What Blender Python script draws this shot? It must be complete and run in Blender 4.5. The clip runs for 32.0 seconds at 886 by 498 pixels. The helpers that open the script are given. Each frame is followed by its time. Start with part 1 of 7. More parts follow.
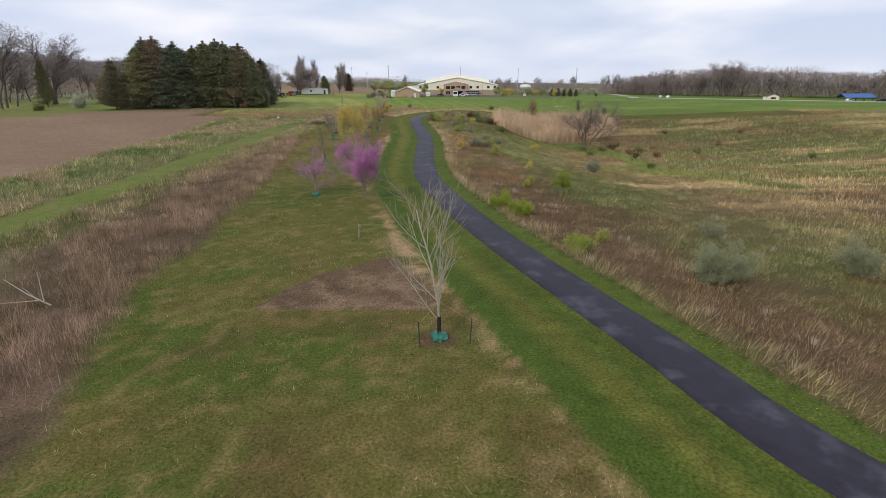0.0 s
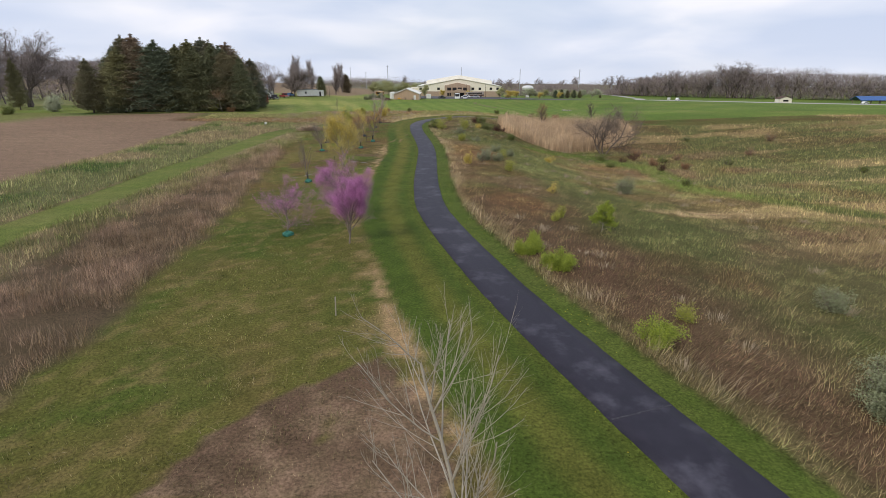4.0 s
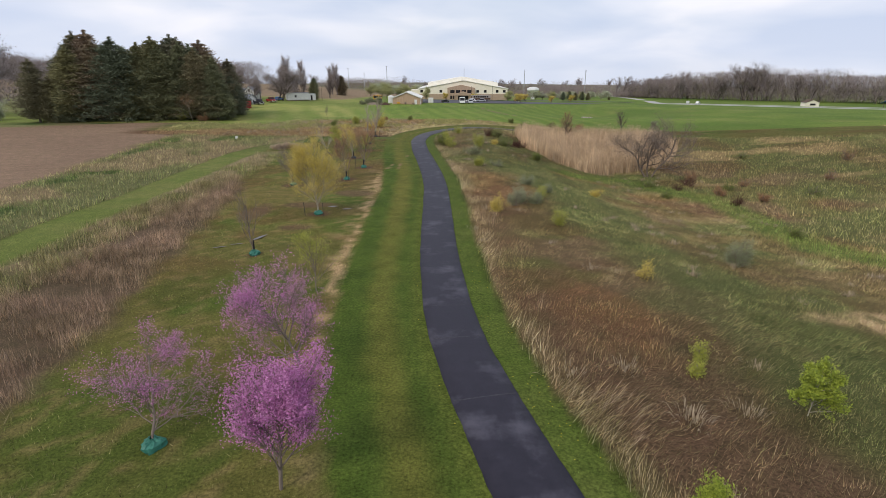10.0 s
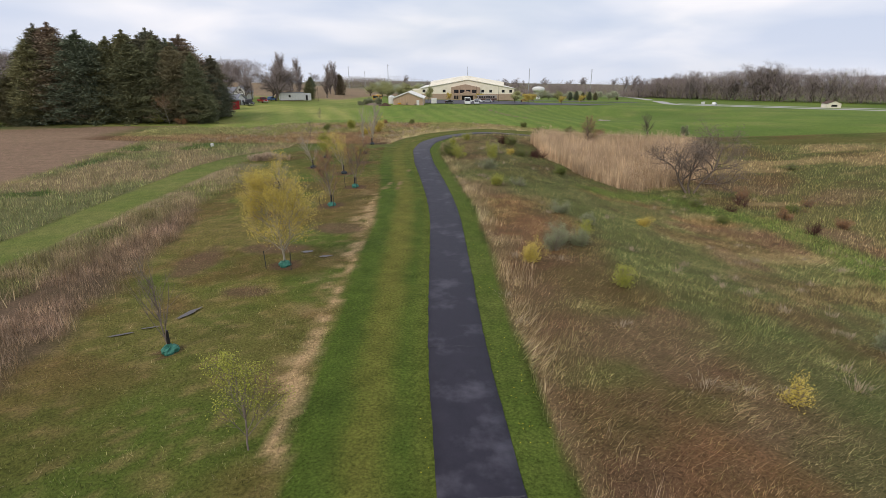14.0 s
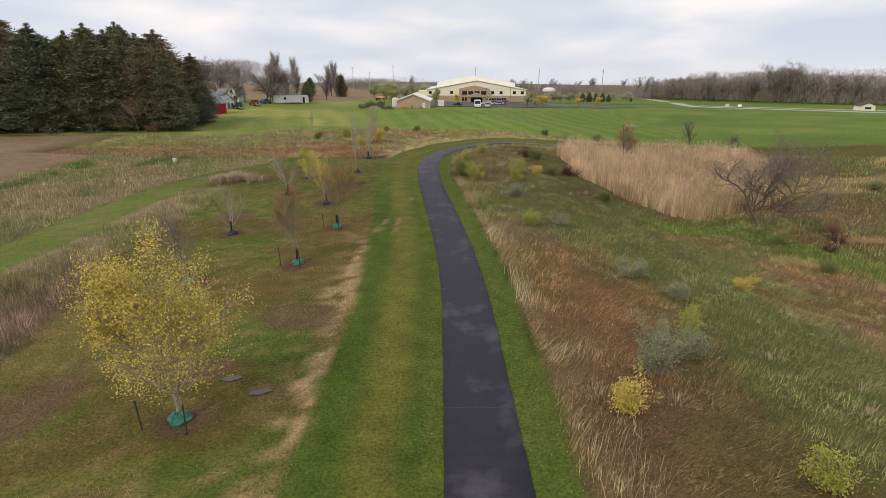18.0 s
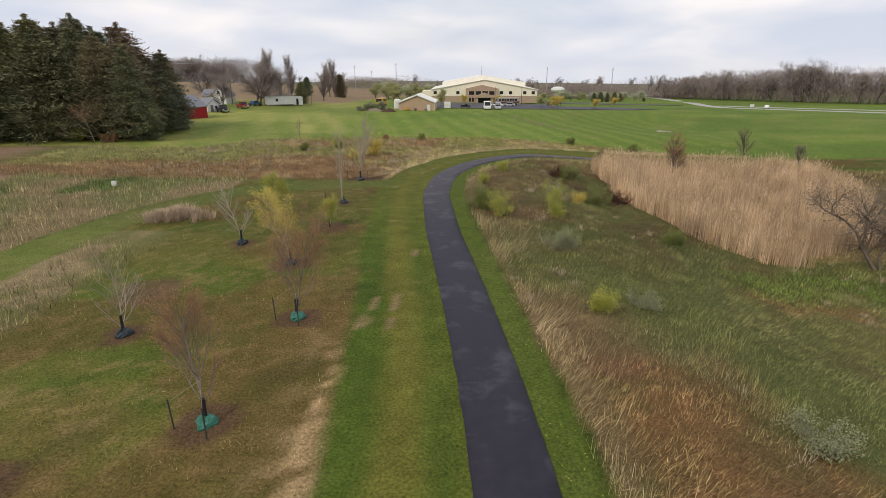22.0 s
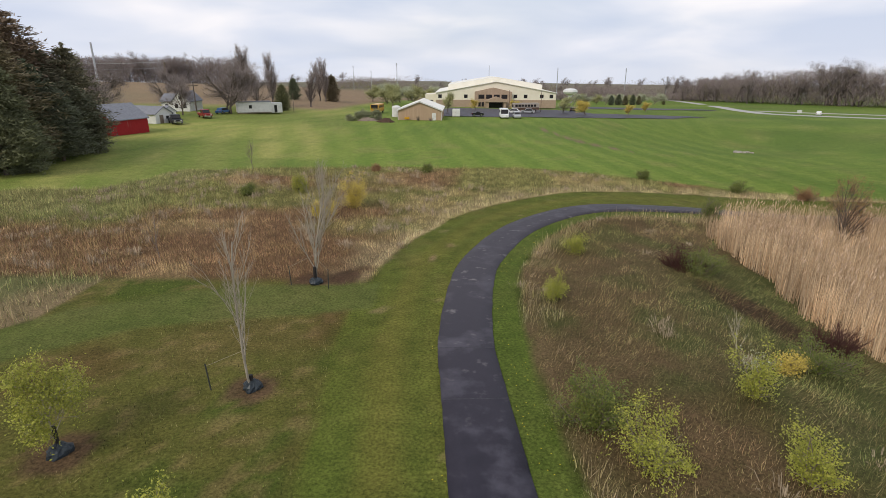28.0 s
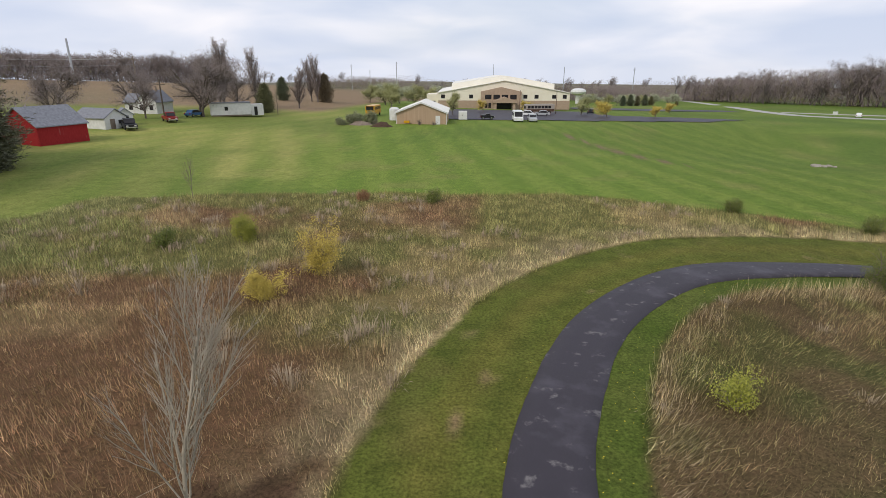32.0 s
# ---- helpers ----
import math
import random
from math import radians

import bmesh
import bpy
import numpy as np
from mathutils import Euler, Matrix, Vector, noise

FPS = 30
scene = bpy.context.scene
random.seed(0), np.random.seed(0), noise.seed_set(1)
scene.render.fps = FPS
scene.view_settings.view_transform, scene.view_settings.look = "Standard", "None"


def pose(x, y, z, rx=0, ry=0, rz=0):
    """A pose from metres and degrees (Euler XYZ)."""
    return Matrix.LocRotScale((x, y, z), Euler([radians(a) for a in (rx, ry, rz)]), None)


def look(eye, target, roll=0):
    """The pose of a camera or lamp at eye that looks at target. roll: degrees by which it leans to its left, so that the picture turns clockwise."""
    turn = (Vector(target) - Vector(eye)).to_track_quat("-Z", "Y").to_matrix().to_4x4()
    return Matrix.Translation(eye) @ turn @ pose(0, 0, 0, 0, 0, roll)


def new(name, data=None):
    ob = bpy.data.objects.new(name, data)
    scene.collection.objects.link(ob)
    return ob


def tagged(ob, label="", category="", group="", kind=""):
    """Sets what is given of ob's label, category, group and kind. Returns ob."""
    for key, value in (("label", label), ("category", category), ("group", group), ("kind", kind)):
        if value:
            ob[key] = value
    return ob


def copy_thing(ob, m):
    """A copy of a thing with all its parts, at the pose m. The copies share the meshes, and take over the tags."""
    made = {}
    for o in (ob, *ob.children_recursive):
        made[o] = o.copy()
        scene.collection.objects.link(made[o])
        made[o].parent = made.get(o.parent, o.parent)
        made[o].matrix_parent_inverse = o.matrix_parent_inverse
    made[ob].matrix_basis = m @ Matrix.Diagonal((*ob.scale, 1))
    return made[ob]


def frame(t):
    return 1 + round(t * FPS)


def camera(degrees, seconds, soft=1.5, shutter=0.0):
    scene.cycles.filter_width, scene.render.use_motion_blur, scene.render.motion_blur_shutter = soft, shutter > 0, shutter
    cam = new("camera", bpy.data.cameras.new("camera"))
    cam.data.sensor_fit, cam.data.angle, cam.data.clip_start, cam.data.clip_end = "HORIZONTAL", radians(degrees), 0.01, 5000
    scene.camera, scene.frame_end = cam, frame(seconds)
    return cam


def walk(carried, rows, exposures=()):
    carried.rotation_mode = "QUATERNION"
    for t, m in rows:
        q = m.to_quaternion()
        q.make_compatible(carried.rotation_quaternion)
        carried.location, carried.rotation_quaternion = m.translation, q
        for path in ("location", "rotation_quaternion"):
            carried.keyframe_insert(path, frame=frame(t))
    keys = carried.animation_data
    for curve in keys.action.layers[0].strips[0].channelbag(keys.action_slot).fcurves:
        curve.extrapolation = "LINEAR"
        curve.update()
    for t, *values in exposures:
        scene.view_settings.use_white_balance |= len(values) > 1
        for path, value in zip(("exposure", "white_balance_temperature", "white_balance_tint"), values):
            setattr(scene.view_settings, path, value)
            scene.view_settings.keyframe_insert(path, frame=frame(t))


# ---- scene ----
cam = camera(79.0, 32.0, soft=0.7)
PATH = [
    (0, (1.139, -13.73, 10.553), (1.109, -11.831, 9.926), -0.2),
    (0.5, (1.105, -12.238, 10.551), (1.075, -10.34, 9.923), -0.1),
    (1, (1.068, -10.793, 10.649), (1.038, -8.894, 10.023), -0.2),
    (1.5, (1.027, -9.46, 10.817), (0.997, -7.561, 10.191), -0.1),
    (2, (0.98, -8.184, 10.953), (0.951, -6.284, 10.327), -0.1),
    (2.5, (0.822, -6.893, 10.986), (0.796, -4.994, 10.361), -0.0),
    (4.5, (0.176, -0.375, 10.815), (0.148, 1.524, 10.189), -0.1),
    (5, (0.041, 1.566, 10.843), (0.017, 3.465, 10.217), -0.1),
    (5.5, (-0.056, 3.419, 11.085), (-0.079, 5.319, 10.46), -0.1),
    (6, (-0.198, 5.173, 11.322), (-0.218, 7.072, 10.695), -0.0),
    (6.5, (-0.315, 6.985, 11.579), (-0.336, 8.884, 10.953), 0.0),
    (7, (-0.452, 8.771, 11.785), (-0.473, 10.67, 11.158), 0.0),
    (7.5, (-0.529, 10.624, 11.796), (-0.551, 12.522, 11.167), -0.0),
    (8, (-0.695, 12.447, 11.707), (-0.719, 14.345, 11.077), -0.1),
    (8.5, (-0.969, 14.267, 11.645), (-0.991, 16.165, 11.014), -0.0),
    (9, (-1.157, 16.016, 11.556), (-1.182, 17.915, 10.929), -0.1),
    (9.5, (-1.38, 17.697, 11.512), (-1.404, 19.596, 10.885), -0.0),
    (10, (-1.533, 19.249, 11.482), (-1.559, 21.148, 10.856), 0.0),
    (10.5, (-1.708, 20.818, 11.386), (-1.734, 22.716, 10.758), 0.1),
    (11, (-1.793, 22.532, 11.279), (-1.818, 24.431, 10.651), 0.1),
    (11.5, (-1.866, 24.168, 11.243), (-1.894, 26.066, 10.613), 0.1),
    (12, (-2.008, 25.813, 11.243), (-2.036, 27.712, 10.615), 0.1),
    (12.5, (-2.182, 27.531, 11.3), (-2.21, 29.43, 10.674), 0.1),
    (13, (-2.322, 29.208, 11.311), (-2.351, 31.108, 10.685), 0.0),
    (13.5, (-2.457, 30.934, 11.325), (-2.486, 32.833, 10.698), 0.1),
    (15.5, (-2.788, 38.036, 11.364), (-2.821, 39.933, 10.73), 0.1),
    (16, (-2.878, 40.066, 11.291), (-2.912, 41.963, 10.66), 0.1),
    (16.5, (-3.024, 42.155, 11.245), (-3.059, 44.053, 10.615), 0.1),
    (17, (-3.135, 44.204, 11.219), (-3.171, 46.102, 10.589), 0.1),
    (17.5, (-3.321, 46.244, 11.183), (-3.36, 48.142, 10.554), 0.2),
    (18, (-3.503, 48.317, 11.152), (-3.554, 50.216, 10.525), 0.1),
    (18.5, (-3.699, 50.298, 11.078), (-3.755, 52.197, 10.452), 0.1),
    (19, (-3.821, 52.271, 10.941), (-3.884, 54.17, 10.316), 0.1),
    (19.5, (-3.94, 54.187, 10.89), (-4.005, 56.086, 10.264), 0.1),
    (20, (-4.1, 56.026, 10.917), (-4.165, 57.924, 10.289), 0.1),
    (20.5, (-4.259, 57.851, 10.905), (-4.325, 59.748, 10.275), 0.1),
    (21, (-4.445, 59.763, 10.82), (-4.512, 61.66, 10.19), 0.0),
    (21.5, (-4.63, 61.818, 10.852), (-4.696, 63.715, 10.222), 0.0),
    (22, (-4.81, 64.011, 11.159), (-4.874, 65.908, 10.528), 0.0),
    (22.5, (-4.981, 66.304, 11.599), (-5.046, 68.201, 10.968), -0.1),
    (23, (-5.189, 68.654, 11.912), (-5.255, 70.55, 11.278), -0.0),
    (23.5, (-5.438, 71.062, 12.016), (-5.503, 72.958, 11.381), -0.1),
    (24, (-5.739, 73.444, 12.062), (-5.803, 75.34, 11.426), -0.2),
    (24.5, (-5.916, 75.699, 11.968), (-5.983, 77.596, 11.337), -0.2),
    (25, (-6.119, 78.129, 11.838), (-6.187, 80.025, 11.205), -0.3),
    (25.5, (-6.282, 80.584, 11.719), (-6.349, 82.481, 11.089), -0.2),
    (27.5, (-7.23, 90.583, 11.483), (-7.299, 92.48, 10.853), 0.0),
    (28, (-7.379, 92.946, 11.363), (-7.448, 94.843, 10.732), 0.1),
    (28.5, (-7.558, 95.167, 11.208), (-7.625, 97.064, 10.577), 0.1),
    (29, (-7.728, 97.296, 11.091), (-7.795, 99.193, 10.461), 0.1),
    (29.5, (-7.873, 99.456, 10.977), (-7.94, 101.353, 10.346), 0.0),
    (30, (-8.056, 101.629, 10.832), (-8.122, 103.526, 10.201), 0.1),
    (30.5, (-8.258, 103.888, 10.744), (-8.325, 105.785, 10.113), 0.1),
    (31, (-8.477, 106.196, 10.709), (-8.546, 108.093, 10.079), 0.1),
    (31.5, (-8.779, 108.563, 10.616), (-8.848, 110.46, 9.986), 0.1),
    (32, (-9.069, 110.867, 10.569), (-9.139, 112.764, 9.939), 0.1),
]
walk(cam, [(t, look(eye, target, roll)) for t, eye, target, roll in PATH],
     exposures=((0, 0.0, 6500, 10), (11, 0.0, 6520, 10), (14, 0.0, 6700, 10), (18, 0.0, 7150, 10), (22, 0.0, 7080, 10), (28, 0.0, 6780, 10), (32, 0.0, 6650, 10)))

# ---- sky and sun: a bright overcast spring day ----
world = bpy.data.worlds.new("overcast_sky")
scene.world = world
world.use_nodes = True
wn, wl = world.node_tree.nodes, world.node_tree.links
wn.clear()


def wnode(kind, **inputs):
    n = wn.new(kind)
    for k, v in inputs.items():
        n.inputs[k].default_value = v
    return n


w_out = wn.new("ShaderNodeOutputWorld")
w_bg = wn.new("ShaderNodeBackground")
w_sky = wn.new("ShaderNodeTexSky")
w_sky.sky_type = "NISHITA"
w_sky.sun_disc = False
w_sky.sun_elevation, w_sky.sun_rotation = radians(40), radians(215)
w_scale = wn.new("ShaderNodeVectorMath")
w_scale.operation = "SCALE"
w_scale.inputs["Scale"].default_value = 0.10
wl.new(w_sky.outputs["Color"], w_scale.inputs[0])
w_tc = wn.new("ShaderNodeTexCoord")
w_sep = wn.new("ShaderNodeSeparateXYZ")
wl.new(w_tc.outputs["Generated"], w_sep.inputs[0])
w_z = wn.new("ShaderNodeMath")
w_z.operation = "MAXIMUM"
w_z.inputs[1].default_value = 0.0
wl.new(w_sep.outputs["Z"], w_z.inputs[0])
w_zz = wn.new("ShaderNodeMath")
w_zz.operation = "ADD"
w_zz.inputs[1].default_value = 0.22
wl.new(w_z.outputs[0], w_zz.inputs[0])
w_uv = wn.new("ShaderNodeCombineXYZ")
for i, axis in enumerate("XY"):
    dv = wn.new("ShaderNodeMath")
    dv.operation = "DIVIDE"
    wl.new(w_sep.outputs[axis], dv.inputs[0])
    wl.new(w_zz.outputs[0], dv.inputs[1])
    wl.new(dv.outputs[0], w_uv.inputs[i])
w_n1 = wnode("ShaderNodeTexNoise", Scale=1.15, Detail=4.0, Roughness=0.42, Distortion=0.3)
w_n2 = wnode("ShaderNodeTexNoise", Scale=0.5, Detail=3.0, Roughness=0.5)
wl.new(w_uv.outputs[0], w_n1.inputs["Vector"])
wl.new(w_uv.outputs[0], w_n2.inputs["Vector"])
w_r1 = wn.new("ShaderNodeValToRGB")
e = w_r1.color_ramp.elements
e[0].position, e[0].color = 0.36, (0.57, 0.665, 0.87, 1)
e[1].position, e[1].color = 0.68, (1.05, 1.03, 1.08, 1)
m1 = e.new(0.52)
m1.color = (0.76, 0.815, 0.96, 1)
wl.new(w_n1.outputs["Fac"], w_r1.inputs[0])
w_r2 = wn.new("ShaderNodeValToRGB")
e = w_r2.color_ramp.elements
e[0].position, e[0].color = 0.40, (0, 0, 0, 1)
e[1].position, e[1].color = 0.72, (0.32, 0.32, 0.32, 1)
wl.new(w_n2.outputs["Fac"], w_r2.inputs[0])
w_mix = wn.new("ShaderNodeMix")
w_mix.data_type = "RGBA"
wl.new(w_r2.outputs[0], w_mix.inputs["Factor"])
wl.new(w_r1.outputs[0], w_mix.inputs[6])
wl.new(w_scale.outputs[0], w_mix.inputs[7])
# thin haze towards the horizon
w_hz = wn.new("ShaderNodeMapRange")
w_hz.inputs["From Min"].default_value, w_hz.inputs["From Max"].default_value = 0.0, 0.16
w_hz.inputs["To Min"].default_value, w_hz.inputs["To Max"].default_value = 0.6, 0.0
wl.new(w_z.outputs[0], w_hz.inputs["Value"])
w_mix2 = wn.new("ShaderNodeMix")
w_mix2.data_type = "RGBA"
w_mix2.inputs[7].default_value = (0.735, 0.785, 0.91, 1)
wl.new(w_hz.outputs[0], w_mix2.inputs["Factor"])
wl.new(w_mix.outputs[2], w_mix2.inputs[6])
wl.new(w_mix2.outputs[2], w_bg.inputs["Color"])
w_bg.inputs["Strength"].default_value = 1.0
wl.new(w_bg.outputs[0], w_out.inputs[0])

sun = new("sun", bpy.data.lights.new("sun", "SUN"))
sun.data.energy, sun.data.angle, sun.data.color = 1.55, radians(14), (1.0, 0.94, 0.84)
sun.matrix_world = look((-38, -50, 52), (0, 0, 0))
tagged(sun, kind="structure")

# ---- noise, land and cover ----


def hash2(ix, iy, seed):
    h = (ix * 374761393 + iy * 668265263 + seed * 974634533) & 0xFFFFFFFF
    h = ((h ^ (h >> 13)) * 1274126177) & 0xFFFFFFFF
    return ((h ^ (h >> 16)) & 0xFFFF) / 65535.0


def vnoise(x, y, size, seed=0):
    """Smooth value noise in 0 to 1, with cells of the given size in metres."""
    x, y = np.asarray(x, float) / size, np.asarray(y, float) / size
    ix, iy = np.floor(x).astype(np.int64), np.floor(y).astype(np.int64)
    u, v = x - ix, y - iy
    u, v = u * u * (3 - 2 * u), v * v * (3 - 2 * v)
    a, b = hash2(ix, iy, seed), hash2(ix + 1, iy, seed)
    c, d = hash2(ix, iy + 1, seed), hash2(ix + 1, iy + 1, seed)
    return (a * (1 - u) + b * u) * (1 - v) + (c * (1 - u) + d * u) * v


def fnoise(x, y, size, seed=0, octaves=3):
    total, amp, norm = 0.0, 1.0, 0.0
    for k in range(octaves):
        total = total + amp * vnoise(x, y, size / 2**k, seed + 17 * k)
        norm += amp
        amp *= 0.55
    return total / norm


def ss(a, b, x):
    u = np.clip((x - a) / (b - a), 0, 1)
    return u * u * (3 - 2 * u)


def land(x, y):
    """Height of the ground: level along the trail, a wet hollow to its right, falling gently beyond the lawn."""
    x, y = np.asarray(x, float), np.asarray(y, float)
    sy = np.where(y < 105, 60.0, 45.0)
    z = -5.4 * ss(2, 29, x) * np.exp(-(((y - 105) / sy) ** 2)) * (1 - 0.8 * ss(50, 110, x))
    z = z - 2.0 * np.exp(-(((x - 48) / 35) ** 2) - ((y - 200) / 28) ** 2)
    z = z + 1.2 * ss(-35, -75, x) * ss(60, 180, y) + 6 * ss(230, 420, y) * ss(-20, -120, x)
    z = z - 11.5 * ss(185, 560, y + 0.42 * x)
    z = z - 0.021 * np.maximum(0, y - 430) - 0.012 * np.maximum(0, np.abs(x) - 330)
    return z


def ground_z(x, y):
    return float(land(np.array([x]), np.array([y]))[0])


# The plan below is drawn on a sketch grid; site() lays it out in metres on the ground.
PLAN_Y = (-3000.0, 48.0, 60.0, 72.0, 85.0, 140.0, 3000.0)
SITE_Y = (-2999.8, 48.2, 59.3, 69.7, 82.35, 137.05, 2905.5)
SITE_X = (0.0, 0.0, -0.4, -0.62, -0.6, -0.77, -0.91)
SITE_S = (1.0, 1.0, 1.0, 0.98, 0.982, 0.982, 0.968)
SITE_K = (-3000.0, 48.0, 60.0, 72.0, 85.0, 140.0, 190.0)


def site(x, y, z):
    """Metres on the ground for a place on the plan, and the scale of things there."""
    y = np.asarray(y, float)
    s = np.interp(y, SITE_K, SITE_S)
    yy = np.interp(y, PLAN_Y, SITE_Y)
    return s * x + np.interp(y, SITE_K, SITE_X), yy, s * z + 0.006 * np.maximum(0, yy - 137), s


def at(x, y):
    """The place on the plan for a place measured on the ground."""
    py = float(np.interp(y, SITE_Y, PLAN_Y))
    return (x - float(np.interp(py, SITE_K, SITE_X))) / float(np.interp(py, SITE_K, SITE_S)), py


# middle line of the asphalt trail
TRAIL = [(45.47, -62.29), (32.46, -38.28), (23.46, -20.29), (17.47, -9.82), (12.05, -1.28), (9.55, 5.59), (6.77, 13.07), (5.16, 17.61), (3.90, 21.33),
         (2.35, 26.46), (0.08, 35.13), (-1.23, 41.45), (-1.83, 46.97), (-2.06, 52.99), (-2.13, 63.30), (-2.35, 74.01), (-2.90, 82.52), (-3.87, 91.53),
         (-4.79, 99.04), (-5.55, 105.04), (-6.25, 113.01), (-6.55, 118.00), (-6.06, 125.01), (-5.01, 129.20), (-2.90, 134.20), (0.00, 138.20), (4.20,
         141.80), (8.90, 144.00), (16.60, 146.60), (25.00, 147.60), (34.00, 147.40), (42.00, 146.40)]


def smooth_line(points, step=0.5):
    p = np.array(points, float)
    out = []
    for i in range(len(p) - 1):
        a, b = p[max(i - 1, 0)], p[i]
        c, d = p[i + 1], p[min(i + 2, len(p) - 1)]
        n = max(2, int(np.hypot(*(c - b)) / step))
        for t in np.arange(n) / n:
            out.append(0.5 * (2 * b + (c - a) * t + (2 * a - 5 * b + 4 * c - d) * t**2 + (3 * b - a - 3 * c + d) * t**3))
    out.append(p[-1])
    return np.array(out)


TRAIL_LINE = smooth_line(TRAIL)
LANE_LINE = smooth_line([(-31, -60), (-31.2, 10), (-31.4, 45), (-32, 80), (-32.5, 98), (-31, 108), (-27, 116), (-21, 120.2), (-11, 122)], 2.0)
DRAIN_LINE = smooth_line([(10, 214), (12.2, 205), (13.5, 198), (15, 193), (17.5, 188), (20, 184)], 2.0)
CREEK_LINE = smooth_line([(16, 101), (22, 105), (27, 108), (31, 101), (35, 93), (34, 78), (33, 66), (40, 48)], 2.0)


def exact_off(line, x, y, reach):
    """Signed distance to a line: positive to its right as it runs."""
    x, y = np.asarray(x, float), np.asarray(y, float)
    shape = x.shape
    xf, yf = x.ravel(), y.ravel()
    d2, sg = np.full(xf.shape, 1e9), np.ones(xf.shape)
    a, b = line[:-1], line[1:]
    for (ax, ay), (bx, by) in zip(a, b):
        dx, dy = bx - ax, by - ay
        near = (np.abs(xf - ax) < reach) & (np.abs(yf - ay) < reach)
        if not near.any():
            continue
        px, py = xf[near] - ax, yf[near] - ay
        t = np.clip((px * dx + py * dy) / (dx * dx + dy * dy), 0, 1)
        qx, qy = px - t * dx, py - t * dy
        dd = qx * qx + qy * qy
        idx = np.flatnonzero(near)
        less = dd < d2[idx]
        idx = idx[less]
        d2[idx] = dd[less]
        sg[idx] = np.where(px * dy - py * dx > 0, 1.0, -1.0)[less]
    return (np.sqrt(d2) * sg).reshape(shape)


COARSE = smooth_line(TRAIL, 2.5)
FIELDS = {}


def off_line(line, x, y, reach=60.0):
    """The same distance, read from a fine grid laid out once for each line."""
    x, y = np.asarray(x, float), np.asarray(y, float)
    if x.size < 3000:
        return exact_off(line, x, y, reach)
    key = id(line)
    if key not in FIELDS:
        p = np.array(line, float)
        lo, hi = p.min(0) - 60, p.max(0) + 60
        gx, gy = np.arange(lo[0], hi[0], 0.4), np.arange(lo[1], hi[1], 0.4)
        ax, ay = np.meshgrid(gx, gy, indexing="ij")
        FIELDS[key] = (lo, exact_off(line, ax, ay, 62.0))
    lo, g = FIELDS[key]
    u, v = (x - lo[0]) / 0.4, (y - lo[1]) / 0.4
    ok = (u >= 0) & (v >= 0) & (u < g.shape[0] - 1.001) & (v < g.shape[1] - 1.001)
    i, j = np.where(ok, u, 0).astype(int), np.where(ok, v, 0).astype(int)
    fu, fv = u - i, v - j
    d = (g[i, j] * (1 - fu) + g[i + 1, j] * fu) * (1 - fv) + (g[i, j + 1] * (1 - fu) + g[i + 1, j + 1] * fu) * fv
    return np.where(ok, d, 31622.0)


def mix(a, b, f):
    f = np.asarray(f)[..., None]
    return a * (1 - f) + np.asarray(b, float) * f


REEDS = [(12.6, 133), (12.6, 128), (13.0, 122), (14.6, 118), (17.5, 113), (22, 109.5), (29, 114.5), (34, 117), (40, 121), (45, 129), (46, 143), (36, 144.3), (26, 144.4), (19, 143), (13.4, 138)]


def inside(poly, x, y):
    x, y = np.asarray(x), np.asarray(y)
    hit = np.zeros(x.shape, bool)
    for (ax, ay), (bx, by) in zip(poly, poly[1:] + poly[:1]):
        cross = (ay > y) != (by > y)
        hit ^= cross & (x < (bx - ax) * (y - ay) / ((by - ay) if by != ay else 1e-9) + ax)
    return hit


def weed_edge(y):
    """x of the right-hand edge of the tall weeds left of the young trees."""
    return np.interp(y, [-40, -2, 3, 11, 18, 25, 33.5, 43, 54, 64, 68, 75, 82.6, 88], [-9.5, -11.2, -12.6, -15.3, -15.6, -16.3, -17.3, -18.5, -19.9, -20.9, -21.5, -23.2, -25.4, -28.5])


def lawn_edge(x):
    """y at which the wide lawn begins."""
    return np.interp(x, [-75, -52, -43, -40.5, -29, -15, 0, 45], [142, 145, 146.8, 158, 160.7, 161.4, 161.8, 152])


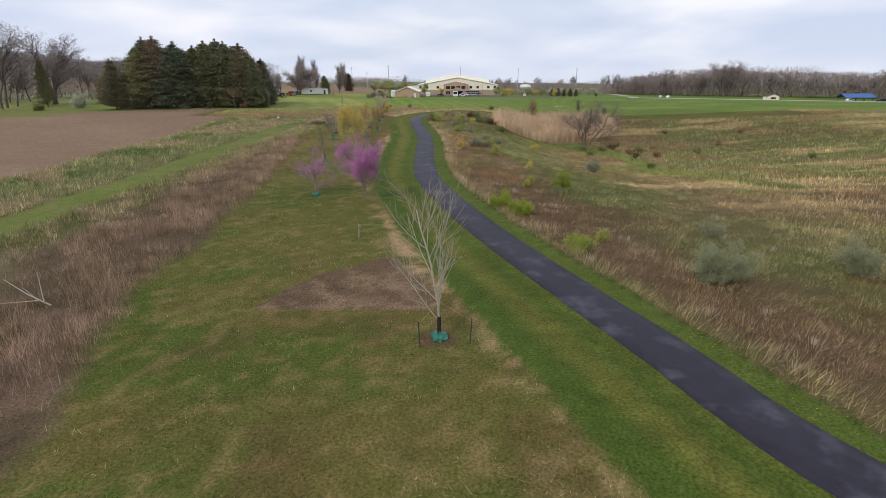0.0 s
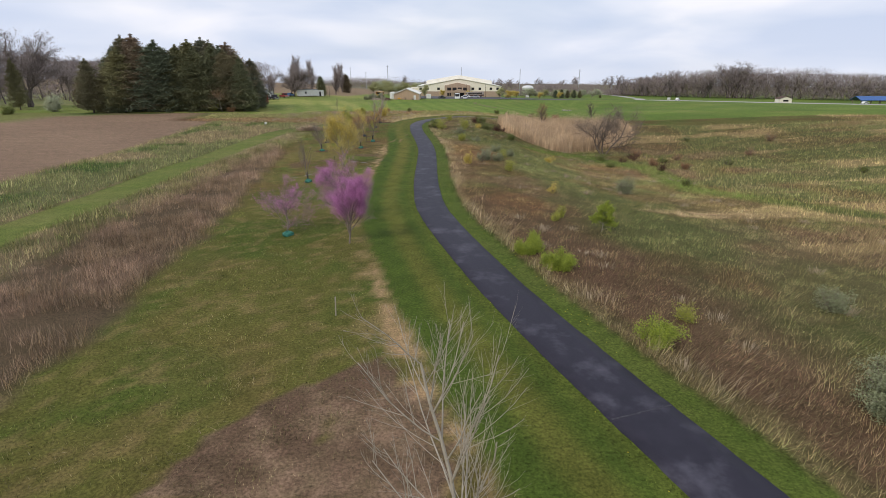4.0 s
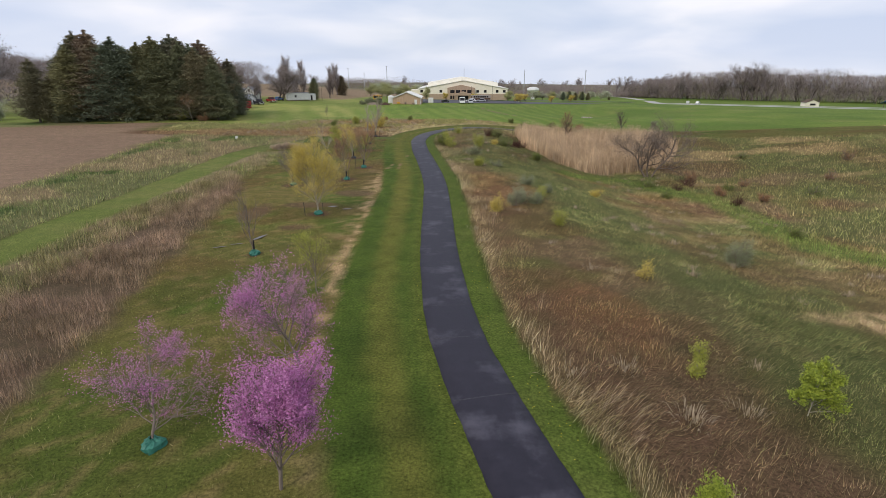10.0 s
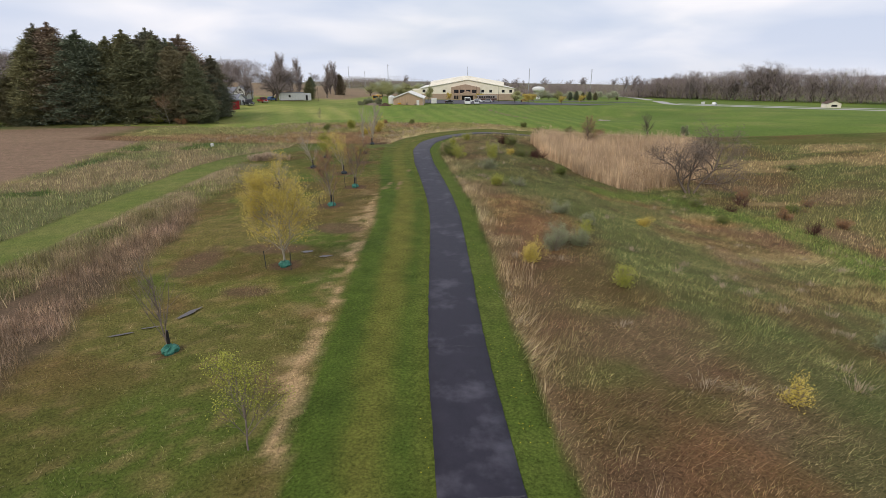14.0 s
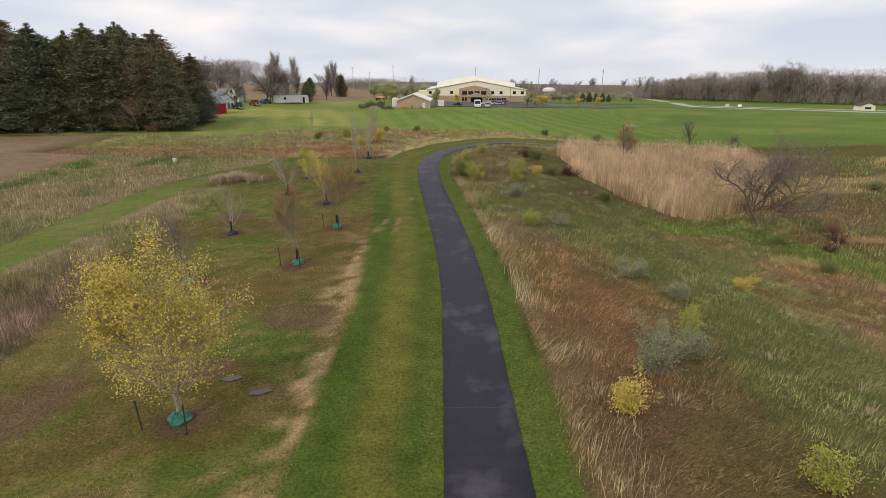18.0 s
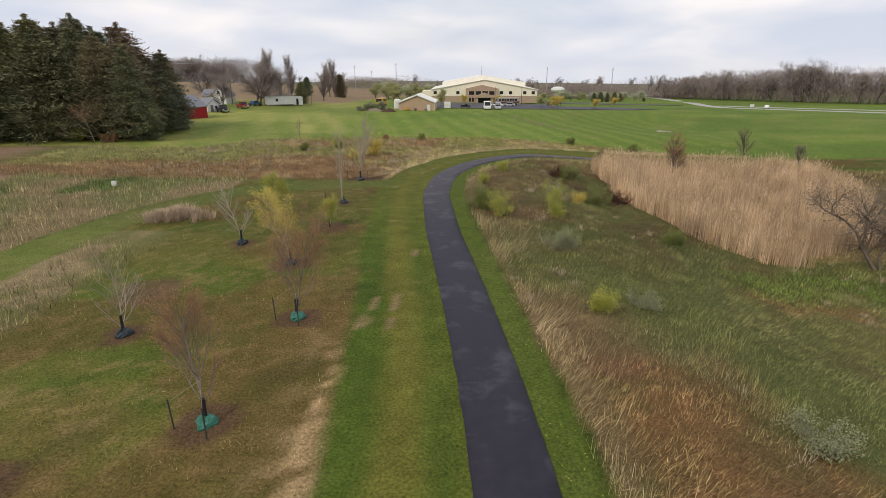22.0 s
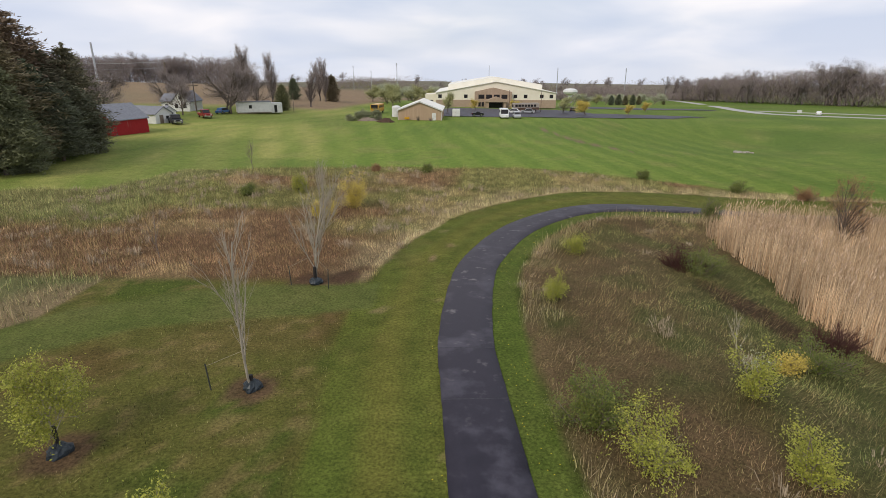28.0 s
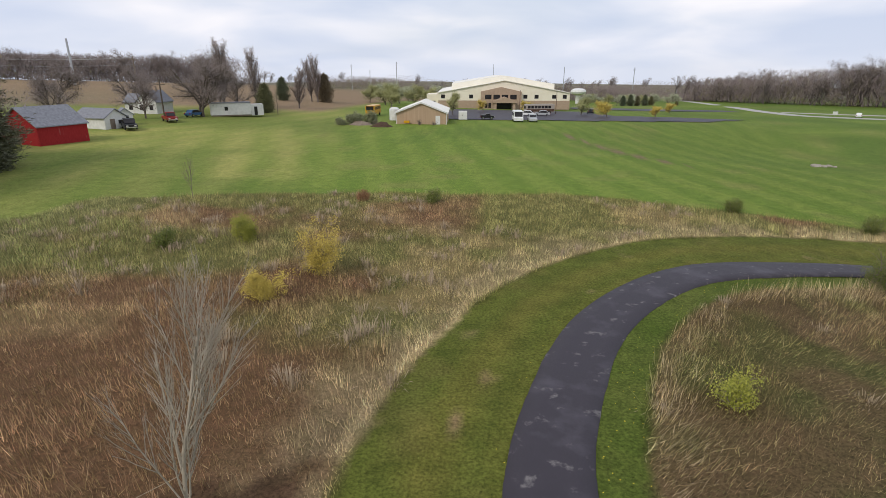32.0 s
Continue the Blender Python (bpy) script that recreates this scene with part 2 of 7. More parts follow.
def zones(x, y):
    """Soft masks, 0 to 1, of what grows where."""
    d = off_line(COARSE, x, y)
    d = np.where(np.abs(d) > 1000, np.where(x < 0, -1000.0, 1000.0), d)
    dl = np.abs(off_line(LANE_LINE, x, y, 25.0))
    wob = (fnoise(x, y, 3.0, 5) - 0.5) * 1.0
    n = {}
    n["d"] = d
    n["verge_l"] = ss(-6.1, -5.6, d + wob * 0.5) * ss(0.2, 0.0, d)
    n["verge_r"] = ss(2.95, 2.6, d + wob * 0.5) * ss(-0.2, 0.0, d)
    n["lane"] = ss(2.3, 1.7, dl + wob * 0.8) * (x < -11.5)
    n["front"] = ((d < -5.7 + wob * 0.4) & (x > -62) & (x < 45)) * ss(123.2, 124.6, y + wob - 0.5 * ss(-14, -11, x)) * ss(0.8, -0.8, y + wob * 1.5 - lawn_edge(x))
    n["weeds"] = ss(0.9, -0.9, x - weed_edge(y) + wob * 2.6) * ss(-29.4, -28.2, x) * (y < 100) * ss(88, 80, y)
    n["field"] = ss(-46.0, -47.5, x + np.interp(y, [-20, 40, 60, 84, 134], [-5, 2.0, 3.2, 5, 11.5]) - 3.5) * ss(1.0, -1.0, y - np.interp(x, [-135, -104, -95, -83, -52], [88, 113, 131.5, 136.5, 148.5]))
    n["oldfield"] = ((off_line(LANE_LINE, x, y, 40.0) < -1.9) & (x < -27.5) & (d < 0)) * ss(1.0, -1.0, y + wob - lawn_edge(x)) * (1 - n["field"])
    n["lawn"] = ss(-0.8, 0.8, y + wob * 1.5 - lawn_edge(x)) * (1 - n["front"]) * (1 - n["field"])
    n["meadow"] = (d > 2.6) * (1 - n["lawn"])
    return n


EARTH = [(-8.0, 9.2), (-6.2, 13.4), (-2.2, 16.8), (-0.5, 14.6), (0.2, 9.0)]
# mulch rings: x, y, radius
RINGS = [(0.65, 6.1, 0.8), (-14.3, 52.9, 0.5), (*at(-12.75, 63.4), 0.9), (-18.0, 78.1, 1.1),
         (-12.8, 81.4, 1.1), (-19.4, 87.6, 0.9), (-12.1, 89.6, 1.15), (-14.7, 97.1, 1.25), (-19.3, 101.0, 1.0), (-14.2, 105.3, 1.45), (-19.5, 109.2, 1.0),
         (-14.75, 113.0, 0.95), (-15.1, 123.6, 1.5), (-13.6, 124.6, 1.0)]


def off_rings(x, y):
    keep = np.ones(np.shape(x))
    for rx, ry, r in RINGS:
        keep = keep * ss(0.75, 1.1, np.hypot(x - rx, y - ry) / r)
    return keep



def cover(x, y):
    """Base colour of the ground by what covers it."""
    z = zones(x, y)
    d = z["d"]
    n1, n2, n3 = fnoise(x, y, 9, 1), fnoise(x, y, 2.6, 2), fnoise(x, y, 0.9, 3, 2)
    n4, n5 = fnoise(x, y, 22, 4), fnoise(x, y, 5, 6)
    c = np.zeros(x.shape + (3,)) + np.array([0.112, 0.122, 0.034])
    # rough grass with the young trees
    c = mix(c, (0.070, 0.112, 0.022), ss(0.45, 0.62, n5) * 0.8)
    c = mix(c, (0.145, 0.115, 0.048), ss(0.5, 0.7, n1) * 0.45)
    c = mix(c, (0.23, 0.185, 0.09), ss(0.56, 0.74, fnoise(x, y, 0.55, 8, 2)) * 0.5)
    c = mix(c, (0.115, 0.058, 0.034), ss(0.47, 0.62, fnoise(x, y, 6, 31) + 0.08 * ss(-19, -11, x) - 0.12 * ss(88, 100, y)) * 0.42 * ss(30, 60, y))
    c = mix(c, (0.10, 0.055, 0.034), ss(0.52, 0.66, fnoise(x, y, 4, 35)) * 0.3 * ss(14, 6, y))
    c = c * np.array([0.80, 0.77, 0.74]) * (1.05 + 0.18 * ss(35, 60, y) - 0.24 * ss(94, 108, y))[..., None]
    c = mix(c, (0.15, 0.17, 0.06), ss(-70, -90, x) * 0.9)
    # worn straw strip beside the verge
    strip = ss(-8.2, -6.9, d + (n2 - 0.5) * 3.0) * ss(-5.6, -6.1, d + (n3 - 0.5)) * ss(97, 88, y) * ss(-25, -5, y)
    c = mix(c, (0.22, 0.165, 0.09), strip * ss(0.46, 0.66, n2 * 0.35 + n3 * 0.65) * 0.5)
    line = ss(0.62, 0.1, np.abs(d + 6.25 + (n2 - 0.5) * 1.1 + (n3 - 0.5) * 1.0)) * ss(90, 82, y) * ss(-12, 0, y)
    c = mix(c, (0.40, 0.29, 0.17), line * (0.08 + 0.92 * ss(0.42, 0.58, fnoise(x, y, 0.6, 34, 2)) * ss(0.3, 0.5, n5)) * (0.35 + 0.5 * ss(25, 45, y)))
    c = mix(c, (0.30, 0.225, 0.13), ss(2.2, 0.8, np.hypot((x + 9.0) / 0.75, (y - 77.5) / 2.6) + (n2 - 0.5) * 2) * ss(0.35, 0.55, n3) * 0.8)
    bare = ss(1.25, 0.75, np.hypot((x + 1.5 + 0.27 * (y - 18)) / (0.55 + 0.5 * ss(26, 15, y)), (y - 19) / 9.0) + (n2 - 0.5) * 0.9)
    c = mix(c, (0.30, 0.215, 0.125), bare * ss(0.28, 0.5, n3) * 0.85)
    # bare earth
    patch = inside(EARTH, x + (n2 - 0.5) * 1.8 + (n3 - 0.5) * 0.8, y + (n2 - 0.5) * 1.4) * 1.0
    c = mix(c, mix(np.zeros_like(c) + np.array([0.105, 0.073, 0.05]), (0.18, 0.13, 0.09), ss(0.4, 0.7, fnoise(x + y, (x - y) * 0.3, 0.8, 66))), patch * ss(0.2, 0.42, n3 + 0.12))
    for px, py, rx, ry in ((-18, 66, 1.2, 3.2), (-14.2, 68.5, 2.2, 1.2), (-10.5, 74, 2.2, 1.5), (-21, 93, 1.6, 2.2), (-13.2, 60, 1.2, 0.8)):
        c = mix(c, (0.115, 0.075, 0.05), ss(1.2, 0.7, np.hypot((x - px) / rx, (y - py) / ry) + (n2 - 0.5) * 0.8) * 0.8)
    # tall weeds, old field, ploughed field
    c = mix(c, mix(np.zeros_like(c) + np.array([0.128, 0.098, 0.066]), (0.185, 0.135, 0.10), ss(0.45, 0.65, n2)), z["weeds"])
    thin = z["weeds"] * ss(-7.5, -10.5, x - weed_edge(y) + (n5 - 0.5) * 4 - 3 * ss(20, 0, y))
    c = mix(c, mix(np.zeros_like(c) + np.array([0.135, 0.132, 0.062]), (0.20, 0.175, 0.105), ss(0.45, 0.62, n2)), thin)
    old = mix(np.zeros_like(c) + np.array([0.15, 0.165, 0.075]), (0.24, 0.195, 0.12), ss(0.42, 0.64, n1))
    old = mix(old, (0.06, 0.105, 0.03), ss(0.56, 0.66, n5) * ss(-36, -41, x))
    c = mix(c, old * 0.98, z["oldfield"])
    between = ((x < -24) & (x > -34) & (y < 104)) * 1.0 * (1 - z["lane"])
    c = mix(c, mix(np.zeros_like(c) + np.array([0.125, 0.128, 0.055]), (0.21, 0.175, 0.105), ss(0.45, 0.62, n2)), between * ss(-24, -26.5, x))
    furrow = 0.5 + 0.5 * np.sin((y + 0.05 * x) * 5.2 + n5 * 3)
    soil = mix(np.zeros_like(c) + np.array([0.175, 0.125, 0.092]), (0.245, 0.18, 0.13), n1 * 0.6 + furrow * 0.25)
    c = mix(c, soil, z["field"])
    edge = z["field"] * (1 - ss(0.05, 0.5, z["field"])) * 3.0
    c = mix(c, (0.34, 0.30, 0.12), np.clip(edge, 0, 0.9))
    # meadow right of the trail
    md = mix(np.zeros_like(c) + np.array([0.135, 0.138, 0.058]), (0.168, 0.128, 0.08), ss(0.44, 0.58, n1))
    md = mix(md, (0.108, 0.134, 0.052), ss(0.42, 0.56, n4 + 0.10 * ss(7, 15, d) * ss(36, 56, y)) * (0.6 + 0.25 * ss(40, 70, y)))
    md = mix(md, (0.27, 0.22, 0.135), ss(0.60, 0.74, n5) * 0.4 * ss(0.3, 0.6, n2))
    md = mix(md, (0.135, 0.068, 0.046), ss(0.52, 0.68, fnoise(x, y, 7, 41) + 0.08 * ss(12, 6, d) * ss(40, 55, y) * ss(92, 76, y)) * 0.45)
    md = mix(md, (0.158, 0.103, 0.075), ss(3.2, 4.4, d + (n2 - 0.5)) * ss(13, 8, d + (n5 - 0.5) * 6) * ss(48, 36, y) * ss(-5, 6, y) * 0.85)
    rust = np.maximum.reduce([ss(1.25, 0.55, np.hypot((x - px) / rx, (y - py) / ry) + (n2 - 0.5) * 1.1) for px, py, rx, ry in ((6.2, 44, 2.6, 5.5), (3.8, 76.5, 2.8, 8.5), (8.0, 78.5, 1.6, 3.0), (21, 101.5, 4.5, 2.6), (16, 99, 3.0, 2.6), (27, 95, 4.0, 2.5))])
    md = mix(md, (0.235, 0.13, 0.07), rust * (0.2 + 0.55 * n3))
    swale = np.maximum.reduce([ss(1.3, 0.5, np.hypot((x - px) / rx, (y - py) / ry) + (n5 - 0.5) * 1.0) for px, py, rx, ry in ((11, 83, 4.5, 7), (7, 97, 4.0, 8), (14, 54, 5, 5), (17, 37, 5, 8), (12, 66, 4, 7))])
    md = mix(md, (0.105, 0.142, 0.05), swale * 0.6)
    pale = ss(1.2, 0.6, np.hypot((x - 25.5) / 7.5, (y - 46.8 - 0.1 * (x - 25)) / 1.6) + (n2 - 0.5) * 1.2)
    md = mix(md, (0.42, 0.32, 0.21), pale * (0.3 + 0.6 * ss(0.35, 0.6, n3)))
    bands = ss(0.55, 0.68, fnoise(x * 0.35, y, 5, 51)) * ss(20, 34, x)
    md = mix(md, (0.33, 0.26, 0.15), bands * 0.75)
    md = mix(md, (0.085, 0.125, 0.035), ss(3.4, 1.2, np.abs(off_line(CREEK_LINE, x, y, 20.0)) + (n2 - 0.5) * 2) * 0.85)
    md = mix(md, (0.175, 0.13, 0.082), ss(100, 112, y) * ss(16, 9, d) * ss(0.38, 0.6, n2 * 0.5 + n5 * 0.5) * 0.8)
    md = mix(md, (0.075, 0.042, 0.034), ss(1.3, 0.5, np.hypot((x - 9.6 + 0.45 * (y - 121.5)) / 1.7, (y - 121.5) / 5.0) + (n2 - 0.5) * 0.8) * 0.85)
    md = mix(md, (0.23, 0.18, 0.11), ss(2.4, 3.0, d) * ss(4.1, 3.1, d + (n2 - 0.5) * 2.2) * 0.6)
    c = mix(c, md * np.array([0.93, 0.90, 0.84]) * (0.92 + 0.26 * ss(12, 30, x) + 0.2 * ss(38, 54, y) - 0.24 * ss(92, 106, y))[..., None], z["meadow"])
    # meadow ahead, inside the bend of lane and trail
    fr = mix(np.zeros_like(c) + np.array([0.132, 0.082, 0.05]), (0.115, 0.122, 0.046), ss(0.36, 0.56, n1 + 0.012 * (y - 146)))
    fr = mix(fr, (0.26, 0.20, 0.115), ss(0.58, 0.72, n5) * 0.5)
    fr = mix(fr, (0.13, 0.15, 0.062), ss(-33, -38, x + (n5 - 0.5) * 6) * ss(134, 138, y + (n2 - 0.5) * 4) * 0.75)
    fr = mix(fr, (0.25, 0.215, 0.135), ss(-10.0, -6.6, d + (n2 - 0.5) * 4) * 0.62 * ss(0.25, 0.5, n2 * 0.5 + n3 * 0.5))
    c = mix(c, fr * 1.3, z["front"])
    for rx, ry, r in RINGS:
        c = mix(c, (0.095, 0.06, 0.04), ss(1.15, 0.9, np.hypot(x - rx, y - ry) / r + (n3 - 0.5) * 0.5) * 0.85)
    hem = ss(0.45, 0.1, np.abs(d + 6.0 + (n2 - 0.5) * 0.5)) * ss(124, 128, y)
    c = mix(c, (0.46, 0.38, 0.23), hem * (0.4 + 0.5 * ss(0.4, 0.6, n3)))
    # mown grass
    vl = mix(np.zeros_like(c) + np.array([0.046, 0.074, 0.0125]), (0.098, 0.096, 0.024), ss(1.1, 0.2, np.abs(d + 3.4 + (n2 - 0.5) * 0.6)) * 0.5 + ss(0.7, 0.2, np.abs(d + 1.5)) * 0.25)
    vl = mix(vl, (0.038, 0.062, 0.012), ss(0.9, 0.2, np.abs(d + 2.4)) * 0.3 + ss(0.9, 0.2, np.abs(d + 4.7)) * 0.3)
    vl = mix(vl, (0.115, 0.104, 0.026), (0.12 + 0.24 * ss(48, 70, y) - 0.2 * ss(98, 110, y)) * ss(1.5, 0.4, np.abs(d + 3.3 + (n2 - 0.5))))
    vl = mix(vl, (0.088, 0.089, 0.022), 0.5 * ss(98, 116, y) * (0.6 + 0.6 * n5))
    vl = mix(vl, (0.15, 0.115, 0.05), ss(0.62, 0.78, n2) * 0.18 * ss(90, 130, y))
    vl = mix(vl, (0.20, 0.15, 0.09), ss(0.78, 0.86, fnoise(x, y, 1.6, 61)) * 0.5 * ss(85, 95, y))
    for px, py, pr in ((-8.57, 91.6, 0.5), (-8.75, 91.0, 0.4), (-7.65, 92.3, 0.45), (-8.86, 89.2, 0.75), (-7.6, 91.1, 0.5), (-7.5, 89.3, 0.5), (-7.2, 99.5, 0.6), (-9.6, 86.5, 0.6), (-8.6, 128.3, 0.6), (-7.4, 131.0, 0.5)):
        vl = mix(vl, (0.17, 0.125, 0.075), ss(1.15, 0.6, np.hypot((x - px) / 0.45, (y - py) / 1.2) / pr + (n3 - 0.5) * 0.9) * 0.8)
    c = mix(c, vl * ((1.12 + 0.24 * n3) * (1 + 0.08 * ss(30, 60, y)))[..., None], z["verge_l"])
    c = mix(c, mix(np.zeros_like(c) + np.array([0.060, 0.098, 0.016]), (0.088, 0.112, 0.028), n2), z["verge_r"])
    c = mix(c, mix(np.zeros_like(c) + np.array([0.092, 0.132, 0.03]), (0.14, 0.155, 0.052), n2) * (1.05 - 0.3 * ss(100, 112, y))[..., None], z["lane"])
    # wide lawn towards the buildings, mown in stripes
    s = x + 0.20 * (y - 160)
    lw = mix(np.zeros_like(c) + np.array([0.100, 0.160, 0.030]), (0.150, 0.205, 0.046), ss(-0.4, 0.5, np.sin(s * 1.15 + 1.0 * n1)) * (0.35 + 0.4 * n4))
    lw = mix(lw, (0.29, 0.275, 0.105), ss(-16, -38, x + 0.1 * (y - 160) + (n1 - 0.5) * 12) * (0.2 + 0.42 * np.sin((x + 0.35 * y) * 0.42 + n1) ** 2))
    lw = mix(lw, (0.19, 0.18, 0.075), ss(0.6, 0.75, n5) * 0.3)
    lw = mix(lw, (0.066, 0.118, 0.024), ss(0.45, 0.65, n4) * 0.5)
    drain = ss(0.9, 0.2, np.abs(off_line(DRAIN_LINE, x, y, 12.0)) + (n3 - 0.5))
    lw = mix(lw, (0.16, 0.12, 0.085), drain * 0.85)
    c = mix(c, lw * (1.2 - 0.16 * ss(0, 30, x))[..., None], z["lawn"])
    # farmland beyond
    far = ss(262, 270, y - 0.1 * x) * ss(-44, -50, x - 0.05 * (y - 260))
    c = mix(c, mix(np.zeros_like(c) + np.array([0.24, 0.18, 0.13]), (0.20, 0.16, 0.10), n4), far)
    c = mix(c, (0.15, 0.155, 0.115), ss(560, 640, y - 0.2 * np.abs(x)) + ss(-110, -130, x) * ss(150, 175, y) * ss(330, 240, y) * 0.5)
    return np.clip(c * (0.93 + 0.2 * n3)[..., None] * np.array([1.07, 1.0, 0.93]), 0.004, 0.9)


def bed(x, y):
    """Colour of the ground itself: the cover colour, about a third darker under the tall growth."""
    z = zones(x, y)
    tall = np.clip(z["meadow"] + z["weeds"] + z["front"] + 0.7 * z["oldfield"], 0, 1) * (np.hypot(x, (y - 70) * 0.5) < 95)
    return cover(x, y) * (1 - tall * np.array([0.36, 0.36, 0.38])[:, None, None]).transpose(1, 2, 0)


# ---- mesh helpers ----


def raw_mesh(name, verts, tris, colour=None):
    """A mesh from arrays of points and triangles, with an optional colour for each point."""
    me = bpy.data.meshes.new(name)
    verts, tris = np.ascontiguousarray(verts, np.float32), np.ascontiguousarray(tris, np.int32)
    me.vertices.add(len(verts))
    me.vertices.foreach_set("co", verts.ravel())
    k = tris.shape[1]
    me.loops.add(tris.size)
    me.loops.foreach_set("vertex_index", tris.ravel())
    me.polygons.add(len(tris))
    me.polygons.foreach_set("loop_start", np.arange(0, tris.size, k, dtype=np.int32))
    me.update(calc_edges=True)
    if colour is not None:
        at = me.color_attributes.new("cover", "FLOAT_COLOR", "POINT")
        at.data.foreach_set("color", np.c_[colour, np.ones(len(colour))].astype(np.float32).ravel())
    return me


def part(name, me, material, parent=None, label=""):
    """Links a mesh or a bmesh as one object under a thing."""
    if isinstance(me, bmesh.types.BMesh):
        data = bpy.data.meshes.new(name)
        me.to_mesh(data)
        me.free()
        me = data
    if material is not None and not me.materials:
        me.materials.append(material)
    ob = new(name, me)
    if parent is not None:
        ob.parent = parent
    if label:
        ob["label"] = label
    return ob


def thing(name, label, category, x=0, y=0, z=0, rz=0, group="", kind=""):
    ob = new(name)
    ob.matrix_basis = pose(x, y, z, 0, 0, rz)
    return tagged(ob, label, category, group, kind)


def tubes(segs, sides=4):
    """Open tapered tubes from rows of (p0, p1, r0, r1)."""
    p0 = np.array([s[0] for s in segs], float)
    p1 = np.array([s[1] for s in segs], float)
    r0 = np.array([s[2] for s in segs], float)[:, None]
    r1 = np.array([s[3] for s in segs], float)[:, None]
    d = p1 - p0
    d /= np.linalg.norm(d, axis=1, keepdims=True) + 1e-9
    ref = np.where(np.abs(d[:, 2:3]) < 0.9, np.array([[0, 0, 1.0]]), np.array([[1.0, 0, 0]]))
    u = np.cross(d, ref)
    u /= np.linalg.norm(u, axis=1, keepdims=True)
    v = np.cross(d, u)
    rings = []
    for k in range(sides):
        a = 2 * math.pi * k / sides
        w = math.cos(a) * u + math.sin(a) * v
        rings.append(p0 + w * r0)
        rings.append(p1 + w * r1)
    verts = np.stack(rings, 1).reshape(-1, 3)
    n = len(segs)
    base = np.arange(n)[:, None] * (2 * sides)
    faces = []
    for k in range(sides):
        a, b = 2 * k, 2 * ((k + 1) % sides)
        faces.append(base + np.array([a, b, b + 1, a + 1]))
    return verts, np.concatenate(faces)


def box(bm, x0, y0, z0, x1, y1, z1):
    vs = [bm.verts.new(p) for p in ((x0, y0, z0), (x1, y0, z0), (x1, y1, z0), (x0, y1, z0), (x0, y0, z1), (x1, y0, z1), (x1, y1, z1), (x0, y1, z1))]
    for f in ((0, 3, 2, 1), (4, 5, 6, 7), (0, 1, 5, 4), (1, 2, 6, 5), (2, 3, 7, 6), (3, 0, 4, 7)):
        bm.faces.new([vs[i] for i in f])
    return bm


def box_mesh(x0, y0, z0, x1, y1, z1, bevel=0.0):
    bm = box(bmesh.new(), x0, y0, z0, x1, y1, z1)
    if bevel:
        bmesh.ops.bevel(bm, geom=list(bm.edges), offset=bevel, segments=2, affect="EDGES")
    return bm


def prism(points, axis, a, b):
    """A solid from an outline in a plane, drawn out along an axis from a to b."""
    bm = bmesh.new()
    put = (lambda p, q, s: (s, p, q)) if axis == "x" else (lambda p, q, s: (p, s, q)) if axis == "y" else (lambda p, q, s: (p, q, s))
    lo = [bm.verts.new(put(p, q, a)) for p, q in points]
    hi = [bm.verts.new(put(p, q, b)) for p, q in points]
    n = len(points)
    bm.faces.new(lo)
    bm.faces.new(hi[::-1])
    for i in range(n):
        bm.faces.new((lo[i], hi[i], hi[(i + 1) % n], lo[(i + 1) % n]))
    bmesh.ops.recalc_face_normals(bm, faces=bm.faces)
    return bm


def cyl(r0, r1, z0, z1, n=12, x=0, y=0):
    bm = bmesh.new()
    lo = [bm.verts.new((x + r0 * math.cos(2 * math.pi * k / n), y + r0 * math.sin(2 * math.pi * k / n), z0)) for k in range(n)]
    hi = [bm.verts.new((x + r1 * math.cos(2 * math.pi * k / n), y + r1 * math.sin(2 * math.pi * k / n), z1)) for k in range(n)]
    bm.faces.new(lo[::-1])
    bm.faces.new(hi)
    for k in range(n):
        bm.faces.new((lo[k], lo[(k + 1) % n], hi[(k + 1) % n], hi[k]))
    return bm


# ---- materials ----


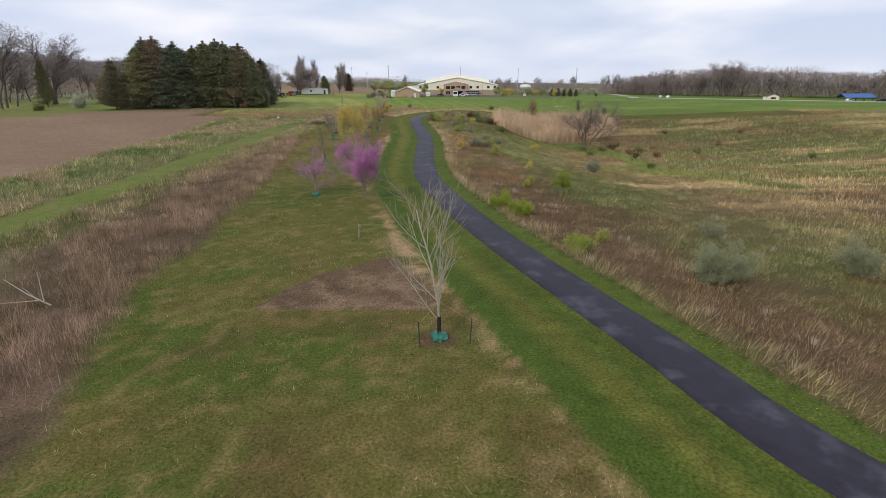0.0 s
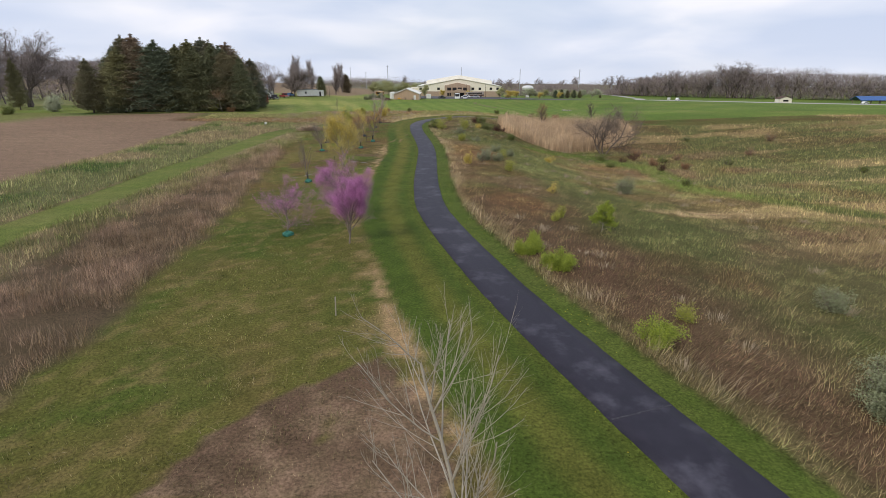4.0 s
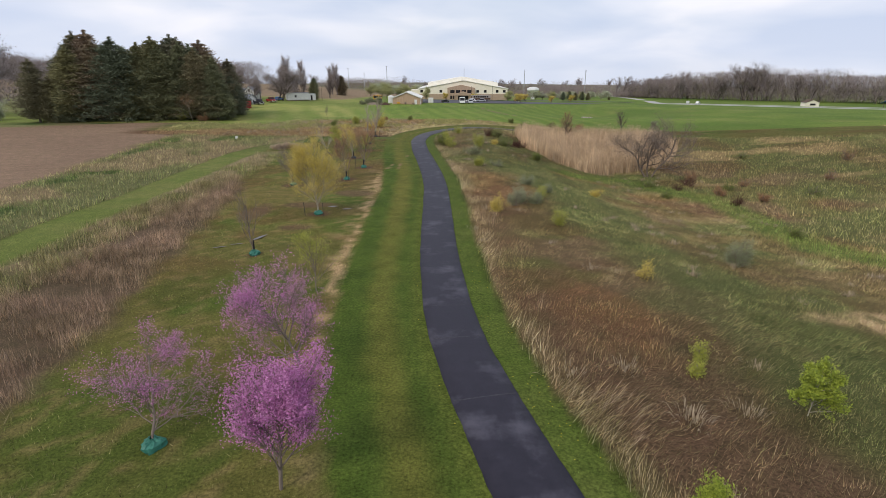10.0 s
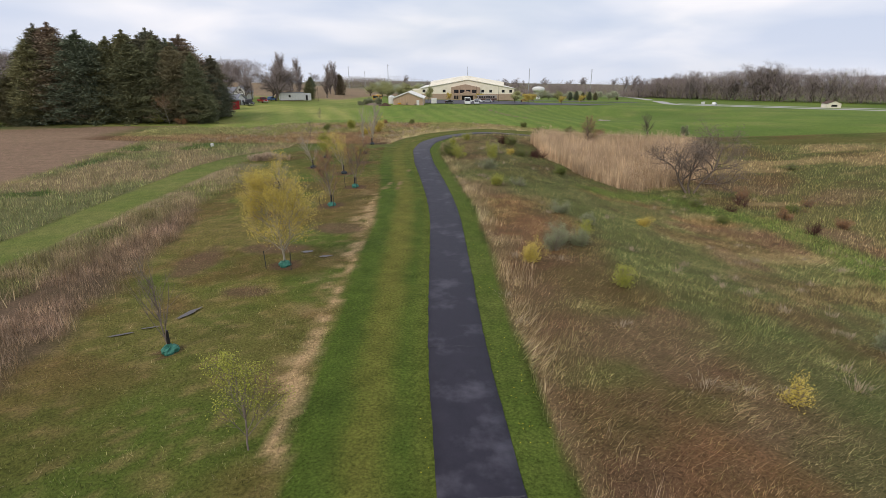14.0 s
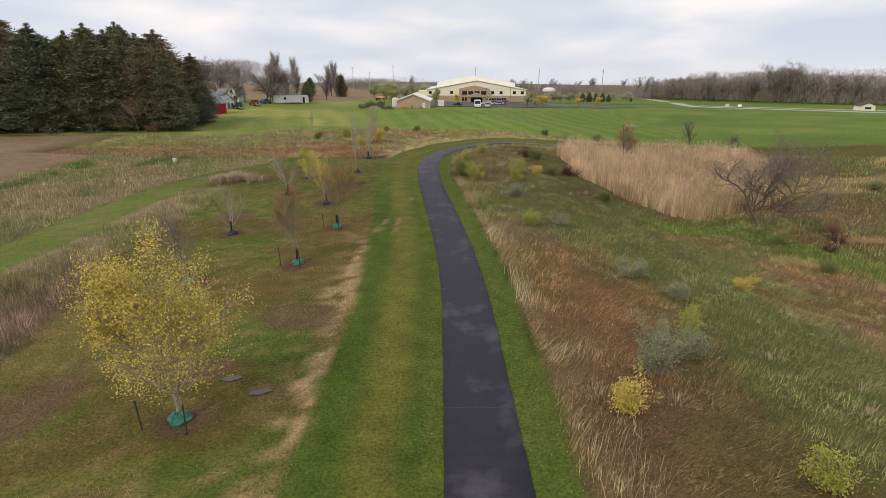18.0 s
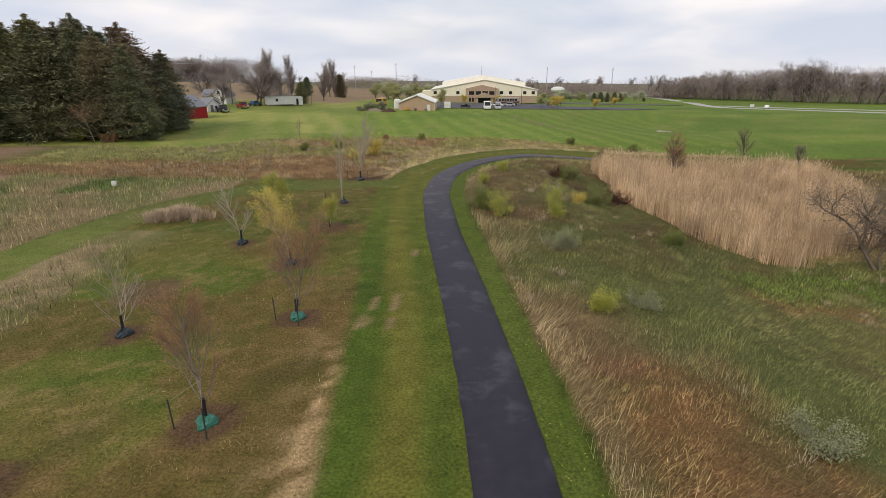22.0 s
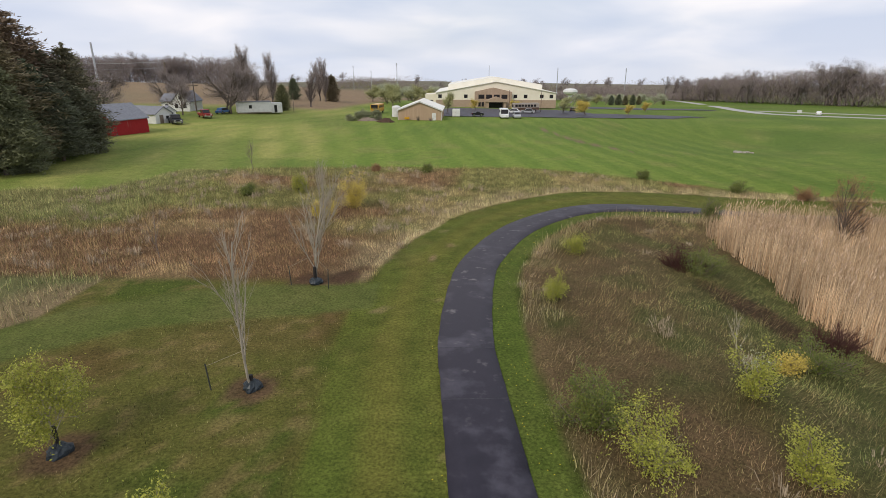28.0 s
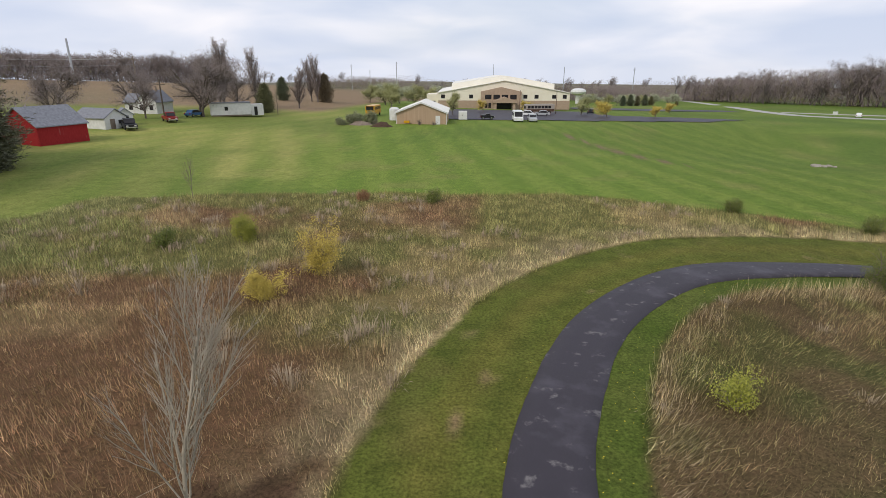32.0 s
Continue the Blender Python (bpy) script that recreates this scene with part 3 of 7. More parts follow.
class Mat:
    """A node material under construction."""

    def __init__(self, name, rough=0.8, metal=0.0):
        self.m = bpy.data.materials.new(name)
        self.m.use_nodes = True
        self.n, self.l = self.m.node_tree.nodes, self.m.node_tree.links
        self.b = self.n["Principled BSDF"]
        self.b.inputs["Roughness"].default_value = rough
        self.b.inputs["Metallic"].default_value = metal
        self.b.inputs["Specular IOR Level"].default_value = 0.25

    def node(self, kind, **inputs):
        n = self.n.new(kind)
        for k, v in inputs.items():
            n.inputs[k].default_value = v
        return n

    def noise(self, scale, detail=4.0, rough=0.55, stretch=None, coords="Object"):
        tc = self.n.new("ShaderNodeTexCoord")
        src = tc.outputs[coords]
        if stretch:
            mp = self.n.new("ShaderNodeMapping")
            mp.inputs["Scale"].default_value = stretch
            self.l.new(src, mp.inputs[0])
            src = mp.outputs[0]
        t = self.node("ShaderNodeTexNoise", Scale=scale, Detail=detail, Roughness=rough)
        self.l.new(src, t.inputs["Vector"])
        return t.outputs["Fac"]

    def ramp(self, fac, stops):
        r = self.n.new("ShaderNodeValToRGB")
        e = r.color_ramp.elements
        e[0].position, e[0].color = stops[0][0], (*stops[0][1], 1)
        e[1].position, e[1].color = stops[-1][0], (*stops[-1][1], 1)
        for p, c in stops[1:-1]:
            e.new(p).color = (*c, 1)
        self.l.new(fac, r.inputs[0])
        return r.outputs[0]

    def blend(self, fac, a, b, mode="MIX"):
        x = self.n.new("ShaderNodeMix")
        x.data_type, x.blend_type = "RGBA", mode
        for sock, v in ((x.inputs["Factor"], fac), (x.inputs[6], a), (x.inputs[7], b)):
            if isinstance(v, (int, float)):
                sock.default_value = v
            elif isinstance(v, tuple):
                sock.default_value = (*v, 1)
            else:
                self.l.new(v, sock)
        return x.outputs[2]

    def base(self, c):
        if isinstance(c, tuple):
            self.b.inputs["Base Color"].default_value = (*c, 1)
        else:
            self.l.new(c, self.b.inputs["Base Color"])
        return self

    def bump(self, fac, strength=0.3, distance=0.02):
        b = self.node("ShaderNodeBump", Strength=strength, Distance=distance)
        self.l.new(fac, b.inputs["Height"])
        self.l.new(b.outputs[0], self.b.inputs["Normal"])
        return self

    def rough(self, fac, lo, hi):
        r = self.n.new("ShaderNodeMapRange")
        r.inputs["To Min"].default_value, r.inputs["To Max"].default_value = lo, hi
        self.l.new(fac, r.inputs["Value"])
        self.l.new(r.outputs[0], self.b.inputs["Roughness"])
        return self

    def island(self):
        return self.n.new("ShaderNodeNewGeometry").outputs["Random Per Island"]

    def random(self):
        return self.n.new("ShaderNodeObjectInfo").outputs["Random"]


def plain(name, a, b, scale=3.0, rough=0.7, metal=0.0, bump=0.0, stretch=None, detail=5.0):
    """Two close tones broken up by noise."""
    m = Mat(name, rough, metal)
    f = m.noise(scale, detail, 0.6, stretch)
    m.base(m.ramp(f, [(0.3, a), (0.7, b)]))
    if bump:
        m.bump(f, bump)
    return m.m


def lit_through(m, normal=0.75, up=0.75):
    """Thin leaves and blades pass light on, so their shading leans towards the open sky."""
    geo = m.n.new("ShaderNodeNewGeometry")
    part_n = m.n.new("ShaderNodeVectorMath")
    part_n.operation = "SCALE"
    part_n.inputs["Scale"].default_value = normal
    m.l.new(geo.outputs["Normal"], part_n.inputs[0])
    lift = m.n.new("ShaderNodeVectorMath")
    lift.operation = "ADD"
    lift.inputs[1].default_value = (0, 0, up)
    m.l.new(part_n.outputs[0], lift.inputs[0])
    unit = m.n.new("ShaderNodeVectorMath")
    unit.operation = "NORMALIZE"
    m.l.new(lift.outputs[0], unit.inputs[0])
    m.l.new(unit.outputs[0], m.b.inputs["Normal"])


def tinted(name, lo, hi, rough=0.75, thin=True):
    """Leaves, petals, twigs: the tone changes from piece to piece."""
    m = Mat(name, rough)
    m.base(m.ramp(m.island(), [(0.0, lo), (1.0, hi)]))
    if thin:
        lit_through(m, 0.7, 0.6)
    return m.m


def cover_material(name, fine=True):
    m = Mat(name, 0.95)
    at = m.n.new("ShaderNodeVertexColor")
    at.layer_name = "cover"
    col = at.outputs["Color"]
    if fine:
        f1 = m.noise(9.0, 6.0, 0.7)
        f2 = m.noise(1.3, 5.0, 0.6)
        col = m.blend(1.0, col, m.ramp(f1, [(0.3, (0.42, 0.42, 0.40)), (0.7, (1.6, 1.58, 1.5))]), "MULTIPLY")
        col = m.blend(1.0, col, m.ramp(f2, [(0.3, (0.82, 0.86, 0.8)), (0.7, (1.2, 1.14, 1.2))]), "MULTIPLY")
        m.bump(f1, 0.55, 0.05)
    else:
        lit_through(m)
    m.b.inputs["Specular IOR Level"].default_value = 0.1
    m.base(col)
    return m.m


GROUND = cover_material("ground_cover")
BLADE = cover_material("grass_blades", False)

# ---- the ground: one sheet to the horizon ----


def spaced(dense0, dense1, step, lo, hi, grow=1.16):
    mid = list(np.arange(dense0, dense1 + 1e-6, step))
    s, v, up = step, dense1, []
    while v < hi:
        s = min(s * grow, 150)
        v += s
        up.append(v)
    s, v, down = step, dense0, []
    while v > lo:
        s = min(s * grow, 150)
        v -= s
        down.append(v)
    return np.array(down[::-1] + mid + up)


gx, gy = spaced(-36, 34, 0.36, -2600, 2600), spaced(-12, 166, 0.40, -900, 3200)
GX, GY = np.meshgrid(gx, gy)
gz = land(GX, GY) + (fnoise(GX, GY, 4.0, 71) - 0.5) * 0.10 + (fnoise(GX, GY, 0.9, 72, 2) - 0.5) * 0.05
on_trail = ss(3.0, 1.6, np.abs(exact_off(TRAIL_LINE, GX, GY, 12.0)))
gz = gz * (1 - on_trail) + (land(GX, GY) - 0.03) * on_trail
ni, nj = GX.shape
quad = (np.arange(ni - 1)[:, None] * nj + np.arange(nj - 1)[None, :]).ravel()
ground_faces = np.stack([quad, quad + 1, quad + nj + 1, quad + nj], 1)
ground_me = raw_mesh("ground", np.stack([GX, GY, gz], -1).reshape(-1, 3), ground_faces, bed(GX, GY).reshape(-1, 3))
ground_me.polygons.foreach_set("use_smooth", np.ones(len(ground_faces), bool))
tagged(part("ground", ground_me, GROUND), "grassland with mown verge, meadow, weeds and ploughed field", "ground", kind="structure")

# ---- asphalt trail, lots and road ----
asphalt = Mat("asphalt", 0.6)
f_big, f_mid, f_fine = asphalt.noise(0.45, 5.0, 0.6), asphalt.noise(1.6, 5.0, 0.6), asphalt.noise(60, 3.0)
col = asphalt.ramp(f_mid, [(0.3, (0.014, 0.012, 0.020)), (0.7, (0.030, 0.026, 0.038))])
col = asphalt.blend(asphalt.ramp(f_big, [(0.53, (0, 0, 0)), (0.70, (1, 1, 1))]), col, (0.076, 0.070, 0.088))
col = asphalt.blend(asphalt.ramp(f_fine, [(0.55, (0, 0, 0)), (0.75, (0.5, 0.5, 0.5))]), col, (0.08, 0.077, 0.088))
worn = asphalt.n.new("ShaderNodeMapRange")
worn.inputs["From Min"].default_value, worn.inputs["From Max"].default_value = 104.0, 122.0
place = asphalt.n.new("ShaderNodeSeparateXYZ")
asphalt.l.new(asphalt.n.new("ShaderNodeTexCoord").outputs["Object"], place.inputs[0])
asphalt.l.new(place.outputs["Y"], worn.inputs["Value"])
col = asphalt.blend(worn.outputs[0], col, asphalt.blend(asphalt.ramp(f_mid, [(0.6, (0, 0, 0)), (0.72, (1, 1, 1))]), asphalt.blend(0.35, col, (0.085, 0.072, 0.076)), (0.19, 0.175, 0.17)))
asphalt.base(col).bump(f_fine, 0.25, 0.01).rough(f_mid, 0.45, 0.75)
ASPHALT = asphalt.m
SEAM = plain("pale_seam", (0.036, 0.033, 0.041), (0.075, 0.07, 0.078), 8.0, 0.8)
CONCRETE = plain("concrete", (0.36, 0.34, 0.31), (0.46, 0.44, 0.41), 2.0, 0.85)


def ribbon(line, half, rise, edge_noise=0.0, drop=0.12, seed=3):
    """A paved band with real thickness and slightly ragged edges, laid on the land."""
    line = np.asarray(line, float)
    t = np.gradient(line, axis=0)
    t /= np.linalg.norm(t, axis=1, keepdims=True)
    nrm = np.c_[t[:, 1], -t[:, 0]]
    rows = []
    for off, dz in ((-half - 0.05, -drop), (-half, 0.0), (-half * 0.5, 0.012), (0, 0.018), (half * 0.5, 0.012), (half, 0.0), (half + 0.05, -drop)):
        wob = 0.0
        if abs(off) >= half and edge_noise:
            wob = (vnoise(line[:, 0], line[:, 1], 0.7, seed + (off > 0)) - 0.5) * edge_noise + (vnoise(line[:, 0], line[:, 1], 0.21, seed + 2) - 0.5) * edge_noise * 0.5
        p = line + nrm * (np.full(len(line), off) + wob * np.sign(off))[:, None]
        rows.append(np.c_[p, land(line[:, 0], line[:, 1]) + rise + dz])
    v = np.stack(rows, 1)
    n, k = v.shape[:2]
    q = (np.arange(n - 1)[:, None] * k + np.arange(k - 1)[None, :]).ravel()
    return raw_mesh("ribbon", v.reshape(-1, 3), np.stack([q, q + k, q + k + 1, q + 1], 1)[:, ::-1])


trail_fine = smooth_line(TRAIL, 0.25)
trail = tagged(part("trail", ribbon(trail_fine, 1.24, 0.035, 0.05), ASPHALT), "dark asphalt walking trail with worn grey patches", "path", kind="structure")
# pale cross seams of the paving
rng = np.random.default_rng(5)
for yy in (13.0, 26.6, 36.2, 40.9, 44.5, 53.6, 58.4, 66.0, 75.4, 84.2, 91.0, 97.3, 103.6, 107.4, 112.6, 116.4):
    i = int(np.argmin(np.abs(trail_fine[:, 1] - yy)))
    (px, py), (qx, qy) = trail_fine[i], trail_fine[i + 1]
    ang = math.degrees(math.atan2(qy - py, qx - px))
    vs = []
    for k in range(13):
        s = -1.2 + 0.2 * k
        w = 0.022 + 0.02 * rng.random()
        j = 0.012 * rng.standard_normal()
        vs += [(j - w, s, 0.026 + 0.014 * (1 - abs(s) / 1.27)), (j + w, s, 0.026 + 0.014 * (1 - abs(s) / 1.27))]
    fs = [(2 * k, 2 * k + 1, 2 * k + 3, 2 * k + 2) for k in range(12)]
    me = raw_mesh("seam", np.array(vs), np.array(fs))
    ob = part("seam", me, SEAM, trail)
    ob.matrix_basis = pose(px, py, ground_z(px, py) + 0.018, 0, 0, ang)

road_line = smooth_line([(420, 170), (250, 225), (165, 258), (126, 286), (112, 310), (122, 350), (146, 430), (162, 500), (170, 620)], 4.0)
tagged(part("road", ribbon(road_line, 3.6, 0.06), CONCRETE), "pale concrete road bending past the lawn", "road", kind="structure")
road2 = smooth_line([(460, 250), (280, 300), (190, 326), (150, 345), (131, 362)], 4.0)
tagged(part("road", ribbon(road2, 3.4, 0.06), CONCRETE), "pale concrete side road joining the bend", "road", kind="structure")


def pad(name, corners, rise, material, label):
    """A paved area over uneven land."""
    xs, ys = [c[0] for c in corners], [c[1] for c in corners]
    u, v = np.arange(min(xs), max(xs) + 2, 2.0), np.arange(min(ys), max(ys) + 2, 2.0)
    U, V = np.meshgrid(u, v)
    k = len(u)
    q = (np.arange(len(v) - 1)[:, None] * k + np.arange(k - 1)[None, :]).ravel()
    mid = np.stack([U.ravel()[q] + 1, V.ravel()[q] + 1], 1)
    q = q[inside(list(corners), mid[:, 0], mid[:, 1])]
    pts = np.stack([U, V, land(U, V) + rise], -1).reshape(-1, 3)
    return tagged(part(name, raw_mesh(name, pts, np.stack([q, q + 1, q + k + 1, q + k], 1)), material), label, "pavement", kind="structure")


pad("parking_lot", [(-26, 241), (-8, 243), (16, 245), (52, 250), (66, 262), (52, 268), (34, 272), (30, 300), (-18, 300), (-26, 290)], 0.10, ASPHALT, "dark asphalt parking lot before the hall")
pad("parking_lot", [(34, 330), (66, 330), (110, 352), (110, 372), (40, 366)], 0.14, ASPHALT, "dark asphalt parking lot behind the lawn")

# ---- grass and weeds ----


def blades(name, n, region, height, width, lean, tones, label, category="grass", patch=None, seed=1, jitter=0.38, keep=None, sweep=(0.0, 0.0), curl=False, clump=0.5):
    """Many single blades as one mesh: region is x0, x1, y0, y1; keep gives the chance of a blade at x, y."""
    r = np.random.default_rng(seed)
    x = r.uniform(region[0], region[1], n)
    y = r.uniform(region[2], region[3], n)
    if keep is not None:
        ok = r.random(n) < keep(x, y)
        x, y = x[ok], y[ok]
    n = len(x)
    z = land(x, y)
    h = r.uniform(height[0], height[1], n) * (0.55 + 0.9 * vnoise(x, y, 1.7, seed + 3)) if patch is None else r.uniform(height[0], height[1], n) * patch(x, y)
    a = r.uniform(0, 2 * math.pi, n)
    w = r.uniform(width[0], width[1], n)
    la, ll = r.uniform(0, 2 * math.pi, n), np.abs(r.normal(0, lean, n))
    wind = 2 * math.pi * vnoise(x, y, 6.0, seed + 9)
    tx = h * (ll * np.cos(la) + sweep[0] * np.cos(wind) + sweep[1])
    ty = h * (ll * np.sin(la) + sweep[0] * np.sin(wind))
    short = np.sqrt(np.clip(1 - (tx**2 + ty**2) / (h * h + 1e-9) * 0.6, 0.15, 1))
    p = np.stack([x, y, z - 0.02], 1)
    side = np.stack([np.cos(a), np.sin(a), 0 * a], 1) * w[:, None] / 2
    top = p + np.stack([tx, ty, h * short], 1)
    base = tones(x, y, r)
    base = np.clip(base * (1 + jitter * r.standard_normal(n))[:, None], 0.006, 0.8)
    base = base * (0.52 + 0.96 * vnoise(x, y, clump, seed + 41) * (0.6 + 0.8 * vnoise(x, y, clump * 3.1, seed + 42)))[:, None]
    if curl:
        midp = p * 0.45 + top * 0.55
        midp[:, 2] += h * 0.08
        v = np.stack([p - side, p + side, midp + side * 0.8, midp - side * 0.8, top], 1).reshape(-1, 3)
        k = np.arange(n)[:, None] * 5
        f = np.concatenate([k + np.array([0, 1, 2]), k + np.array([0, 2, 3]), k + np.array([3, 2, 4])])
        c = np.repeat(base, 5, 0)
    else:
        v = np.stack([p - side, p + side, top], 1).reshape(-1, 3)
        f = np.arange(3 * n).reshape(-1, 3)
        c = np.repeat(base, 3, 0)
    return tagged(part(name, raw_mesh(name, v, f, c), BLADE), label, category, kind="stuff")


def pick(*choices, gain=0.75):
    """Tones: cover colour pulled towards one of a few blade colours."""
    cols, wts = np.array([c for c, _ in choices], float), np.array([w for _, w in choices], float)

    def tones(x, y, r):
        i = r.choice(len(cols), len(x), p=wts / wts.sum())
        return cols[i] * (gain * 0.72) + cover(x, y) * (gain * 1.36)

    return tones


STRAW, GREEN, OLIVE, RUST, BROWN = (0.37, 0.295, 0.155), (0.09, 0.145, 0.03), (0.14, 0.135, 0.042), (0.18, 0.092, 0.044), (0.175, 0.122, 0.066)


def in_meadow(x, y):
    z = zones(x, y)
    return (z["d"] > 2.75) * (1 - z["lawn"]) * (~inside(REEDS, x, y)) * (0.5 + 0.5 * vnoise(x, y, 3, 12))


def near_edge(x, y):
    d = off_line(COARSE, x, y, 8.0)
    return ss(2.45, 2.8, d) * ss(5.0, 3.2, d + (vnoise(x, y, 2.5, 14) - 0.5) * 2.4) * ss(0.25, 0.55, vnoise(x, y, 1.8, 15))


def in_weeds(x, y):
    z = zones(x, y)
    thick = ss(-9.5, -6.5, x - weed_edge(y) + (vnoise(x, y, 4, 16) - 0.5) * 4 - 3 * ss(20, 0, y))
    return z["weeds"] * (0.08 + 0.92 * thick) * ss(0.1, 0.6, vnoise(x, y, 2.2, 17))


def in_rough(x, y):
    z = zones(x, y)
    return off_rings(x, y) * (z["d"] < -5.7) * (1 - z["weeds"]) * (1 - z["lane"]) * (1 - z["front"]) * (x > -26) * (y < 124) * (0.3 + 0.7 * vnoise(x, y, 1.1, 18))


def in_front(x, y):
    return zones(x, y)["front"] * off_rings(x, y)


def in_old(x, y):
    z = zones(x, y)
    return np.clip(z["oldfield"] + ((x < -24.5) & (x > -29.4) & (y < 100)), 0, 1) * (0.35 + 0.65 * vnoise(x, y, 2.2, 20))


def in_verge(x, y):
    z = zones(x, y)
    return np.clip(z["verge_l"] + z["verge_r"], 0, 1) * (np.abs(z["d"]) > 1.24)


def clumps(x, y):
    return 0.55 + 0.9 * vnoise(x, y, 1.3, 33) ** 2


blades("meadow_grass", 640000, (-8, 26, -12, 160), (0.16, 0.5), (0.007, 0.019), 0.62, pick((STRAW, 1.3), (OLIVE, 3.2), (RUST, 2.2), (BROWN, 3.6), (GREEN, 1.8), gain=0.86),
       "mixed dry and green meadow grass, knee high", seed=2, keep=in_meadow, sweep=(0.3, 0.5), patch=clumps, jitter=0.3, clump=0.8)
blades("meadow_grass", 110000, (26, 36, -12, 160), (0.2, 0.6), (0.016, 0.034), 0.55, pick((STRAW, 1.0), (OLIVE, 3.6), (RUST, 1.6), (BROWN, 3.6), (GREEN, 2.0), gain=0.84),
       "mixed dry and green meadow grass down the slope", seed=22, keep=in_meadow, sweep=(0.25, 0.45), patch=clumps, jitter=0.26)
blades("meadow_grass", 190000, (34, 120, -10, 160), (0.3, 0.8), (0.04, 0.09), 0.5, pick((STRAW, 1.0), (OLIVE, 4), (RUST, 0.6), (BROWN, 4), gain=0.78),
       "mixed dry and green meadow grass across the hollow", seed=3, keep=in_meadow, patch=clumps, jitter=0.22)
blades("dry_grass", 330000, (-8, 24, -12, 150), (0.3, 0.85), (0.007, 0.016), 0.38, pick((STRAW, 4), (OLIVE, 2), ((0.36, 0.29, 0.205), 5), gain=0.86),
       "bleached straw-coloured tall grass edging the verge", seed=4, keep=near_edge, sweep=(0.35, 0.4), curl=True)
blades("tall_weeds", 330000, (-30, -8, -12, 92), (0.4, 0.95), (0.010, 0.024), 0.42, pick((BROWN, 5), (RUST, 2.5), ((0.25, 0.18, 0.135), 4), gain=0.80),
       "dense brown dead weeds standing chest high", "weeds", seed=5, keep=in_weeds, patch=clumps, jitter=0.26)
blades("rough_grass", 330000, (-26, 8, -12, 124), (0.06, 0.19), (0.012, 0.028), 0.6, pick((OLIVE, 4), (GREEN, 3), (STRAW, 1.8), gain=0.62),
       "rough unmown grass with bleached tufts", seed=6, keep=in_rough)
blades("front_meadow", 400000, (-60, 40, 123, 166), (0.2, 0.62), (0.012, 0.028), 0.42, pick((RUST, 2.6), (BROWN, 4), (OLIVE, 4.4), (STRAW, 1.2), gain=0.90),
       "rust-brown and straw-coloured meadow weeds", "weeds", seed=7, keep=in_front, patch=clumps, sweep=(0.15, 0.0), jitter=0.26)
blades("old_field_weeds", 200000, (-62, -24, -12, 152), (0.3, 0.8), (0.03, 0.06), 0.4, pick((STRAW, 0.9), (OLIVE, 4), (GREEN, 2.5), (BROWN, 3.5), gain=0.78),
       "patchy grey-green weeds beside the ploughed field", "weeds", seed=8, keep=in_old, patch=clumps, jitter=0.24)
blades("verge_grass", 220000, (-14, 20, -12, 152), (0.03, 0.07), (0.012, 0.024), 0.5, pick((GREEN, 5), (OLIVE, 2), gain=0.43),
       "short mown grass beside the trail", seed=9, keep=in_verge)


def in_litter(x, y):
    return in_rough(x, y) * ss(0.42, 0.7, fnoise(x, y, 2.4, 36)) * (0.35 + 0.65 * ss(-9, 2, x + 0.2 * y))


blades("straw_litter", 130000, (-16, 9, -12, 90), (0.07, 0.2), (0.014, 0.03), 1.6, pick((STRAW, 3), (BROWN, 3), ((0.30, 0.25, 0.17), 3), gain=0.62),
       "dead straw stalks strewn over rough grass", seed=12, keep=in_litter, clump=0.8)


def in_creek(x, y):
    d = np.abs(off_line(CREEK_LINE, x, y, 12.0))
    return ss(3.2, 0.8, d + (fnoise(x, y, 2.5, 37) - 0.5) * 3) * (0.3 + 0.7 * vnoise(x, y, 1.5, 38))


blades("creek_grass", 60000, (13, 42, 60, 112), (0.2, 0.55), (0.02, 0.045), 0.5, pick(((0.10, 0.20, 0.03), 5), (GREEN, 3), (OLIVE, 2), gain=0.8),
       "lush bright green grass along the wet ditch", seed=13, keep=in_creek)


def in_reeds(x, y):
    wx, wy = (fnoise(x, y, 3.0, 25) - 0.5) * 3.0, (fnoise(x, y, 3.0, 26) - 0.5) * 3.0
    core = inside(REEDS, x + wx, y + wy) * 1.0
    fringe = inside(REEDS, x + wx * 2.2, y + wy * 2.2) * 0.35
    return np.clip(core + fringe, 0, 1) * (1 - 0.7 * ss(31, 40, x) * ss(134, 126, y)) * (0.45 + 0.55 * vnoise(x, y, 1.6, 27))


def reed_height(x, y):
    near = sum(inside(REEDS, x + 1.3 * math.cos(a), y + 1.3 * math.sin(a)) * 1.0 for a in (0.3, 1.6, 2.9, 4.1, 5.4)) / 5
    return (0.62 + 0.28 * near) * (0.86 + 0.34 * vnoise(x, y, 2.2, 24) * (0.5 + vnoise(x, y, 6.0, 28)))


REED_TONES = ((0.62, 0.44, 0.27), 5), ((0.50, 0.33, 0.19), 3), ((0.70, 0.53, 0.34), 2)


def reed_tone(x, y, r):
    cols = np.array([c for c, _ in REED_TONES])
    return cols[r.choice(3, len(x), p=[0.5, 0.3, 0.2])] * (0.62 + 0.36 * fnoise(x, y, 3.5, 29))[:, None]


blades("reeds", 130000, (9, 51, 108, 146), (2.3, 3.4), (0.025, 0.05), 0.10, reed_tone, "tall tan dead common reeds in a wet hollow", "reeds", seed=10, keep=in_reeds, patch=reed_height, jitter=0.18)


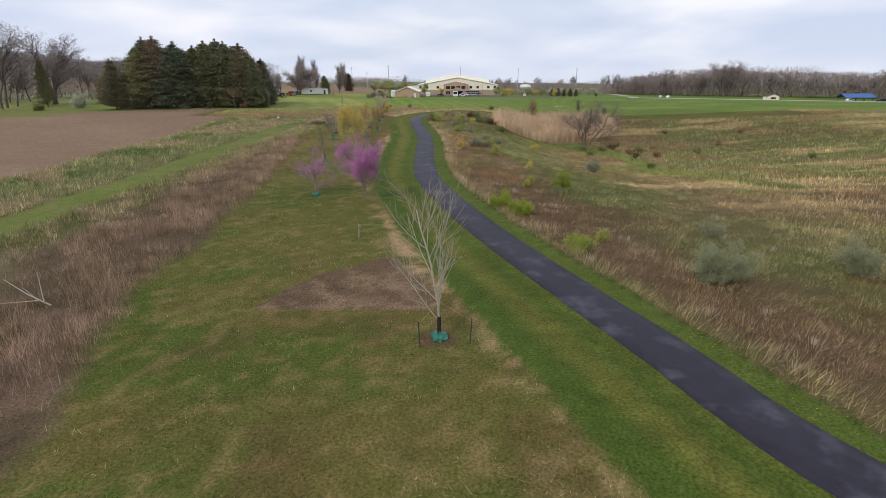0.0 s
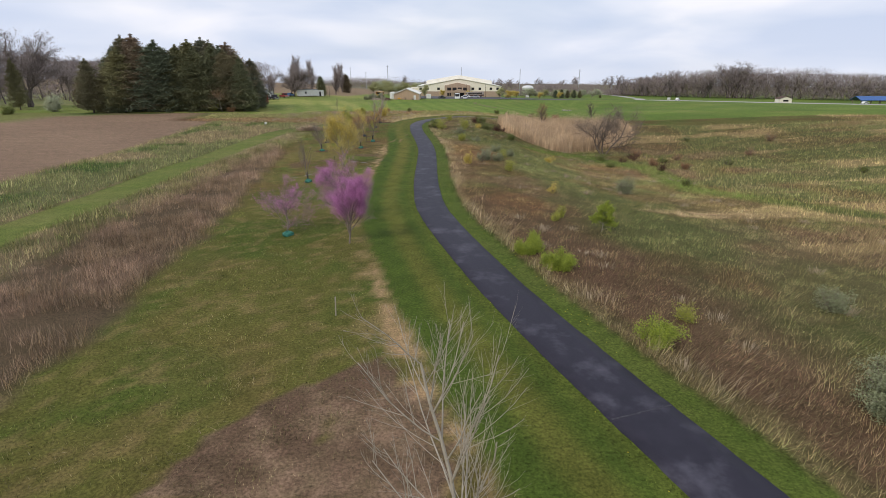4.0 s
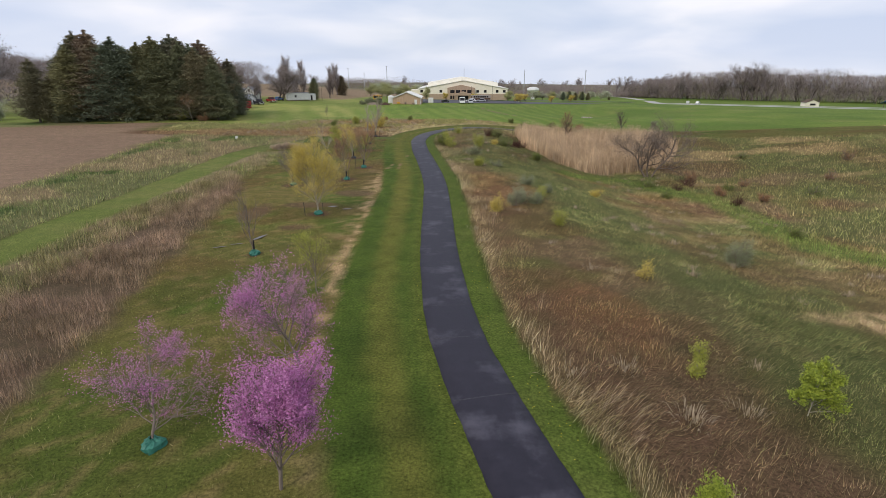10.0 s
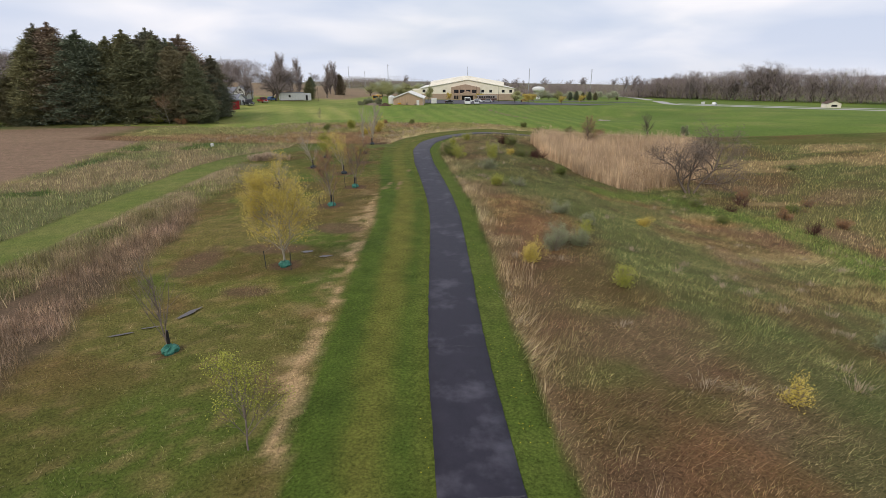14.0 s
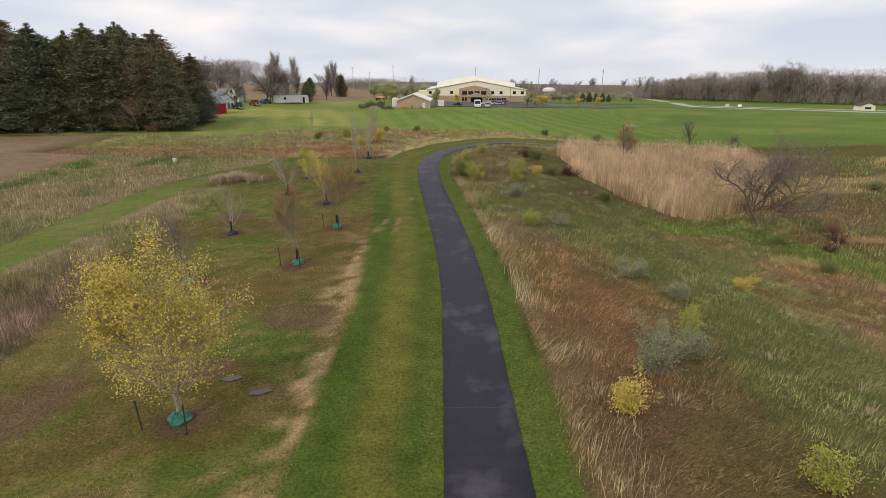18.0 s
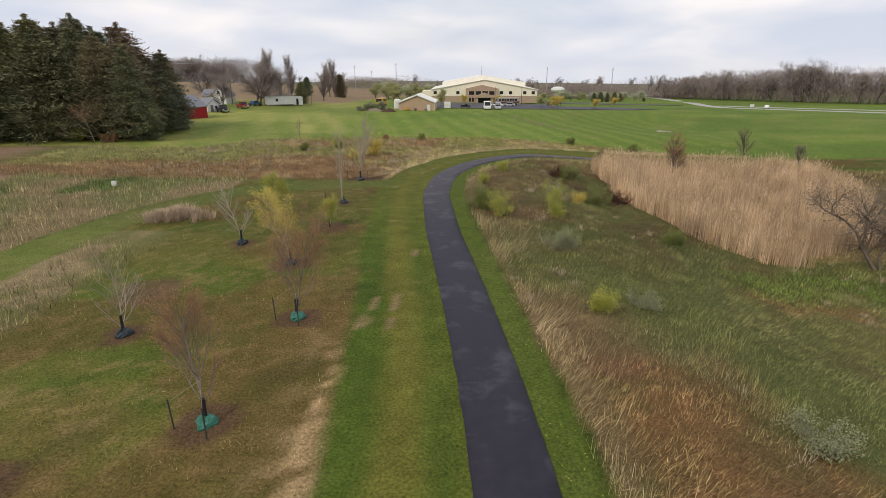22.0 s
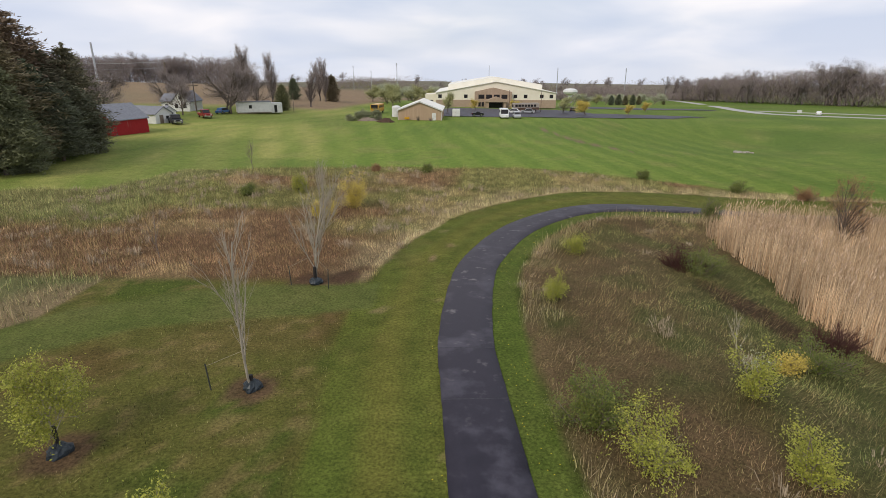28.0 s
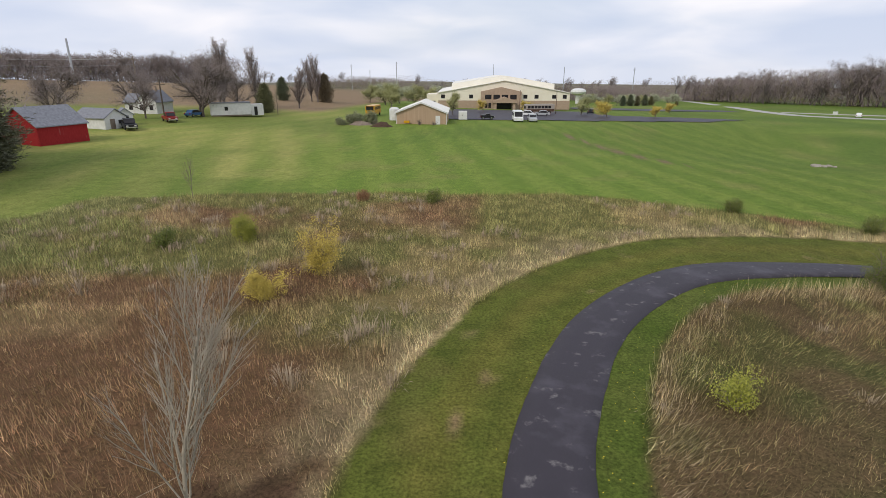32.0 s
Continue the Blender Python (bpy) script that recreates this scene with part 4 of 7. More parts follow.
def reed_plumes():
    """Feathery seed heads on top of the reeds."""
    r = np.random.default_rng(44)
    x, y = r.uniform(9, 51, 7000), r.uniform(108, 146, 7000)
    ok = in_reeds(x, y) > 0.4
    x, y = x[ok], y[ok]
    n = len(x)
    z = land(x, y) + 3.1 * reed_height(x, y) * r.uniform(0.72, 1.06, n)
    a = r.uniform(0, 2 * math.pi, n)
    u = np.stack([np.cos(a), np.sin(a), 0 * a], 1) * 0.035
    p = np.stack([x, y, z], 1)
    t = p + np.stack([r.normal(0, 0.1, n) + 0.08, r.normal(0, 0.1, n), r.uniform(0.25, 0.45, n)], 1)
    m = (p + t) / 2
    v = np.stack([p, m - u, t, m + u], 1).reshape(-1, 3)
    c = np.repeat(np.array([[0.52, 0.37, 0.25]]) * r.uniform(0.8, 1.25, (n, 1)), 4, 0)
    tagged(part("reed_plumes", raw_mesh("reed_plumes", v, np.arange(4 * n).reshape(-1, 4), c), BLADE), "feathery tan seed heads of the reeds", "reeds", kind="stuff")


reed_plumes()



def tussocks(name, spots, label, height, tone, per=70, seed=5):
    """Fountain-like clumps of long dead grass."""
    r = np.random.default_rng(seed)
    c = np.repeat(np.array(spots, float), per, 0)
    n = len(c)
    a, s = r.uniform(0, 2 * math.pi, n), np.abs(r.normal(0, 0.6, n))
    h = r.uniform(height[0], height[1], n) * c[:, 2]
    d = np.stack([np.cos(a), np.sin(a), 0 * a], 1)
    q = np.stack([-np.sin(a), np.cos(a), 0 * a], 1) * r.uniform(0.006, 0.013, (n, 1))
    p = np.stack([c[:, 0], c[:, 1], land(c[:, 0], c[:, 1])], 1) + d * (0.05 + s * 0.5)[:, None]
    m = p + d * (s * h * 0.45)[:, None] + np.stack([0 * a, 0 * a, h * 0.7], 1)
    t = p + d * (s * h * 1.15)[:, None] + np.stack([0 * a, 0 * a, h * (1 - 0.45 * np.minimum(s, 1))], 1)
    v = np.stack([p - q, p + q, m + q, m - q, t], 1).reshape(-1, 3)
    k = np.arange(n)[:, None] * 5
    f = np.concatenate([k + np.array([0, 1, 2]), k + np.array([0, 2, 3]), k + np.array([3, 2, 4])])
    col = np.repeat(np.array([tone]) * r.uniform(0.65, 1.3, (n, 1)), 5, 0)
    tagged(part(name, raw_mesh(name, v, f, col), BLADE), label, "grass", kind="stuff")


rt = np.random.default_rng(61)
tx, ty = rt.uniform(-6, 40, 330), rt.uniform(-5, 158, 330)
ok = (in_meadow(tx, ty) > 0.45) & (vnoise(tx, ty, 9, 62) > 0.4)
tussocks("grass_tussocks", np.c_[tx[ok], ty[ok], rt.uniform(0.6, 1.2, ok.sum())], "pale dead grass tussocks across the meadow", (0.16, 0.42), (0.35, 0.275, 0.185), per=60)
tx, ty = rt.uniform(-45, 10, 420), rt.uniform(124, 162, 420)
ok = (in_front(tx, ty) > 0.5) & (vnoise(tx, ty, 7, 63) > 0.45)
tussocks("grass_tussocks", np.c_[tx[ok], ty[ok], rt.uniform(0.6, 1.3, ok.sum())], "pale dead grass tussocks in rust-brown weeds", (0.3, 0.65), (0.40, 0.31, 0.21), per=50, seed=6)
tussocks("grass_tussocks", np.c_[rt.normal(-27.2, 1.1, 45), rt.normal(107.4, 0.8, 45), rt.uniform(0.7, 1.2, 45)], "stand of pale dead grass beside a brush pile", (0.6, 1.1), (0.46, 0.34, 0.23), seed=7)

# dandelions in the short grass beside the trail
rd = np.random.default_rng(8)
dx, dy = rd.uniform(-10, 16, 9000), rd.uniform(0, 150, 9000)
dd = off_line(COARSE, dx, dy, 9.0)
ok = (((dd > 1.35) & (dd < 2.7)) | ((dd < -1.35) & (dd > -1.9) & (rd.random(9000) < 0.5))) & (vnoise(dx, dy, 3, 91) > 0.4)
dx, dy = dx[ok], dy[ok]
a = rd.uniform(0, 6.28, len(dx))
dz = land(dx, dy) + 0.07
dv = np.stack([np.stack([dx + 0.022 * np.cos(a + k * 1.571), dy + 0.022 * np.sin(a + k * 1.571), dz], 1) for k in range(4)], 1).reshape(-1, 3)
tagged(part("dandelions", raw_mesh("dandelions", dv, np.arange(len(dv)).reshape(-1, 4)), tinted("dandelion_petals", (0.6, 0.45, 0.02), (0.75, 0.6, 0.05))),
       "small yellow dandelions in mown grass", "flowers", kind="stuff")

# ---- trees and shrubs ----
BARK = plain("bark", (0.16, 0.125, 0.10), (0.27, 0.22, 0.18), 6.0, 0.9, bump=0.4, stretch=(1, 1, 0.25))
PALE_BARK = plain("pale_bark", (0.30, 0.26, 0.20), (0.44, 0.385, 0.30), 7.0, 0.85, bump=0.3, stretch=(1, 1, 0.3))
DARK_BARK = plain("dark_bark", (0.09, 0.07, 0.057), (0.18, 0.145, 0.115), 6.0, 0.95, bump=0.4)
FAR_BARK = plain("grey_brown_bark", (0.13, 0.105, 0.095), (0.22, 0.185, 0.165), 0.6, 0.95)
needle = Mat("pine_needles", 0.8)
tone = needle.ramp(needle.random(), [(0.0, (0.235, 0.175, 0.125)), (0.3, (0.185, 0.18, 0.09)), (0.6, (0.13, 0.155, 0.105)), (0.8, (0.165, 0.15, 0.10)), (1.0, (0.21, 0.20, 0.095))])
needle.base(needle.blend(1.0, tone, needle.ramp(needle.island(), [(0.0, (0.7, 0.7, 0.7)), (1.0, (1.45, 1.45, 1.4))]), "MULTIPLY"))
needle.b.inputs["Specular IOR Level"].default_value = 0.08
NEEDLES = needle.m
PINK = tinted("redbud_blossom", (0.33, 0.085, 0.24), (0.64, 0.27, 0.51), 0.7)
YELLOW = tinted("young_yellow_leaves", (0.38, 0.28, 0.045), (0.70, 0.54, 0.12), 0.6)
LIME = tinted("young_lime_leaves", (0.19, 0.21, 0.024), (0.42, 0.41, 0.07), 0.6)
LEAF = tinted("green_leaves", (0.075, 0.10, 0.02), (0.20, 0.22, 0.045), 0.6)
GREY_LEAF = tinted("grey_green_leaves", (0.14, 0.155, 0.07), (0.30, 0.31, 0.17), 0.6)
BRIGHT = tinted("bright_green_leaves", (0.12, 0.165, 0.014), (0.34, 0.39, 0.045), 0.6)
RUSSET = tinted("russet_buds", (0.20, 0.10, 0.05), (0.36, 0.20, 0.09), 0.7)
RED_TWIG = plain("dark_red_twigs", (0.075, 0.032, 0.026), (0.13, 0.06, 0.045), 5.0, 0.9)
WHITE_PETAL = tinted("white_blossom", (0.30, 0.33, 0.17), (0.55, 0.56, 0.40), 0.6)


def grow(r, p, d, length, radius, level, top, segs, tips, opt):
    """A limb that bends, thins and forks."""
    n = opt["segs"][level]
    p, d = np.array(p, float), np.array(d, float)
    step = length / n
    rad = radius
    for i in range(n):
        d = d + r.normal(0, opt["wiggle"], 3) + np.array([0, 0, opt["up"][level]])
        d /= np.linalg.norm(d)
        q = p + d * step
        nr = radius * (1 - (i + 1) / n * (0.55 if level < top else 0.75))
        segs.append((p, q, rad, nr))
        f = (i + 1) / n
        if level < top and f >= opt["from"][level] - 1e-6:
            for _ in range(opt["kids"][level]):
                t = r.random()
                at = p + (q - p) * t
                axis = r.normal(0, 1, 3)
                axis -= d * (axis @ d)
                axis /= np.linalg.norm(axis) + 1e-9
                s = opt["spread"][level] * r.uniform(0.75, 1.25)
                kd = d * math.cos(s) + axis * math.sin(s)
                kl = length * opt["ratio"][level] * r.uniform(0.7, 1.2) * (1.15 - 0.55 * f)
                grow(r, at, kd, kl, nr * opt["thin"], level + 1, top, segs, tips, opt)
        p, rad = q, nr
        if level >= top - 1:
            tips.append((p.copy(), d.copy()))
    if level < top:
        tips.append((p.copy(), d.copy()))


def leaf_mesh(r, tips, per, size, scatter, flat=0.0):
    """Small four-cornered leaves or petals strewn about the twig ends."""
    c = np.repeat(np.array([t[0] for t in tips]), per, 0)
    n = len(c)
    c = c + r.normal(0, scatter, (n, 3))
    u = r.normal(0, 1, (n, 3))
    u /= np.linalg.norm(u, axis=1, keepdims=True)
    w = np.cross(u, r.normal(0, 1, (n, 3)))
    w /= np.linalg.norm(w, axis=1, keepdims=True) + 1e-9
    s = r.uniform(size[0], size[1], (n, 1))
    v = np.stack([c - u * s, c + w * s * 0.55, c + u * s, c - w * s * 0.55], 1).reshape(-1, 3)
    return raw_mesh("leaves", v, np.arange(4 * n).reshape(-1, 4))


OPT_YOUNG = dict(segs=(7, 5, 4, 3), wiggle=0.07, up=(0.02, 0.10, 0.10, 0.08), kids=(3, 2, 2, 0), spread=(0.60, 0.5, 0.5, 0.4), ratio=(0.62, 0.55, 0.5, 0.4), thin=0.55)
OPT_YOUNG["from"] = (0.24, 0.3, 0.3, 0.3)
OPT_WIDE = dict(segs=(6, 5, 4, 3), wiggle=0.13, up=(0.0, 0.03, 0.02, 0.0), kids=(3, 2, 2, 0), spread=(1.0, 0.75, 0.7, 0.6), ratio=(0.75, 0.6, 0.5, 0.4), thin=0.6)
OPT_WIDE["from"] = (0.3, 0.3, 0.3, 0.3)
OPT_OLD = dict(segs=(5, 6, 5, 3), wiggle=0.2, up=(0.0, 0.05, 0.03, 0.0), kids=(2, 2, 1, 0), spread=(0.95, 0.8, 0.7, 0.6), ratio=(0.95, 0.6, 0.5, 0.4), thin=0.62)
OPT_OLD["from"] = (0.25, 0.25, 0.25, 0.25)


def tree_meshes(seed, height, radius, opt, top=3, trunk_dir=(0, 0, 1), leaf=None, sides=4):
    """Branch mesh and, where leaf = (per tip, size, scatter) is given, a leaf mesh, scaled to the height."""
    r = np.random.default_rng(seed)
    segs, tips = [], []
    grow(r, (0, 0, -0.1), trunk_dir, height * 0.8, radius, 0, top, segs, tips, opt)
    v, f = tubes(segs, sides)
    k = height / max(v[:, 2].max(), 0.1)
    v[:, :3] *= k
    tips = [(t[0] * k, t[1]) for t in tips]
    wood = raw_mesh("trunk", v, f)
    if not leaf:
        return wood, None
    return wood, leaf_mesh(r, tips, leaf[0], leaf[1], leaf[2])


BAG_GREEN = plain("green_watering_bag", (0.02, 0.11, 0.075), (0.06, 0.22, 0.16), 4.0, 0.45, bump=0.2)
BAG_DARK = plain("dark_watering_bag", (0.016, 0.022, 0.026), (0.05, 0.062, 0.07), 4.0, 0.4, bump=0.2)
WRAP = plain("dark_trunk_guard", (0.014, 0.013, 0.013), (0.035, 0.03, 0.028), 6.0, 0.6)
STAKE = plain("steel_stake", (0.03, 0.035, 0.03), (0.07, 0.07, 0.06), 9.0, 0.7)
CORD = plain("pale_cord", (0.30, 0.26, 0.18), (0.42, 0.37, 0.28), 9.0, 0.9)
MULCH = plain("wood_mulch", (0.045, 0.026, 0.018), (0.12, 0.075, 0.05), 14.0, 0.95, bump=0.8)


def bag_mesh(r, radius=0.34, height=0.3):
    """A slumped ring-shaped watering bag round a trunk."""
    bm = bmesh.new()
    n = 18
    rows = []
    for rr, zz in ((1.0, 0.0), (1.06, 0.3), (0.98, 0.65), (0.7, 0.95), (0.42, 1.0), (0.2, 1.25)):
        row = []
        for k in range(n):
            a = 2 * math.pi * k / n
            s = radius * rr * (1 + 0.14 * math.sin(3 * a + zz) + r.normal(0, 0.09))
            row.append(bm.verts.new((s * math.cos(a), s * math.sin(a), height * zz * (1 + r.normal(0, 0.07)) - (0.03 if zz == 0 else 0))))
        rows.append(row)
    for lo, hi in zip(rows, rows[1:]):
        for k in range(n):
            bm.faces.new((lo[k], lo[(k + 1) % n], hi[(k + 1) % n], hi[k]))
    return bm


def young_tree(x, y, height, seed, label, opt=OPT_YOUNG, radius=0.055, bark=PALE_BARK, leaf=None, leaf_mat=None, bag=None, stakes=(), guard=True, lean=(0, 0), top=3, name="young_tree", category="young tree"):
    z = ground_z(x, y)
    t = thing(name, label, category, x, y, z, group="trees planted along the trail")
    wood, crown = tree_meshes(seed, height, radius, opt, top, (lean[0], lean[1], 1), leaf)
    part("trunk", wood, bark, t)
    if crown:
        part("crown", crown, leaf_mat, t)
    r = np.random.default_rng(seed + 500)
    if guard:
        part("trunk_guard", cyl(radius * 1.5, radius * 1.3, 0.0, 1.0 if guard is True else guard, 10), WRAP, t, "dark plastic trunk guard")
    if bag:
        part("watering_bag", bag_mesh(r), bag, t, "slumped plastic watering bag")
    for sx, sy in stakes:
        v, f = tubes([((sx * 1.06, sy * 1.06, 1.15), (sx, sy, -0.2), 0.028, 0.024)], 6)
        part("stake", raw_mesh("stake", v, f), STAKE, t)
        v, f = tubes([((sx * 1.06, sy * 1.06, 1.05), (0, 0, 1.7), 0.007, 0.007)], 3)
        part("guy_cord", raw_mesh("guy_cord", v, f), CORD, t)
    return t


young_tree(0.65, 6.1, 7.1, 11, "leafless pale young tree with green watering bag and two stakes", dict(OPT_YOUNG, spread=(0.75, 0.55, 0.5, 0.4)), bag=BAG_GREEN, stakes=((-0.75, -0.75), (1.25, -0.45)), radius=0.06)
OPT_BUD = dict(OPT_WIDE, kids=(3, 3, 2, 0))
young_tree(-11.05, 33.35, 4.2, 12, "young redbud in thin pink blossom with green watering bag", dict(OPT_BUD, spread=(1.15, 0.7, 0.6, 0.5), up=(0.0, 0.06, 0.04, 0.0)), 0.06, BARK, (2, (0.014, 0.032), 0.08), PINK, BAG_GREEN, guard=False, name="redbud", category="redbud tree")
young_tree(-6.4, 31.6, 5.2, 13, "redbud tree in full pink blossom on a bare ring of soil", dict(OPT_YOUNG, spread=(0.62, 0.55, 0.5, 0.4), kids=(4, 3, 2, 0), up=(0.02, 0.12, 0.08, 0.04)), 0.07, BARK, (4, (0.016, 0.038), 0.09), PINK, None, guard=False, name="redbud", category="redbud tree")
young_tree(-7.5, 37.8, 5.3, 14, "many-stemmed redbud in pink blossom", dict(OPT_BUD, spread=(0.95, 0.6, 0.5, 0.4), kids=(4, 3, 2, 0), up=(0.0, 0.08, 0.05, 0.02)), 0.08, BARK, (2, (0.018, 0.04), 0.10), PINK, None, guard=False, name="redbud", category="redbud tree")
young_tree(-14.3, 52.9, 5.0, 15, "leafless slender young tree with green watering bag", dict(OPT_YOUNG, spread=(0.4, 0.4, 0.4, 0.4), kids=(3, 1, 1, 0)), 0.05, BARK, bag=BAG_GREEN)
young_tree(-8.9, 46.4, 3.4, 16, "small young tree with thin yellow-green leaves", OPT_YOUNG, 0.035, BARK, (1, (0.02, 0.04), 0.09), LIME, None, guard=False)
young_tree(*at(-12.75, 63.4), 7.2, 17, "pear-shaped young tree in dense yellow leaf with green watering bag", dict(OPT_YOUNG, kids=(5, 3, 2, 0), spread=(0.8, 0.6, 0.55, 0.45), up=(0.02, 0.10, 0.06, 0.03), ratio=(0.6, 0.58, 0.5, 0.4)), 0.085, PALE_BARK, (3, (0.022, 0.05), 0.17), YELLOW, BAG_GREEN, ((-0.95, -0.55), (0.6, -0.7)), guard=False, lean=(-0.06, 0))
young_tree(-18.0, 78.1, 4.9, 18, "leafless grey young tree with green watering bag", dict(OPT_YOUNG, kids=(4, 3, 2, 0), spread=(0.6, 0.5, 0.5, 0.4)), 0.05, BARK, bag=BAG_GREEN, lean=(-0.08, 0))
young_tree(-12.8, 81.4, 5.0, 19, "young tree with russet buds, green watering bag and stakes", OPT_YOUNG, 0.05, BARK, (3, (0.014, 0.03), 0.07), RUSSET, BAG_GREEN, ((-0.95, -0.3), (0.35, -0.75)))
young_tree(-19.4, 87.6, 4.2, 20, "leafless young tree with dark watering bag", OPT_YOUNG, 0.045, PALE_BARK, bag=BAG_DARK)
young_tree(-12.1, 89.6, 5.8, 21, "young tree with russet and yellow buds and green watering bag", OPT_YOUNG, 0.055, BARK, (3, (0.015, 0.034), 0.08), RUSSET, BAG_GREEN, ((-0.95, -0.25), (0.3, -0.8)))
young_tree(-14.7, 97.1, 5.0, 22, "young tree opening yellow leaves, with dark watering bag", dict(OPT_YOUNG, spread=(0.75, 0.6, 0.5, 0.4)), 0.06, PALE_BARK, (2, (0.02, 0.045), 0.10), YELLOW, BAG_DARK)
young_tree(-19.3, 101.0, 4.4, 23, "leafless forked young tree with dark watering bag", dict(OPT_YOUNG, spread=(0.75, 0.6, 0.5, 0.4)), 0.05, PALE_BARK, bag=BAG_DARK, lean=(-0.06, 0))
young_tree(-14.2, 105.3, 2.6, 24, "tiny young tree with few yellow-green leaves on a mulch ring", OPT_YOUNG, 0.03, PALE_BARK, (1, (0.03, 0.05), 0.1), LIME, None)
young_tree(-19.5, 109.2, 3.6, 25, "young tree in light green leaf with dark watering bag", dict(OPT_YOUNG, spread=(0.9, 0.7, 0.5, 0.4), up=(0.0, 0.05, 0.05, 0.04)), 0.045, PALE_BARK, (3, (0.022, 0.05), 0.13), LIME, BAG_DARK)
young_tree(-14.75, 113.0, 7.2, 26, "leafless slender young tree with dark watering bag and stake", dict(OPT_YOUNG, segs=(10, 5, 4, 3), spread=(0.42, 0.4, 0.4, 0.4), ratio=(0.40, 0.55, 0.5, 0.4), kids=(2, 2, 2, 0), up=(0.02, 0.09, 0.08, 0.06), thin=0.5), 0.055, PALE_BARK, bag=BAG_DARK, stakes=((-1.5, -0.2),), guard=0.6, lean=(0.0, 0))
young_tree(-15.1, 123.6, 7.2, 27, "leafless tall young tree with dark watering bag and stakes", dict(OPT_YOUNG, spread=(0.5, 0.45, 0.4, 0.4), kids=(4, 3, 2, 0), ratio=(0.6, 0.5, 0.5, 0.4)), 0.07, PALE_BARK, bag=BAG_DARK, stakes=((-1.3, -0.3), (0.9, -0.7)))
# slim leafless saplings
young_tree(-25.9, 126.8, 3.8, 28, "slim leafless young tree among rust-brown weeds", dict(OPT_YOUNG, spread=(0.42, 0.4, 0.4, 0.4), kids=(2, 2, 1, 0)), 0.03, BARK, guard=False)


def shrub(x, y, height, width, seed, label, leaf=None, leaf_mat=None, bark=BARK, stems=9, per=3, size=(0.03, 0.06), scatter=0.09, name="shrub"):
    """A many-stemmed bush with an open, uneven outline."""
    r = np.random.default_rng(seed)
    t = thing(name, label, "shrub", x, y, ground_z(x, y), group="")
    segs, tips = [], []
    opt = dict(segs=(4, 3, 3), wiggle=0.16, up=(0.05, 0.03, 0.0), kids=(2, 2, 0), spread=(0.7, 0.7, 0.6), ratio=(0.6, 0.5, 0.4), thin=0.6)
    opt["from"] = (0.25, 0.25, 0.3)
    for k in range(stems):
        a = r.uniform(0, 2 * math.pi)
        s = r.uniform(0.1, 1.0) * width / height * 0.75
        d = np.array([math.cos(a) * s, math.sin(a) * s, 1.0])
        d /= np.linalg.norm(d)
        grow(r, (0.16 * width * math.cos(a) * r.random(), 0.16 * width * math.sin(a) * r.random(), -0.05), d, height * r.uniform(0.35, 1.0), 0.018 + 0.006 * height, 0, 2, segs, tips, opt)
    v, f = tubes(segs, 3)
    part("trunk", raw_mesh("trunk", v, f), bark, t)
    if leaf_mat is not None:
        part("crown", leaf_mesh(r, tips, per, size, scatter), leaf_mat, t)
    return t



